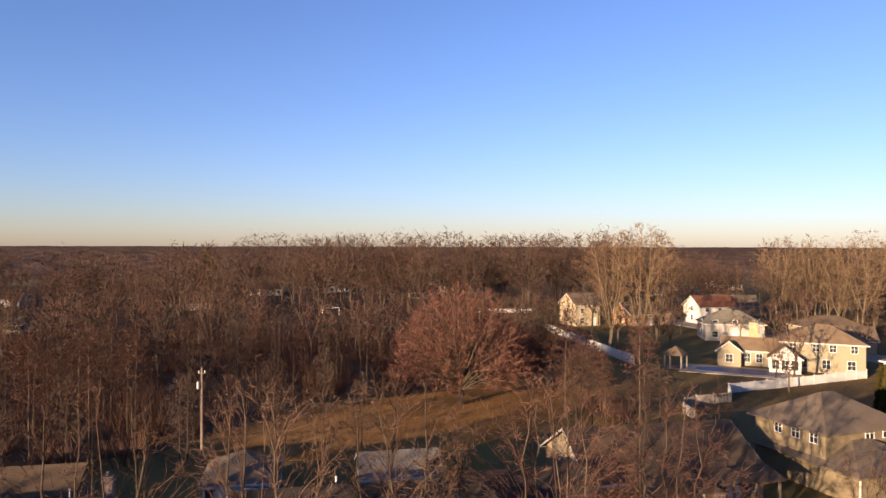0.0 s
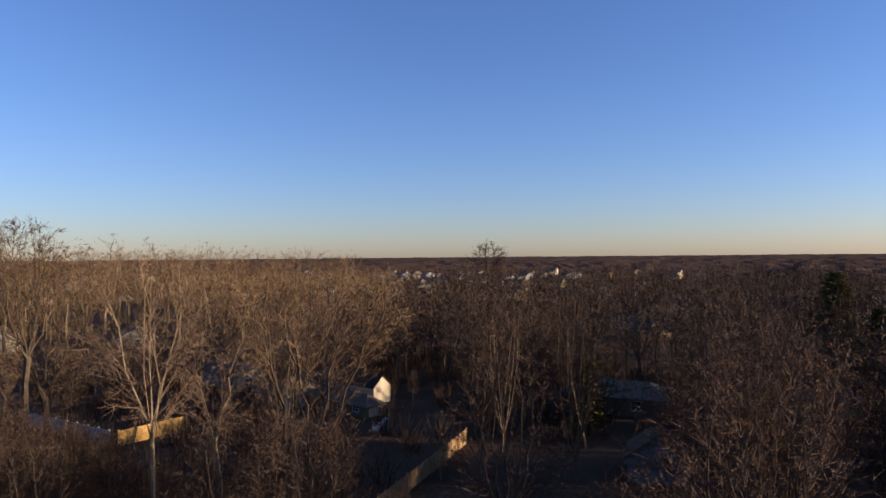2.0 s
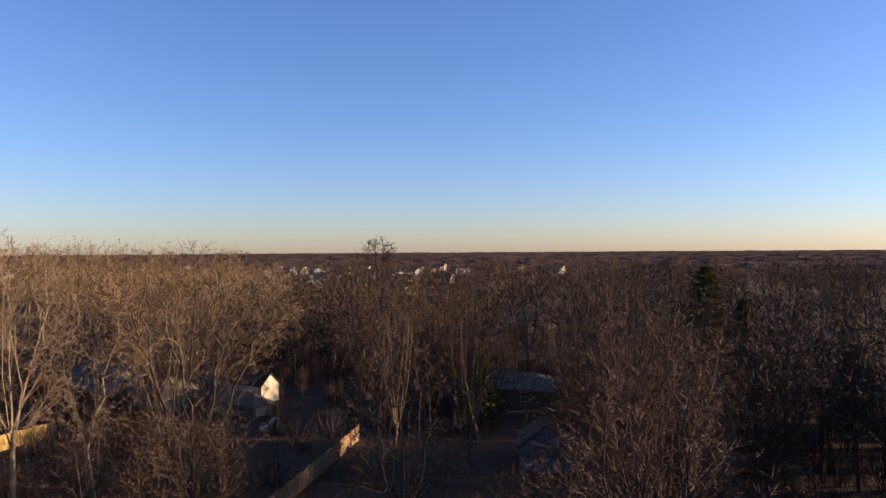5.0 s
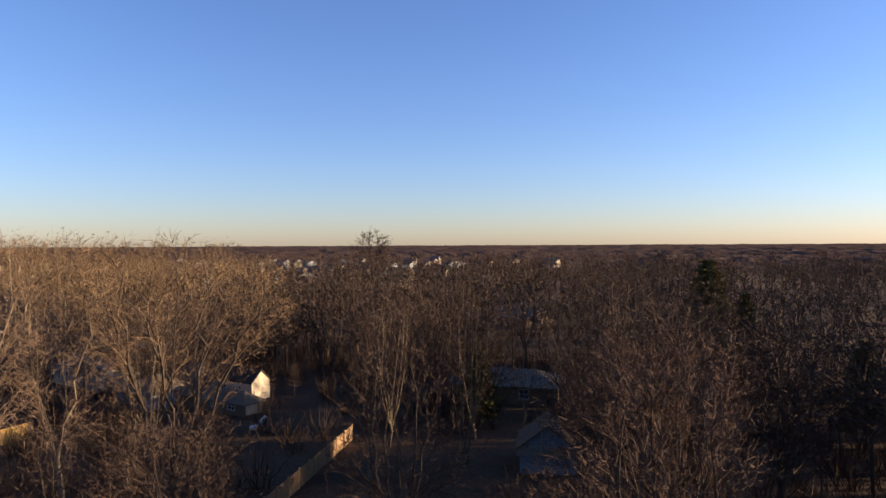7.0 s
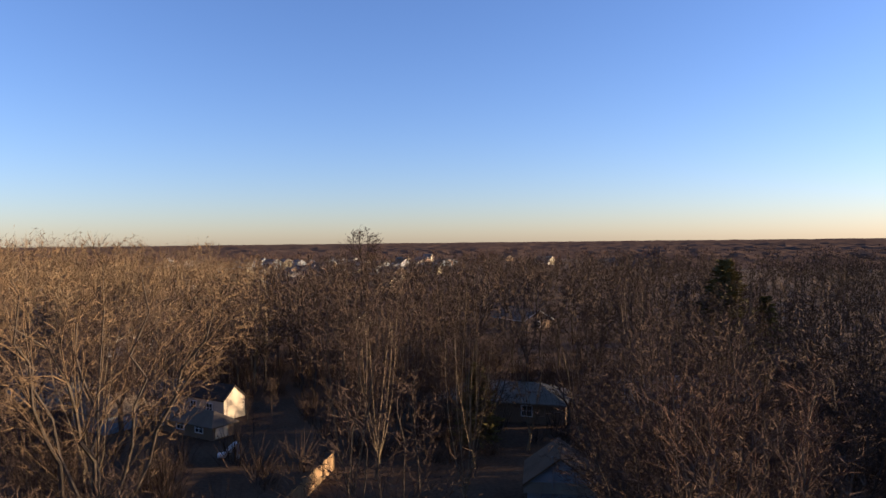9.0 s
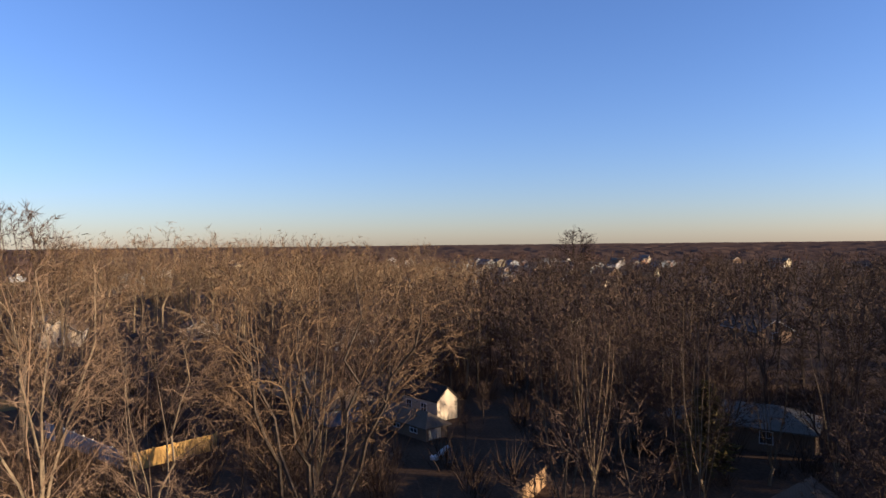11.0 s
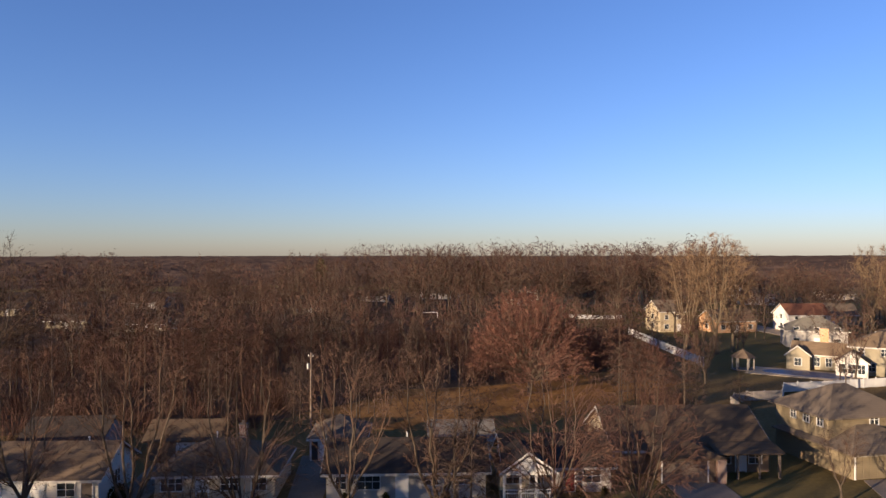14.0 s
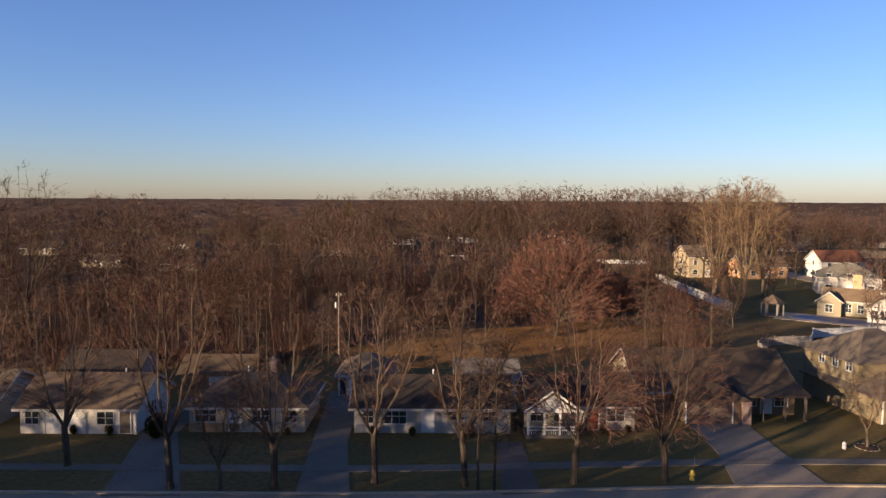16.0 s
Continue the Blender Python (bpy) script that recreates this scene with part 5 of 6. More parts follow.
SHRUB = [(shrub_mesh(q), Build().tube([(0, 0, 0), (0, 0, 0.5)], [0.1, 0.08], 6).mesh("shrub_stem", M_WOOD)) for q in (1, 2)]
for i, (x, y, h) in enumerate([(-25.6, 60.6, 2.3), (-30.2, 61.4, 1.0), (-33.5, 61.5, 0.9), (-6.2, 61.6, 1.0), (-2.6, 61.5, 0.9), (2.8, 61.6, 0.9), (15.0, 62.4, 1.0), (17.4, 62.5, 0.9), (-14.0, 61.6, 0.8), (133.5, 79.0, 2.0), (132.8, 84.0, 1.8), (132.0, 88.0, 1.9), (56.5, 66.8, 1.4), (58.2, 67.6, 1.2)]):
    t = base("shrub", Matrix.Translation((x, y, 0)) @ Matrix.Rotation(i * 1.3, 4, 'Z') @ Matrix.Diagonal((h / 2, h / 2, h / 2, 1)), "clipped dark evergreen shrub by a house front", "shrub", "garden shrubs")
    part("leaves", SHRUB[i % 2][0], None, t)
    part("stem", SHRUB[i % 2][1], None, t)

# ---- trees ----
def crown_profile(shape, u):
    """Relative crown radius at share u of the crown's height."""
    if shape == "dome":
        return math.sqrt(max(0.0, 1 - ((u - 0.38) / 0.62) ** 2)) if u > 0.38 else math.sqrt(max(0.0, 1 - ((0.38 - u) / 0.50) ** 2))
    if shape == "vase":
        return 0.16 + 0.84 * u / 0.70 if u < 0.70 else math.sqrt(max(0.0, 1 - ((u - 0.70) / 0.31) ** 2))
    if shape == "fan":
        return 0.10 + 0.90 * (u / 0.62) ** 0.8 if u < 0.62 else math.sqrt(max(0.0, 1 - ((u - 0.62) / 0.385) ** 2))
    if shape == "oval":
        return max(0.0, math.sin(math.pi * min(1.0, 0.06 + 0.94 * u) ** 0.85)) ** 0.65
    return 0.45 + 0.55 * math.sin(math.pi * min(1.0, u + 0.12) ** 0.9) if u < 0.9 else 0.5 * math.sqrt(max(0.0, (1 - u) / 0.1))


def skeleton_of(seed, h, shape, low, wide, count, fork, trunk_r, bend=0.12, lobes=0.28, rungs=0, tip=0.010, shell=0.6, slender=0.66, limbs=5, splay=0.6, lift=0.12, leader=1.0):
    """Fills a crown with buds and divides a trunk towards them, limb by limb; returns points, parents and radii."""
    g = np.random.default_rng(seed)
    us = np.linspace(0.01, 0.99, 60)
    ws = np.array([crown_profile(shape, u) ** 1.2 + 0.15 * u for u in us])
    u = np.clip(g.choice(us, count, p=ws / ws.sum()) + g.uniform(-0.01, 0.01, count), 0, 0.995)
    a = g.uniform(0, 2 * math.pi, count)
    ph = g.uniform(0, 6.28, 4)
    rim = np.array([crown_profile(shape, float(q)) for q in u]) * wide * h
    rim = rim * (1 + lobes * (0.5 * np.sin(2 * a + ph[0]) + 0.6 * np.sin(3 * a + ph[1] + 4 * u) + 0.4 * np.sin(5 * a + ph[2] - 5 * u)))
    rr = rim * g.uniform(0.03, 1, count) ** (0.5 * shell)
    top = 1 + 0.12 * lobes * np.sin(2 * a + ph[3])
    buds = np.stack([rr * np.cos(a), rr * np.sin(a), h * (low + (1 - low) * u) * top], 1)
    pos, par = [np.array([0.0, 0.0, -0.15])], [-1]

    def unit(v):
        return v / max(np.linalg.norm(v), 1e-6)

    def run(q, goal, d, n, sway=1.0):
        """A curve of n steps from node q to a goal, setting off along d; returns its nodes."""
        p0 = pos[q]
        L = np.linalg.norm(goal - p0)
        c = p0 + d * L * 0.45
        out = [q]
        for k in range(1, n + 1):
            t = k / n
            p = p0 * (1 - t) ** 2 + c * 2 * t * (1 - t) + goal * t * t
            if k < n:
                p = p + g.normal(0, bend * 0.16 * sway * L / n, 3)
            par.append(out[-1])
            pos.append(p)
            out.append(len(pos) - 1)
        return out

    def limb(q, d, idx):
        """One limb to the farthest of its buds, and side limbs to the rest."""
        pts = buds[idx]
        if len(idx) == 1:
            run(q, pts[0], d, 2)
            return
        v = pts - pos[q]
        L = np.linalg.norm(v, axis=1)
        far = int(np.argmax(L * (0.55 + 0.45 * (v @ d) / np.maximum(L, 1e-6))))
        reach = L[far]
        nodes = run(q, pts[far], d, min(9, 2 + int(len(idx) ** 0.55)))
        line = unit(pts[far] - pos[q])
        rest = np.delete(np.arange(len(idx)), far)
        t = (v[rest] @ line) / reach
        lat = np.linalg.norm(v[rest] - np.outer(v[rest] @ line, line), axis=1) / reach
        at = np.clip(t - lat * g.uniform(0.6, 1.1, len(rest)), 0.10, 0.93)
        step = np.clip(np.round(at * (len(nodes) - 1)).astype(int), 1, len(nodes) - 1)
        side = np.linalg.svd(np.array([line]))[2][1:]
        for k in range(1, len(nodes)):
            own = rest[step == k]
            if not len(own):
                continue
            w = pts[own] - pos[nodes[k]]
            ang = np.arctan2(w @ side[1], w @ side[0])
            own = own[np.argsort((ang - ang[0]) % (2 * math.pi))]
            for piece in np.array_split(own, 1 if len(own) < 4 else 2 if len(own) < 12 else 3):
                e = unit(pos[nodes[k]] - pos[nodes[k - 1]])
                out = unit(pts[piece].mean(0) - pos[nodes[k]])
                limb(nodes[k], unit(e * 0.6 + out * 0.6 + np.array([0, 0, lift])), idx[piece])

    lean = np.array([g.normal(0, 0.012) * h, g.normal(0, 0.012) * h, 0.0])
    head = fork if not rungs else 0.80
    trunk = run(0, lean + np.array([0, 0, head * h]), np.array([0, 0, 1.0]), 4 if not rungs else 9, 0.35)
    az = np.arctan2(buds[:, 1], buds[:, 0]) + g.uniform(0, 6.28)
    core = np.hypot(buds[:, 0], buds[:, 1]) < 0.30 * wide * h * leader
    high = buds[:, 2] > h * (low + (1 - low) * 0.55)
    lead = np.nonzero(core & high)[0]
    others = np.nonzero(~(core & high))[0]
    if len(lead):
        limb(trunk[-1], unit(np.array([lean[0], lean[1], h])), lead)
    floors = [(trunk[-1], others)]
    if rungs:
        starts = [k for k in trunk if pos[k][2] >= fork * h * 0.95]
        rank = np.argsort(buds[others, 2])
        floors = list(zip(starts, [others[p] for p in np.array_split(rank, len(starts))]))
    for q, group in floors:
        turn = (az[group] + g.uniform(0, 6.28)) % (2 * math.pi)
        group = group[np.argsort(turn)]
        for piece in np.array_split(group, limbs if not rungs else 3):
            if len(piece):
                c = buds[piece].mean(0) - pos[q]
                limb(q, unit(np.array([c[0], c[1], 0]) / max(np.hypot(c[0], c[1]), 1e-6) * splay + np.array([0, 0, 1.0])), piece)
    n = len(pos)
    acc = np.zeros(n)
    for i in range(n - 1, -1, -1):
        acc[i] = max(acc[i], 1.0)
        if par[i] >= 0:
            acc[par[i]] += acc[i]
    rad = tip * acc ** (math.log(trunk_r / tip) / math.log(max(acc[0], 2.0)))
    rad[5:] = np.maximum(rad[5:] * slender, tip * 0.8)
    return np.array(pos), par, rad


def branch_paths(pos, par, rad):
    """Splits the branches into runs, each from its fork to its tip."""
    child = collections.defaultdict(list)
    for i, p in enumerate(par):
        if p >= 0:
            child[p].append(i)
    runs, todo = [], [(0, None)]
    while todo:
        i, start = todo.pop()
        run = [i] if start is None else [start, i]
        while child[run[-1]]:
            ks = sorted(child[run[-1]], key=lambda k: -rad[k])
            todo.extend((k, run[-1]) for k in ks[1:])
            run.append(ks[0])
        runs.append(run)
    return runs


def thin_out(run, keep):
    return run if len(run) < 4 else [run[0]] + run[1:-1][keep - 1::keep] + [run[-1]]


def needle(p, q, w):
    """A thin three-sided spike from p to q."""
    u = (q - p).orthogonal().normalized() * w
    v = (q - p).normalized().cross(u)
    return [tuple(p + u), tuple(p - u * 0.5 + v * 0.87), tuple(p - u * 0.5 - v * 0.87), tuple(q)], [(0, 1, 3), (1, 2, 3), (2, 0, 3)]


def add_twigs(crown, pos, par, rad, r, per, length, fat, limit):
    """Fine twigs on all thin wood."""
    for i in range(1, len(pos)):
        if rad[i] > limit:
            continue
        p = Vector(pos[i])
        d = (p - Vector(pos[par[i]])).normalized()
        for _ in range(per):
            e = (d * 0.8 + Vector((r.gauss(0, 0.62), r.gauss(0, 0.62), r.gauss(0.22, 0.5)))).normalized() * length * r.uniform(0.35, 1.1)
            q = p.lerp(Vector(pos[par[i]]), r.random())
            side = e.cross(Vector((r.gauss(0, 1), r.gauss(0, 1), r.gauss(0, 1)))).normalized() * fat
            crown.add([tuple(q + side), tuple(q - side), tuple(q + e)], [(0, 1, 2)])


def tree_meshes(name, seed, h, bark, twig, per, length, fat, barked=0.05, **form):
    """Two meshes of a tree: trunk with limbs, and a crown of branchlets and twigs."""
    wood, crown = Build(), Build()
    r = random.Random(seed + 99)
    pos, par, rad = skeleton_of(seed, h, **form)
    for run in branch_paths(pos, par, rad):
        big = rad[run[1]] if len(run) > 1 else rad[run[0]]
        if big < 0.018:
            p, q = Vector(pos[run[0]]), Vector(pos[run[-1]])
            if len(run) > 3:
                m = Vector(pos[run[len(run) // 2]])
                crown.add(*needle(p, m, big))
                p = m
            crown.add(*needle(p, q, big))
            continue
        run = thin_out(run, 1 if big > 0.07 else 2)
        pts = [tuple(pos[i]) for i in run]
        radii = [min(rad[i], big * 1.15) for i in run]
        if run[0] == 0:
            radii[0] *= 1.25
        radii[-1] *= 0.5
        (wood if big > barked else crown).tube(pts, radii, 7 if big > 0.12 else 5 if big > 0.06 else 3, False)
    add_twigs(crown, pos, par, rad, r, per, length, fat, 0.034)
    return wood.mesh(name + "_trunk", BARK[bark]), crown.mesh(name + "_crown", TWIG[twig])


FORM = {
    "street": dict(slender=0.88, shape="vase", low=0.24, wide=0.31, count=430, fork=0.22, trunk_r=0.25, bend=0.38),
    "spread": dict(slender=0.92, leader=0.6, shape="oval", low=0.22, wide=0.36, count=450, fork=0.20, trunk_r=0.27, bend=0.42),
    "broad": dict(slender=0.92, leader=0.6, shape="oval", low=0.22, wide=0.42, count=640, fork=0.20, trunk_r=0.27, bend=0.45),
    "slim": dict(shape="oval", low=0.26, wide=0.21, count=210, fork=0.26, trunk_r=0.11, bend=0.34, rungs=1),
    "oak": dict(slender=0.82, leader=0.5, shape="dome", low=0.26, wide=0.40, count=470, fork=0.22, trunk_r=0.30, bend=0.42),
    "tall": dict(shape="vase", low=0.34, wide=0.25, count=430, fork=0.34, trunk_r=0.36, bend=0.34, rungs=1),
    "head": dict(shape="vase", low=0.46, wide=0.22, count=520, fork=0.42, trunk_r=0.33, bend=0.5, limbs=7, splay=0.5, leader=0.5),
    "white": dict(shape="vase", low=0.44, wide=0.26, count=330, fork=0.50, trunk_r=0.14, bend=1.00, tip=0.012, shell=0.8, slender=0.72, limbs=4, splay=0.34, lift=0.14, leader=0.9),
    "fan": dict(slender=0.85, shape="fan", low=0.34, wide=0.44, count=860, limbs=6, splay=0.55, fork=0.26, trunk_r=0.34, bend=0.75),
    "narrow": dict(shape="vase", low=0.16, wide=0.26, count=340, fork=0.10, trunk_r=0.20, bend=0.25, limbs=6, splay=0.3),
    "flare": dict(shape="vase", low=0.20, wide=0.31, count=560, fork=0.16, trunk_r=0.42, bend=0.35, limbs=7, splay=0.34, slender=0.7),
    "giant": dict(leader=0.3, shape="dome", low=0.30, wide=0.36, count=380, fork=0.30, trunk_r=0.50, bend=0.42, tip=0.03),
}
KINDS = {}
for key, (form, hgt, bark, twig, seeds, per, length, fat) in {
    "street": ("street", 16.0, "grey", "warm", (11, 12, 16), 3, 0.75, 0.015),
    "spread": ("spread", 16.0, "grey", "warm", (13, 14, 15), 3, 0.75, 0.015),
    "maple": ("broad", 16.0, "grey", "rosy", (17, 18), 3, 0.8, 0.018),
    "far": ("giant", 24.0, "brown", "brown", (85,), 2, 1.2, 0.07),
    "bright": ("flare", 24.0, "pale", "straw", (83, 84), 3, 1.0, 0.036),
    "wood": ("slim", 13.0, "brown", "brown", (21, 22, 23, 24), 3, 0.75, 0.02),
    "oak": ("oak", 17.0, "brown", "tan", (31, 32, 33), 2, 0.85, 0.021),
    "tall": ("tall", 24.0, "grey", "tan", (41, 42, 43), 2, 1.0, 0.034),
    "round": ("head", 26.0, "grey", "tan", (45,), 3, 0.9, 0.030),
    "pale": ("white", 20.0, "white", "pale", (51, 52), 3, 0.65, 0.010),
    "grand": ("fan", 20.0, "brown", "sandy", (81, 82), 2, 0.8, 0.017),
    # pale bark here carries the sunlight on the trunk
    "narrow": ("narrow", 18.0, "pale", "brown", (91, 92, 93), 3, 0.8, 0.018),
    "dark": ("oak", 16.0, "brown", "brown", (61, 62, 63, 64), 3, 0.8, 0.022),
    "rwood": ("slim", 13.0, "grey", "russet", (25, 26, 27, 28), 3, 0.75, 0.022),
}.items():
    # grand: dark bark runs further out, standing for shade on its limbs
    KINDS[key] = [(tree_meshes(f"{key}_tree", s, hgt, bark, twig, per, length, fat, {"pale": 0.022, "grand": 0.03}.get(key, 0.05), **FORM[form]), hgt) for s in seeds]


def dome_meshes():
    """A round-headed tree: many straight stems fan out from a short trunk to an even dome."""
    r = random.Random(5)
    wood, crown = Build(), Build()
    wood.tube([(0, 0, -0.1), (0.05, 0, 1.2), (0, 0.05, 2.6)], [0.34, 0.28, 0.24], 8, False)
    for i in range(190):
        c = 1 - 0.93 * (i + 0.5) / 190
        sn, az = math.sqrt(1 - c * c), i * 2.4 + r.uniform(-0.2, 0.2)
        end = Vector((8.4 * sn * math.cos(az), 8.4 * sn * math.sin(az), 2.4 + 12.1 * c)) * r.uniform(0.88, 1.0)
        a = Vector((0, 0, r.uniform(1.4, 2.7)))
        mid = a.lerp(end, 0.5) + Vector((r.gauss(0, 0.3), r.gauss(0, 0.3), 0.5 + r.gauss(0, 0.3)))
        wood.tube([tuple(a), tuple(mid), tuple(end)], [0.055, 0.033, 0.010], 3, False)
        for k in range(36):
            t = 0.34 + 0.66 * r.random() ** 0.6
            p = a.lerp(mid, t * 2) if t < 0.5 else mid.lerp(end, t * 2 - 1)
            d = ((end - a).normalized() + Vector((r.gauss(0, 0.7), r.gauss(0, 0.7), r.gauss(0.1, 0.6)))).normalized()
            q = p + d * r.uniform(0.5, 1.0)
            for j in range(5):
                b0 = p.lerp(q, j / 6)
                e = (d + Vector((r.gauss(0, 0.5), r.gauss(0, 0.5), r.gauss(0.1, 0.4)))).normalized() * r.uniform(0.3, 0.7)
                e = e if j else q - p
                side = e.cross(Vector((r.gauss(0, 1), r.gauss(0, 1), r.gauss(0, 1)))).normalized() * (0.024 if j else 0.027)
                crown.add([tuple(b0 + side), tuple(b0 - side), tuple(b0 + e)], [(0, 1, 2)])
    return wood.mesh("dome_tree_trunk", BARK["grey"]), crown.mesh("dome_tree_crown", TWIG["red"])


KINDS["red"] = [(dome_meshes(), 14.5)]
TREE_LABEL = {
    "round": "tall bare tree with a rounded crown",
    "maple": "broad bare street tree with dense red-brown twigs",
    "spread": "broad-spreading bare street tree with stout grey limbs", "bright": "tall bare tree with twigs lightened for the sun", "far": "large dark bare tree",
    "rwood": "slender bare tree with reddish-brown twigs",
    "narrow": "slim upright bare tree with several leaders",
    "grand": "large bare fan-shaped tree with fine tan twigs",
    "street": "bare grey-barked street tree with forked limbs", "wood": "slender bare brown tree at the wood's edge",
    "oak": "broad bare tree with tan twigs", "tall": "tall bare poplar with grey trunk", "pale": "bare white-barked sycamore with spreading limbs",
    "dark": "broad bare dark-limbed tree in shade", "red": "round-crowned bare tree with dense red-brown twigs",
}
TREE_COUNT = 0
SPOTS = []


def tree(kind, x, y, h=None, v=None, rz=None, wide=1.0, label=None):
    global TREE_COUNT
    TREE_COUNT += 1
    r = random.Random(TREE_COUNT * 7 + 1)
    forms = KINDS[kind]
    (trunk, crown), hh = forms[r.randrange(len(forms)) if v is None else v % len(forms)]
    s = (h or hh * r.uniform(0.85, 1.1)) / hh
    m = Matrix.Translation((x, y, 0)) @ Matrix.Rotation(radians(r.uniform(0, 360) if rz is None else rz), 4, 'Z') @ Matrix.Diagonal((s * wide, s * wide, s, 1))
    t = base("tree", m, label or TREE_LABEL[kind], "tree", kind + " trees")
    part("trunk", trunk, None, t)
    part("crown", crown, None, t)
    SPOTS.append((x, y))
    return t


# trees placed one by one; some dark ones are added only to cast shade
for row in [
    ("street", -5.0, 51.0, 15.8), ("spread", -12.4, 49.9, 16.3), ("street", -16.2, 49.4, 9.0), ("street", -20.0, 49.7, 16.3), ("spread", -30.0, 54.0, 15.8),
    ("street", 1.8, 50.6, 15.8), ("wood", 2.8, 49.6, 13.0), ("wood", 4.0, 49.5, 12.5), ("maple", 10.2, 51.3, 15.4), ("maple", 17.3, 51.6, 14.2),
    ("street", 37.5, 59.2, 7.0), ("street", 50.5, 53.6, 9.0), ("wood", 45.5, 53.2, 6.5), ("spread", -36.5, 52.0, 15.8), ("street", -42, 50.0, 13.7),
    ("bright", 66.5, 150.0, 27.0), ("bright", 71.5, 153.0, 24.5), ("bright", 61.0, 153.5, 24.0), ("oak", -62.0, 103.0, 25.5), ("pale", 32.8, -3.0, 21.8), ("pale", 33.2, -7.4, 19.6),
    ("grand", 36.7, -16.6, 21.8), ("narrow", 35.3, -36.0, 18.4), ("narrow", 39.8, -44.9, 16.5), ("narrow", 33.6, -52.0, 16.0), ("narrow", 28.6, -42.0, 16.0), ("dark", 10.0, -35.0, 18.0),
    # dark trees by (26, 13) are out of view, added to shade the road
    ("dark", 6.0, -25.0, 15.0), ("dark", 11.0, -31.0, 15.0), ("dark", 8.0, -36.5, 15.5), ("dark", 12.3, -38.5, 17.0), ("dark", 16.0, -42.5, 14.5), ("dark", 9.0, -27.0, 14.0), ("dark", 26.0, 13.0, 11.0), ("dark", 30.5, 12.0, 10.0), ("dark", 22.0, 13.0, 11.2), ("oak", 84.0, -14.0, 22.0), ("dark", 45.0, 9.5, 12.5), ("dark", 42.0, 7.5, 13.0), ("dark", 39.0, 5.5, 13.5), ("dark", 36.0, 3.5, 13.5), ("dark", 60.0, 8.2, 11.5), ("dark", 56.0, 4.0, 12.0), ("dark", 63.5, 11.5, 10.5), ("dark", 51.5, 0.5, 12.5), ("dark", 66.5, 13.5, 10.0), ("dark", 62, -38, 17), ("narrow", 55, -27, 16.5), ("narrow", 61, -30, 16), ("dark", 21.5, -21.5, 15.5), ("street", 6.5, -28.5, 16.5),
    ("tall", 155.6, 80.5, 20.0), ("tall", 154.2, 82.6, 21.0), ("tall", 157.4, 83.0, 20.5), ("tall", 158.6, 80.2, 19.0), ("tall", 160.5, 84.5, 20.0),
    # dark trees at x 7-20, y 1-13 are out of view, added for shade
    ("rwood", 58.0, 5.5, 11.5), ("dark", 53.5, 0.5, 12.0), ("rwood", 65.0, 9.5, 11.0), ("dark", 49.5, -3.0, 12.0), ("rwood", 62.0, 2.0, 11.5), ("rwood", 70.0, 8.0, 11.0), ("wood", 66.0, 0.0, 9.0), ("wood", 71.0, 12.0, 9.5), ("pale", 52.0, 3.0, 12.0), ("dark", 10.0, 1.0, 12.5), ("dark", 13.0, 5.0, 13.0), ("dark", 7.0, 7.0, 14.0), ("dark", 16.0, 10.0, 12.5), ("dark", 13.0, 13.0, 13.5), ("dark", 20.0, 8.0, 11.0), ("dark", 9.0, 12.0, 14.5), ("dark", 18.0, 3.0, 11.0), ("street", 79.5, 84.5, 11.0), ("street", 82.5, 88.0, 10.0), ("wood", 128.0, 92.0, 8.0), ("street", 74.0, 117.5, 7.0), ("street", 49.5, 116.0, 9.0),
]:
    tree(row[0], row[1], row[2], row[3])


# thicket placed sunward of the white house to shade it and the street
for x, y, hh in ((77.0, 18.5, 10.5), (72.5, 15.5, 11.0), (81.0, 20.0, 9.6), (75.0, 13.0, 11.5), (82.0, 16.5, 11.0), (86.0, 17.5, 10.0), (69.0, 12.0, 11.0), (90.0, 13.5, 12.0), (96.0, 17.0, 12.5), (102.0, 19.5, 12.5), (108.0, 21.5, 12.5), (114.0, 25.0, 12.0), (84.0, 10.0, 12.5), (99.0, 14.0, 13.0)):
    tree("rwood", x, y, hh)
# trees mostly below the view, added to shade the white sycamore trunks
SHADE_TREES = []
for x, y, hh in ((21, -11, 13.2), (25, -7.5, 12.8), (17.5, -14.5, 12.5), (23.5, -15, 13.0), (28.0, -10.5, 12.6), (24.5, -11.5, 13.2), (14, -9, 10.5), (8, -16, 11.5), (12, -20, 11.0), (28, -6, 13.0), (26.5, -9, 12.6)):
    SHADE_TREES.append((x, y, hh))
for k, x, y, hh in (("dark", 36.5, -61.0, 13.5), ("narrow", 31.5, -59.5, 14.0), ("dark", 43.0, -62.5, 13.0), ("narrow", 27.0, -62.0, 14.5), ("dark", 39.5, -57.5, 12.0), ("dark", 30.0, -67.0, 14.0)):
    tree(k, x, y, hh)
# small trees added to throw twig shadows on the lit gable
for x, y, hh in ((64.0, -55.6, 5.5), (65.4, -53.0, 4.2), (59.8, -48.8, 4.5)):
    tree("wood", x, y, hh)
tree("round", 76.0, -9.0, 26.0, 0, 40, 1.0, "tall bare tree with a fine oval crown")
tree("far", 231.0, -283.0, 30.5, 0, 0, 1.3, "large dark bare tree standing above the far woods")
tree("red", 18.0, 108.5, 17.2, 0, 0, 1.06)
tree("red", 30.0, 121.0, 9.5, 0, 70, 1.0, "small round-crowned bare tree with red-brown twigs")
tree("red", 45.5, 154.0, 5.8, 0, 200, 0.95, "small rounded bare tree with orange-brown twigs beside a white fence")
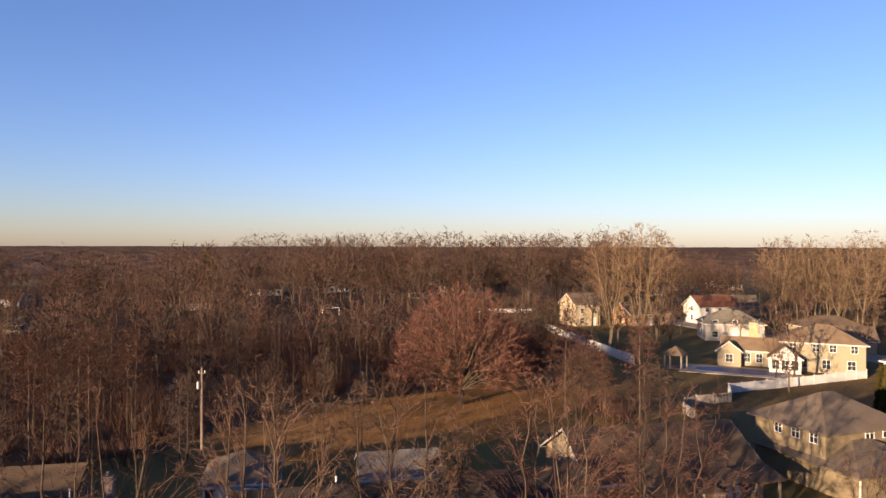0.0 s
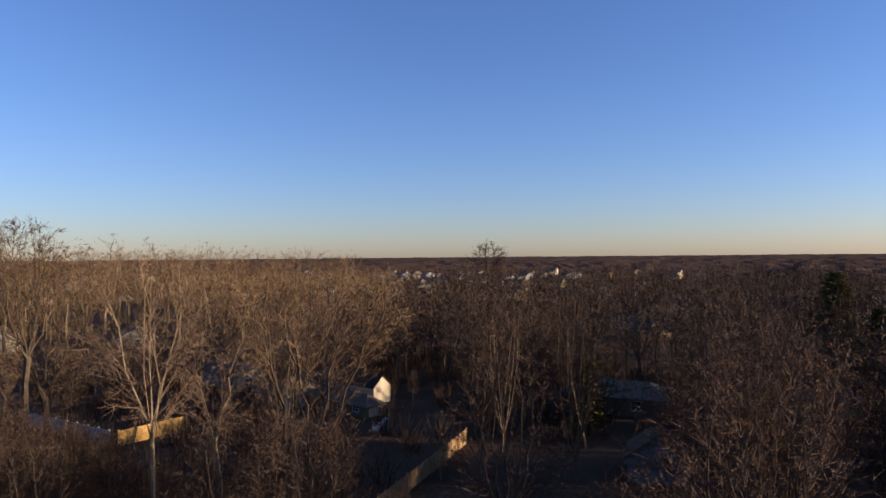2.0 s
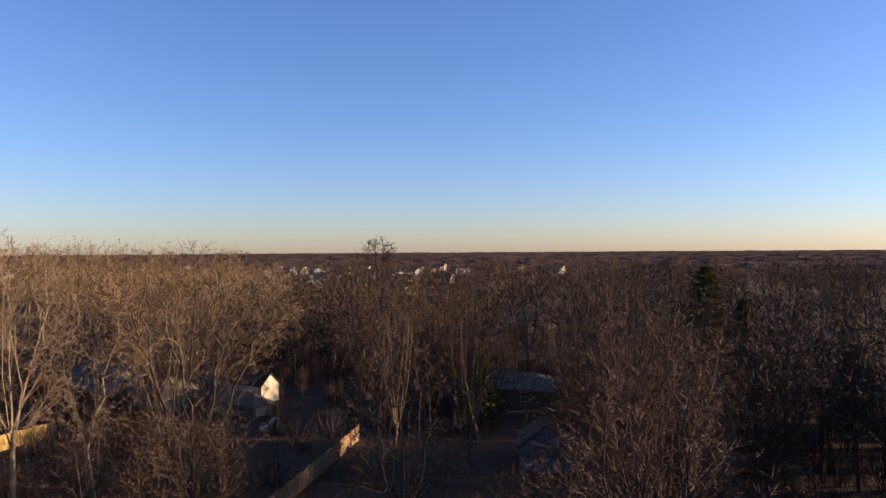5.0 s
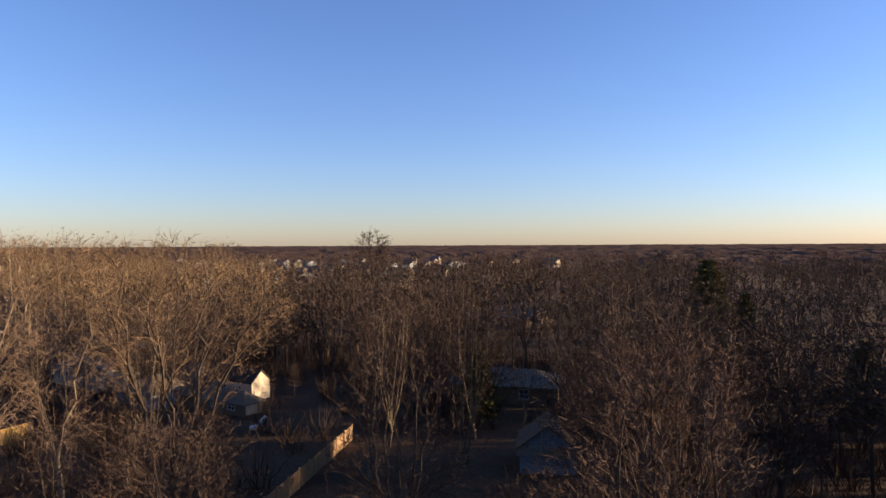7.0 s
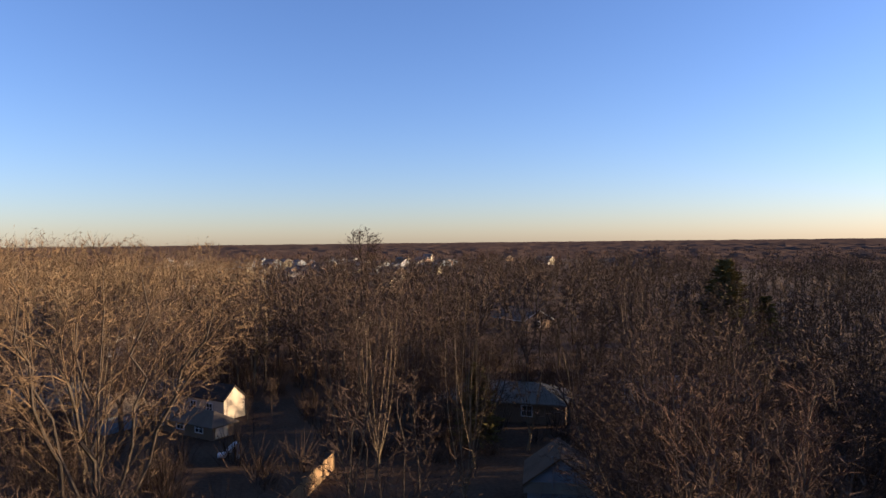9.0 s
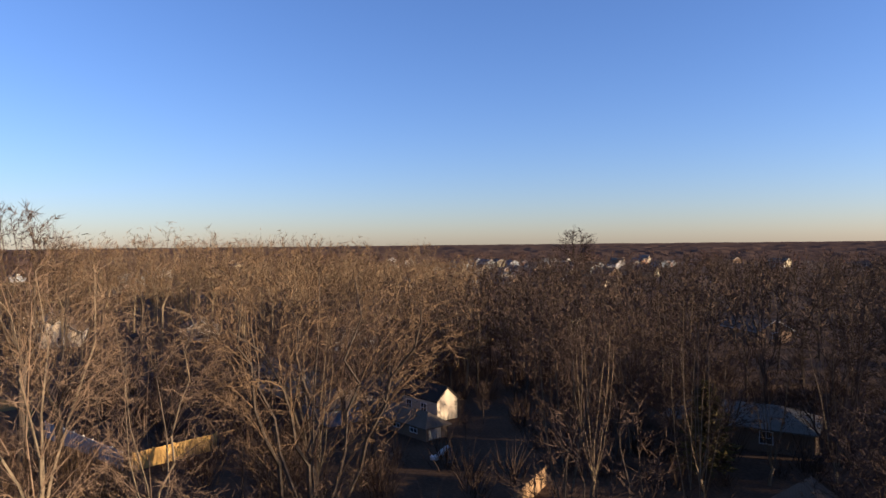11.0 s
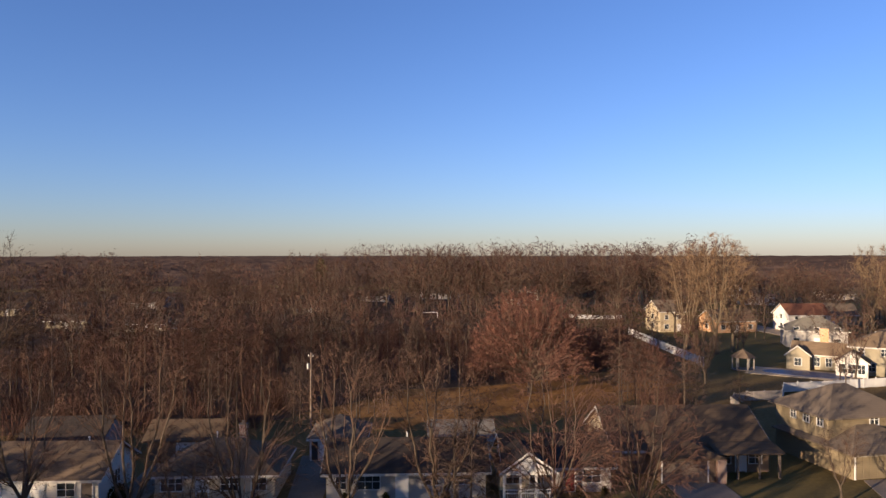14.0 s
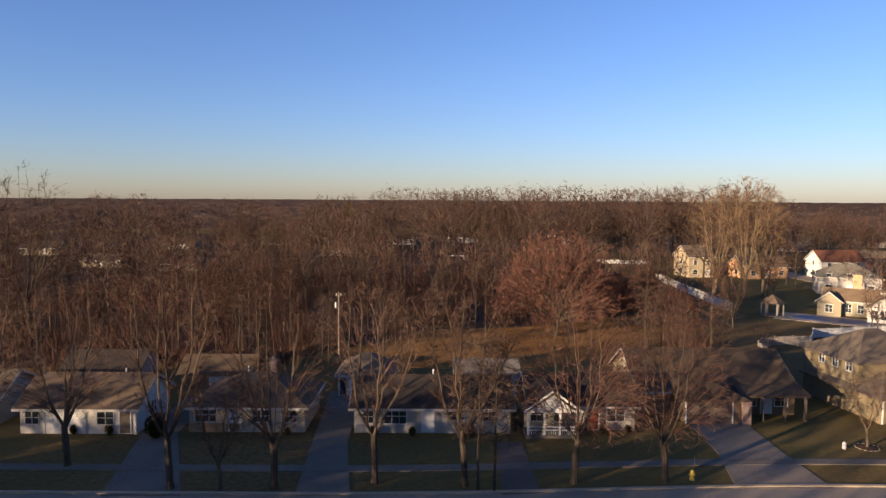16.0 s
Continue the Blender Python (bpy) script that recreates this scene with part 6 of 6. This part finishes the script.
tree("red", 38.0, 113.0, 8.0, 0, 130, 1.0, "small round-crowned bare tree with red-brown twigs")


# conifer hedge: narrow cypress-like columns
def cypress_mesh(seed, h):
    r = random.Random(seed)
    b = Build()
    for i in range(520):
        t = r.random() ** 0.8
        z = 0.15 + t * (h - 0.2)
        rad = 0.75 * (1 - t) ** 0.55 * (0.75 + 0.25 * r.random()) + 0.06
        a = r.uniform(0, 6.283)
        c = Vector((rad * math.cos(a), rad * math.sin(a), z))
        n = Vector((math.cos(a), math.sin(a), 1.6)).normalized()
        u = n.orthogonal().normalized()
        w = n.cross(u)
        L, W = r.uniform(0.35, 0.6), r.uniform(0.10, 0.2)
        b.add([tuple(c - u * W), tuple(c + u * W), tuple(c + w * W), tuple(c + n * L)], [(0, 1, 3), (1, 2, 3), (2, 0, 3), (2, 1, 0)])
    b.tube([(0, 0, 0), (0, 0, h * 0.5), (0, 0, h * 0.95)], [0.62, 0.55, 0.05], 9)
    return b.mesh("cypress_crown", M_NEEDLE)


CYP = [(cypress_mesh(s, 6.0), Build().tube([(0, 0, 0), (0, 0, 0.6)], [0.12, 0.1], 6).mesh("cypress_trunk", BARK["brown"])) for s in (1, 2, 3)]


def cypress(x, y, h, wide=1.0):
    r = random.Random(int(x * 13 + y * 7))
    crown, trunk = CYP[r.randrange(3)]
    m = Matrix.Translation((x, y, 0)) @ Matrix.Rotation(r.uniform(0, 6.28), 4, 'Z') @ Matrix.Diagonal((wide * h / 6, wide * h / 6, h / 6, 1))
    t = base("cypress", m, "dark olive-green columnar conifer in a hedge", "conifer", "conifer hedge")
    part("crown", crown, None, t)
    part("trunk", trunk, None, t)


rc = random.Random(3)
for i in range(22):
    t = i / 21
    cypress(62.6 - 1.6 * t + rc.uniform(-0.35, 0.35), 58.0 + 22.0 * t + rc.uniform(-0.3, 0.3), rc.uniform(5.6, 7.4), 1.3)
for i in range(9):
    cypress(64.6 + rc.uniform(-0.5, 0.8), 59.0 + i * 1.15, rc.uniform(4.8, 6.6), 1.3)
for i in range(8):
    cypress(62.5 + i * 1.4, 80.5 + i * 1.9 + rc.uniform(-0.3, 0.3), rc.uniform(5.4, 6.6), 1.3)
# a dense unseen row south of the near house, added to shade the corner lawn
for i in range(9):
    cypress(25.5 + 0.95 * i + rc.uniform(-0.3, 0.3), 0.2 + 0.95 * i + rc.uniform(-0.3, 0.3), 8.3 - 0.14 * i + rc.uniform(-0.3, 0.2), 1.25)
for i in range(5):
    cypress(24.0 + 1.0 * i, -4.2 + 0.9 * i, 7.4 + rc.uniform(-0.4, 0.2), 1.3)
cypress(84.6, 66.8, 6.6, 0.95)
cypress(80.5, 72.0, 5.6, 0.95)


# pines: whorled drooping boughs
def pine_mesh(seed, h):
    r = random.Random(seed)
    b = Build()
    for i in range(34):
        t = i / 33
        level = h * (0.16 + 0.82 * t)
        widest = h * 0.20 * (1 - t) ** 0.8 + 0.3
        for k in range(9):
            a = r.uniform(0, 6.283)
            z, reach = level + r.gauss(0, 0.35), widest * r.uniform(0.55, 1.12)
            tip = Vector((math.cos(a) * reach, math.sin(a) * reach, z - reach * 0.18))
            root = Vector((0, 0, z))
            for j in range(9):
                q = root.lerp(tip, 0.25 + 0.75 * (j / 8))
                n = Vector((math.cos(a) + r.gauss(0, 0.5), math.sin(a) + r.gauss(0, 0.5), r.gauss(0.25, 0.3))).normalized()
                u = n.orthogonal().normalized()
                w = n.cross(u)
                L, W = r.uniform(0.5, 1.0), r.uniform(0.16, 0.30)
                b.add([tuple(q - u * W), tuple(q + u * W), tuple(q + w * W), tuple(q + n * L)], [(0, 1, 3), (1, 2, 3), (2, 0, 3), (2, 1, 0)])
    return b.mesh("pine_crown", M_PINE)


PINE = [(pine_mesh(s, 18.0), Build().tube([(0, 0, 0), (0, 0, 9), (0, 0, 17.5)], [0.3, 0.2, 0.04], 7).mesh("pine_trunk", BARK["brown"])) for s in (5, 6)]
for i, (x, y, h) in enumerate([(18.9, -97.5, 18.4), (14.5, -103, 13.0), (36, -57, 9.0), (-2, -70, 11), (30, 330, 19), (-45, 330, 20)]):
    m = Matrix.Translation((x, y, 0)) @ Matrix.Rotation(i * 1.7, 4, 'Z') @ Matrix.Diagonal((h / 12.5, h / 12.5, h / 18, 1))
    t = base("pine", m, "dark green pine rising among bare trees", "conifer", "pines")
    part("crown", PINE[i % 2][0], None, t)
    part("trunk", PINE[i % 2][1], None, t)

# ---- woods: scattered trees, kept clear of houses and streets ----
CLEAR = [(ob.matrix_basis.translation.x, ob.matrix_basis.translation.y, 8.5) for ob in scene.objects if ob.get("category") == "house"]
CLEAR += [(71, 124, 11), (62.6, 129.5, 5), (50.0, 96.0, 5), (67, 85, 10), (66, 72, 8), (4.7, 235, 9)]


def near_line(x, y, line, w):
    p = Vector((x, y))
    for a, b in zip(line, line[1:]):
        a, b = Vector(a), Vector(b)
        t = max(0, min(1, (p - a).dot(b - a) / (b - a).length_squared))
        if (a + (b - a) * t - p).length < w:
            return True
    return False


def inside(x, y, poly):
    c = False
    for (x0, y0), (x1, y1) in zip(poly, poly[1:] + poly[:1]):
        if (y0 > y) != (y1 > y) and x < (x1 - x0) * (y - y0) / (y1 - y0) + x0:
            c = not c
    return c


def free(x, y, gap, spots):
    if near_line(x, y, ROAD, 8.5) or near_line(x, y, CROSS, 7.5):
        return False
    if any((x - a) ** 2 + (y - b) ** 2 < r * r for a, b, r in CLEAR):
        return False
    return not any((x - a) ** 2 + (y - b) ** 2 < gap * gap for a, b in spots)


def scatter(seed, count, box, gap, test, spots, tries=40):
    r = random.Random(seed)
    got = []
    for _ in range(count * tries):
        if len(got) >= count:
            break
        x, y = r.uniform(box[0], box[1]), r.uniform(box[2], box[3])
        if test(x, y) and free(x, y, gap, spots):
            spots.append((x, y))
            got.append((x, y))
    return got


# camera lines to yards, fences and small houses; trees on them stay low
CLEAR_LINES = [((x, y, 21.0), t) for x, y in ((-5, 14), (3, 2)) for t in ((67, -53, 2.5), (61, -46, 1.5), (71, -21, 0.8), (84, -16, 0.8), (43.5, -38, 0.8), (38.5, -28, 0.8), (41, -34, 0.8), (44.6, -44, 0.8), (36, -36, 0.0), (24, -47, 2.0), (91, -47, 2.0), (30, -34, 0))]


# more camera lines, to the eastern houses
CLEAR_LINES += [((0, 9, 21.5), t) for t in ((168, -15, 1.5), (178, -34, 2.0), (160, -12, 1.5), (130, -26, 0.5), (140, -4, 0.5), (205, -20, 3))]


def clear_height(x, y):
    """How tall a tree may be here without blocking a camera or sun line."""
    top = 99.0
    # one sector of the camera's view is capped by distance
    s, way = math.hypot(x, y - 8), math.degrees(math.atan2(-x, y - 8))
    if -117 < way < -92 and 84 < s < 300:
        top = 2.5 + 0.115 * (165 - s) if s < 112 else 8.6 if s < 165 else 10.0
    for (ex, ey, ez), (tx, ty, tz) in CLEAR_LINES:
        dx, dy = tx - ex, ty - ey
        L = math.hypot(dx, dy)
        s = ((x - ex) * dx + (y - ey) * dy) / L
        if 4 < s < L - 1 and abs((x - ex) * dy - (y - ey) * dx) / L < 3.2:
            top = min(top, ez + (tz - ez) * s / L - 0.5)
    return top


# trees stay low along these lines so low sun reaches some fences and walls
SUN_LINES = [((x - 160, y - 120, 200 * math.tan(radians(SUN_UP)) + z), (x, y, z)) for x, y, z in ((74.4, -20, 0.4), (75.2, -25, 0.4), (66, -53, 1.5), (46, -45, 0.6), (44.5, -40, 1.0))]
CLEAR_LINES += SUN_LINES
GARDENS = [(-50, 56), (-10, 55), (30, 55), (62, 60), (62, 130), (45, 128), (40, 92), (-60, 84)]
meadow_in = lambda x, y: inside(x, y, meadow)
# northern wood behind the meadow: the edge as single trees, the depth joined
NORTH_DEEP = []
for x, y in scatter(1, 165, (-75, 50, 80, 170), 2.6, lambda x, y: not meadow_in(x, y) and not inside(x, y, [(-45, 55), (45, 55), (45, 88), (-45, 88)]) and (x < 40 or y > 134) and not (38 < x < 58 and y < 134), SPOTS):
    hh = random.Random(int(x * 9 + y * 31)).uniform(10.0, 14.5)
    if y < 122:
        tree("rwood" if int(x * 3) % 3 else "wood", x, y, hh)
    elif int(x * 7) % 2:
        NORTH_DEEP.append((x, y, hh))
# back gardens of the ranch row
for x, y in scatter(2, 24, (-55, 40, 72, 96), 3.5, lambda x, y: not 4 < x < 26, SPOTS):
    tree("wood", x, y, random.Random(int(x * 9 + y)).uniform(8, 12))
SOUTH_DEEP, EAST_DEEP = [], []
# southern wood: open over the fence lawn and along the camera's view of it
LAWN_S = [(8, -6), (22, 0), (40, -24), (49, -48), (24, -54), (16, -34)]
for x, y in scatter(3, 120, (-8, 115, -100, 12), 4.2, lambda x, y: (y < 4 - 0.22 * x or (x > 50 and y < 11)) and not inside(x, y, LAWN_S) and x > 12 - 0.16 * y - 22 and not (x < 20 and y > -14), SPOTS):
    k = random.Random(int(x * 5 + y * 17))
    # heights follow heading and distance from the camera's position
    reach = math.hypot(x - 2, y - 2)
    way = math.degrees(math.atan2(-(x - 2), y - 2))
    top = clear_height(x, y)
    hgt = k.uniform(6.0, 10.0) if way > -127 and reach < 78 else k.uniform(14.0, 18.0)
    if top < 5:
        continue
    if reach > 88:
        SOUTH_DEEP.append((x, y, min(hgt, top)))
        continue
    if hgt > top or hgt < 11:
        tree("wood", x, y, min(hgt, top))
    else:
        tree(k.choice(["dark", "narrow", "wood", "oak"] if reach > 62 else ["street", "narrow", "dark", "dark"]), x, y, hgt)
for x, y, hh in SHADE_TREES:
    if clear_height(x, y) > 6:
        tree("dark", x, y, min(hh, clear_height(x, y)))
for x, y in scatter(9, 34, (46, 77, -8, 14), 2.5, lambda x, y: clear_height(x, y) > 8 and not (x < 62 and y > 10), SPOTS):
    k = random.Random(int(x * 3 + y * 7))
    tree(k.choice(["wood", "wood", "rwood"]), x, y, min(k.uniform(6.5, 9.5), clear_height(x, y)))
# a few more dark trees, added to shade the white house
for x, y in scatter(41, 6, (36, 54, -13, 4), 2.8, lambda x, y: clear_height(x, y) > 7 and (x > 44 or y < -5), SPOTS):
    tree("dark", x, y, min(11.5, clear_height(x, y)))
# around the eastern houses
for x, y in scatter(4, 26, (112, 200, -10, 48), 6.0, lambda x, y: True, SPOTS):
    hh = random.Random(int(x + y * 3)).uniform(8, 14)
    if x < 150:
        tree("oak", x, y, hh)
    else:
        EAST_DEEP.append((x, y, hh))
# trees that overhang the eastern street
re = random.Random(44)
for i in range(34):
    px, py = 128 + 6.6 * i, 61.1 + 6.6 * i * 0.205
    off = re.choice([-1, 1, -1]) * re.uniform(5.6, 12)
    if i < 5 and off > 0:
        off = -off
    hh = re.uniform(9, 14)
    if px < 205 and i % 2:
        continue
    if px < 190:
        tree(re.choice(["dark", "street", "dark"]), px - off * 0.2, py + off, hh)
    else:
        EAST_DEEP.append((px - off * 0.2, py + off, hh))
# trees 20-34 m south of the street, added to shade it
for i in range(16):
    px = 113 + 4.6 * i
    tree(re.choice(["dark", "wood"]), px + re.uniform(-1, 1), 58.0 + 0.2 * (px - 113) - re.uniform(20, 34), re.uniform(11.5, 14.5))
# ---- farther woods as joined trees ----
def far_tree(seed, h, shape, wide, count, per, fat, low=0.3, limb=1.0, length=1.5):
    """A lean bare tree for the distance: trunk and limbs first, then its twigs."""
    r = random.Random(seed)
    pos, par, rad = skeleton_of(seed + 300, h, shape, low, wide, count, low * 0.95, h * 0.013 * limb, bend=0.4, lobes=0.36, tip=0.020 * limb)
    b = Build()
    for run in branch_paths(pos, par, rad):
        big = rad[run[1]] if len(run) > 1 else rad[run[0]]
        if big < 0.045 * limb and len(run) < 6:
            p, q = Vector(pos[run[0]]), Vector(pos[run[-1]])
            u = (q - p).cross(Vector((r.gauss(0, 1), r.gauss(0, 1), r.gauss(0, 1)))).normalized() * max(big, fat * 0.7)
            b.add([tuple(p + u), tuple(p - u), tuple(q)], [(0, 1, 2)])
            continue
        run = thin_out(run, 2)
        b.tube([tuple(pos[i]) for i in run], [min(rad[i], big * 1.1) for i in run[:-1]] + [0.012], 4 if big > 0.15 else 3, False)
    wood = len(b.f)
    add_twigs(b, pos, par, rad, r, per, length * h / 15, fat, 0.085 * limb)
    return np.array(b.v), b.f, wood


def joined_woods(name, places, forms, mat, label, bark=None):
    """One object of many trees; places: (x, y, height)."""
    r = random.Random(len(places))
    V, F, o, slots = [], [], 0, []
    for x, y, h in places:
        vs, fs, wood, h0 = forms[r.randrange(len(forms))]
        a, s = r.uniform(0, 6.283), h / h0
        ca, sa = math.cos(a), math.sin(a)
        p = vs * s
        V.append(np.stack([p[:, 0] * ca - p[:, 1] * sa + x, p[:, 0] * sa + p[:, 1] * ca + y, p[:, 2]], 1))
        F.extend([tuple(i + o for i in f) for f in fs])
        slots.extend([1] * wood + [0] * (len(fs) - wood))
        o += len(vs)
    me = bpy.data.meshes.new(name)
    me.from_pydata(np.concatenate(V).tolist(), [], F)
    me.materials.append(mat)
    me.materials.append(bark or BARK["brown"])
    me.polygons.foreach_set("material_index", slots)
    return tagged(new(name, me), label, "woods", kind="stuff")


FAR_A = [(*far_tree(s, 15, ("oval", "dome", "vase")[s % 3], (0.30, 0.38, 0.28)[s % 3], 85, 2, 0.070, length=0.95), 15) for s in range(6)]
FAR_T = [(*far_tree(s, 24, ("dome", "vase")[s % 2], (0.30, 0.28)[s % 2], 185, 3, 0.060, (0.22, 0.28)[s % 2], 0.8, length=0.75), 24) for s in range(10, 14)]
FAR_H = [(*far_tree(s, 24, "dome", 0.28, 150, 2, 0.050, 0.40, 0.8, length=0.75), 24) for s in range(14, 17)]
FAR_R = [(*far_tree(s, 20, "dome", 0.42, 230, 2, 0.075, 0.26, length=0.75), 20) for s in range(17, 20)]
FAR_C = [(*far_tree(s, 15, "dome", 0.50, 22, 2, 0.21, 0.25, 1.4, 1.5), 15) for s in range(20, 24)]


def polar(seed, count, d0, d1, a0, a1, h0, h1, gap, spots, test=lambda x, y: True):
    r = random.Random(seed)
    got = []
    for _ in range(count * 8):
        if len(got) >= count:
            break
        d = math.sqrt(r.uniform(d0 * d0, d1 * d1))
        a = radians(r.uniform(a0, a1))
        x, y = -math.sin(a) * d, math.cos(a) * d
        if test(x, y) and free(x, y, gap, spots):
            if gap:
                spots.append((x, y))
            got.append((x, y, r.uniform(h0, h1)))
    return got


OPEN_N = [(-40, 205), (60, 205), (60, 260), (-40, 260)]
# unseen trees added behind the drone, thick-twigged to shade the street and gardens
rs = random.Random(8)
FAR_W = [(*far_tree(s, 15, "oval", 0.38, 42, 3, 0.10, length=1.1), 15) for s in range(4)]
joined_woods("woods_west", [(x, y, rs.uniform(12, 17)) for x, y in scatter(6, 110, (-110, -16, -70, 5), 4.4, lambda x, y: True, SPOTS) + scatter(10, 70, (-85, -25, 4, 42), 3.4, lambda x, y: x < -0.85 * y - 6, SPOTS)], FAR_W, TWIG["brown"], "unseen bare trees added to shade the street")
joined_woods("woods_north", NORTH_DEEP + polar(11, 250, 120, 330, -14, 42, 9, 14.5, 3.5, [], lambda x, y: y > 150 and not inside(x, y, OPEN_N)) + polar(42, 120, 170, 330, 4, 44, 9.5, 13.5, 3.0, []), FAR_A, TWIG["russet"], "bare reddish-brown woodland beyond the meadow", BARK["grey"])
joined_woods("round_trees", polar(21, 26, 190, 300, -24, 10, 16, 22, 9, []) + polar(27, 50, 230, 330, -24, 6, 23.5, 29, 7, []) + polar(22, 16, 230, 330, 6, 36, 19, 24.5, 10, []) + polar(28, 46, 240, 340, -50, -22, 15, 21.5, 8, []), FAR_R, TWIG["russet"], "round-headed bare trees along the skyline", BARK["grey"])
joined_woods("woods_east", EAST_DEEP + polar(12, 250, 125, 310, -84, -14, 8, 14, 4.0, [], lambda x, y: y > 62 + 0.25 * (x - 100) or y < 52 + 0.2 * (x - 120)) + polar(19, 90, 310, 430, -112, -14, 10, 16, 5.0, []), FAR_A, TWIG["russet"], "bare trees among the eastern houses", BARK["grey"])
# straw twigs and pale bark put sunlight into these woods' colours
joined_woods("poplar_row", polar(13, 105, 195, 290, -74, -34, 21, 26.5, 4.5, []) + polar(23, 8, 135, 190, -88, -80, 19, 23, 6.0, []), FAR_T, TWIG["straw"], "row of tall bare trees, lightened for sun, behind the houses", BARK["pale"])
joined_woods("woods_southeast", [(x, y, min(h, clear_height(x, y))) for x, y, h in polar(14, 290, 96, 330, -132, -102, 13, 18.5, 4.2, [], lambda x, y: y < 14) + polar(29, 190, 92, 330, -102, -84, 9.5, 14.5, 4.5, [], lambda x, y: y < 14) if clear_height(x, y) > 5], FAR_A, TWIG["straw"], "bare woodland with sunlight put into its tan colours", BARK["pale"])
joined_woods("woods_south", [(x, y, min(h, clear_height(x, y))) for x, y, h in SOUTH_DEEP + polar(15, 395, 95, 360, -192, -132, 13, 18, 4.2, []) + polar(20, 85, 50, 98, -198, -164, 12, 17, 3.6, SPOTS)], FAR_A, TWIG["brown"], "dark bare woodland in shade")
# pale colours stand for bright sky showing through the crowns
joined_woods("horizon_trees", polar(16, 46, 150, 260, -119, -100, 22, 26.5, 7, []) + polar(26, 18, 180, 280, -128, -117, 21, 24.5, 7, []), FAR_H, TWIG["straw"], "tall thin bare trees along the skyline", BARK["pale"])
joined_woods("woods_far", polar(18, 920, 320, 950, -195, 45, 11, 17, 0, [], lambda x, y: not (-152 < math.degrees(math.atan2(-x, y)) < -126 and int(x * 3) % 5 < 1)) + polar(43, 420, 320, 900, -32, 46, 10, 15, 0, []), FAR_C, TWIG["russet"], "distant bare woodland")


def brush_form(seed, h):
    r = random.Random(seed)
    b = Build()
    for i in range(60):
        a, q = r.uniform(0, 6.283), r.uniform(0, 1.1)
        c = Vector((math.cos(a) * q, math.sin(a) * q, 0))
        e = Vector((r.gauss(0, 0.35) + c.x * 0.5, r.gauss(0, 0.35) + c.y * 0.5, r.uniform(0.7, 1.5))).normalized() * r.uniform(0.5, 1.1) * h
        c = c + Vector((0, 0, r.choice([0, 0, 0.3, 0.5]) * h * 0.6))
        u = e.cross(Vector((r.gauss(0, 1), r.gauss(0, 1), 0.3))).normalized() * 0.03
        b.add([tuple(c + u), tuple(c - u), tuple(c + e)], [(0, 1, 2)])
    return np.array(b.v), b.f, 0, h


BRUSH = [brush_form(s, 3.0) for s in range(5)]
MEADOW_CLEAR = lambda x, y: not meadow_in(x, y)
rb2 = random.Random(77)
north = [(x, y, rb2.uniform(1.8, 4.5)) for x, y in scatter(31, 900, (-80, 52, 84, 185), 0.0, lambda x, y: MEADOW_CLEAR(x, y) and (x < 40 or y > 134) and (y > 95 or x < -20), [])]
south = [(x, y, rb2.uniform(1.8, 4.5)) for x, y in scatter(32, 950, (-42, 120, -105, 4), 0.0, lambda x, y: y < 4 - 0.22 * x and not inside(x, y, LAWN_S), [])]
joined_woods("undergrowth_north", north, BRUSH, TWIG["russet"], "bare brown thicket under the northern trees")
south += [(x, y, rb2.uniform(1.2, 3.2)) for x, y in scatter(33, 70, (50, 100, -10, 15), 0.0, lambda x, y: not (x < 62 and y > 8), [])]
east = [(x, y, rb2.uniform(2.2, 5.0)) for x, y in scatter(34, 230, (46, 84, -14, 15), 0.0, lambda x, y: not (x < 62 and y > 8), [])]
# straw twigs lighten this thicket in place of skylight in shade
joined_woods("undergrowth_east", east, BRUSH, TWIG["straw"], "thicket beside the eastern lawn, lightened in colour for skylight")
joined_woods("undergrowth_south", south, BRUSH, TWIG["brown"], "bare brown thicket under the southern trees")


def canopy():
    """The woods from far out to the horizon: an uneven sheet of crowns."""
    b = Build()
    rings = []
    d = 520.0
    while d < 4500:
        rings.append(d)
        d *= 1.022
    n = 460
    vs, fs = [], []
    for i, d in enumerate(rings):
        for k in range(n):
            a = radians(-205 + 260 * k / (n - 1))
            x, y = -math.sin(a) * d, math.cos(a) * d
            z = 8.0 + 2.4 * noise.noise((x * 0.012, y * 0.012, 0.0)) + 2.6 * noise.noise((x * 0.05, y * 0.05, 3.0)) + 2.5 * noise.noise((x * 0.004, y * 0.004, 7.0))
            near = 820.0 if k > 40 and -165 < math.degrees(a) < -112 else 520.0
            ramp = max(0.0, min(1.0, (d - near) / 120))
            vs.append((x, y, max(z, 0.5) * ramp - 0.5 + max(d - 800, 0) * 0.0022))
    for i in range(len(rings) - 1):
        for k in range(n - 1):
            q = i * n + k
            fs.append((q, q + n, q + n + 1, q + 1))
    b.add(vs, fs)
    solo("backdrop_woods", b, M_CANOPY, "unbroken brown woods to the horizon", "woods", kind="stuff")


canopy()
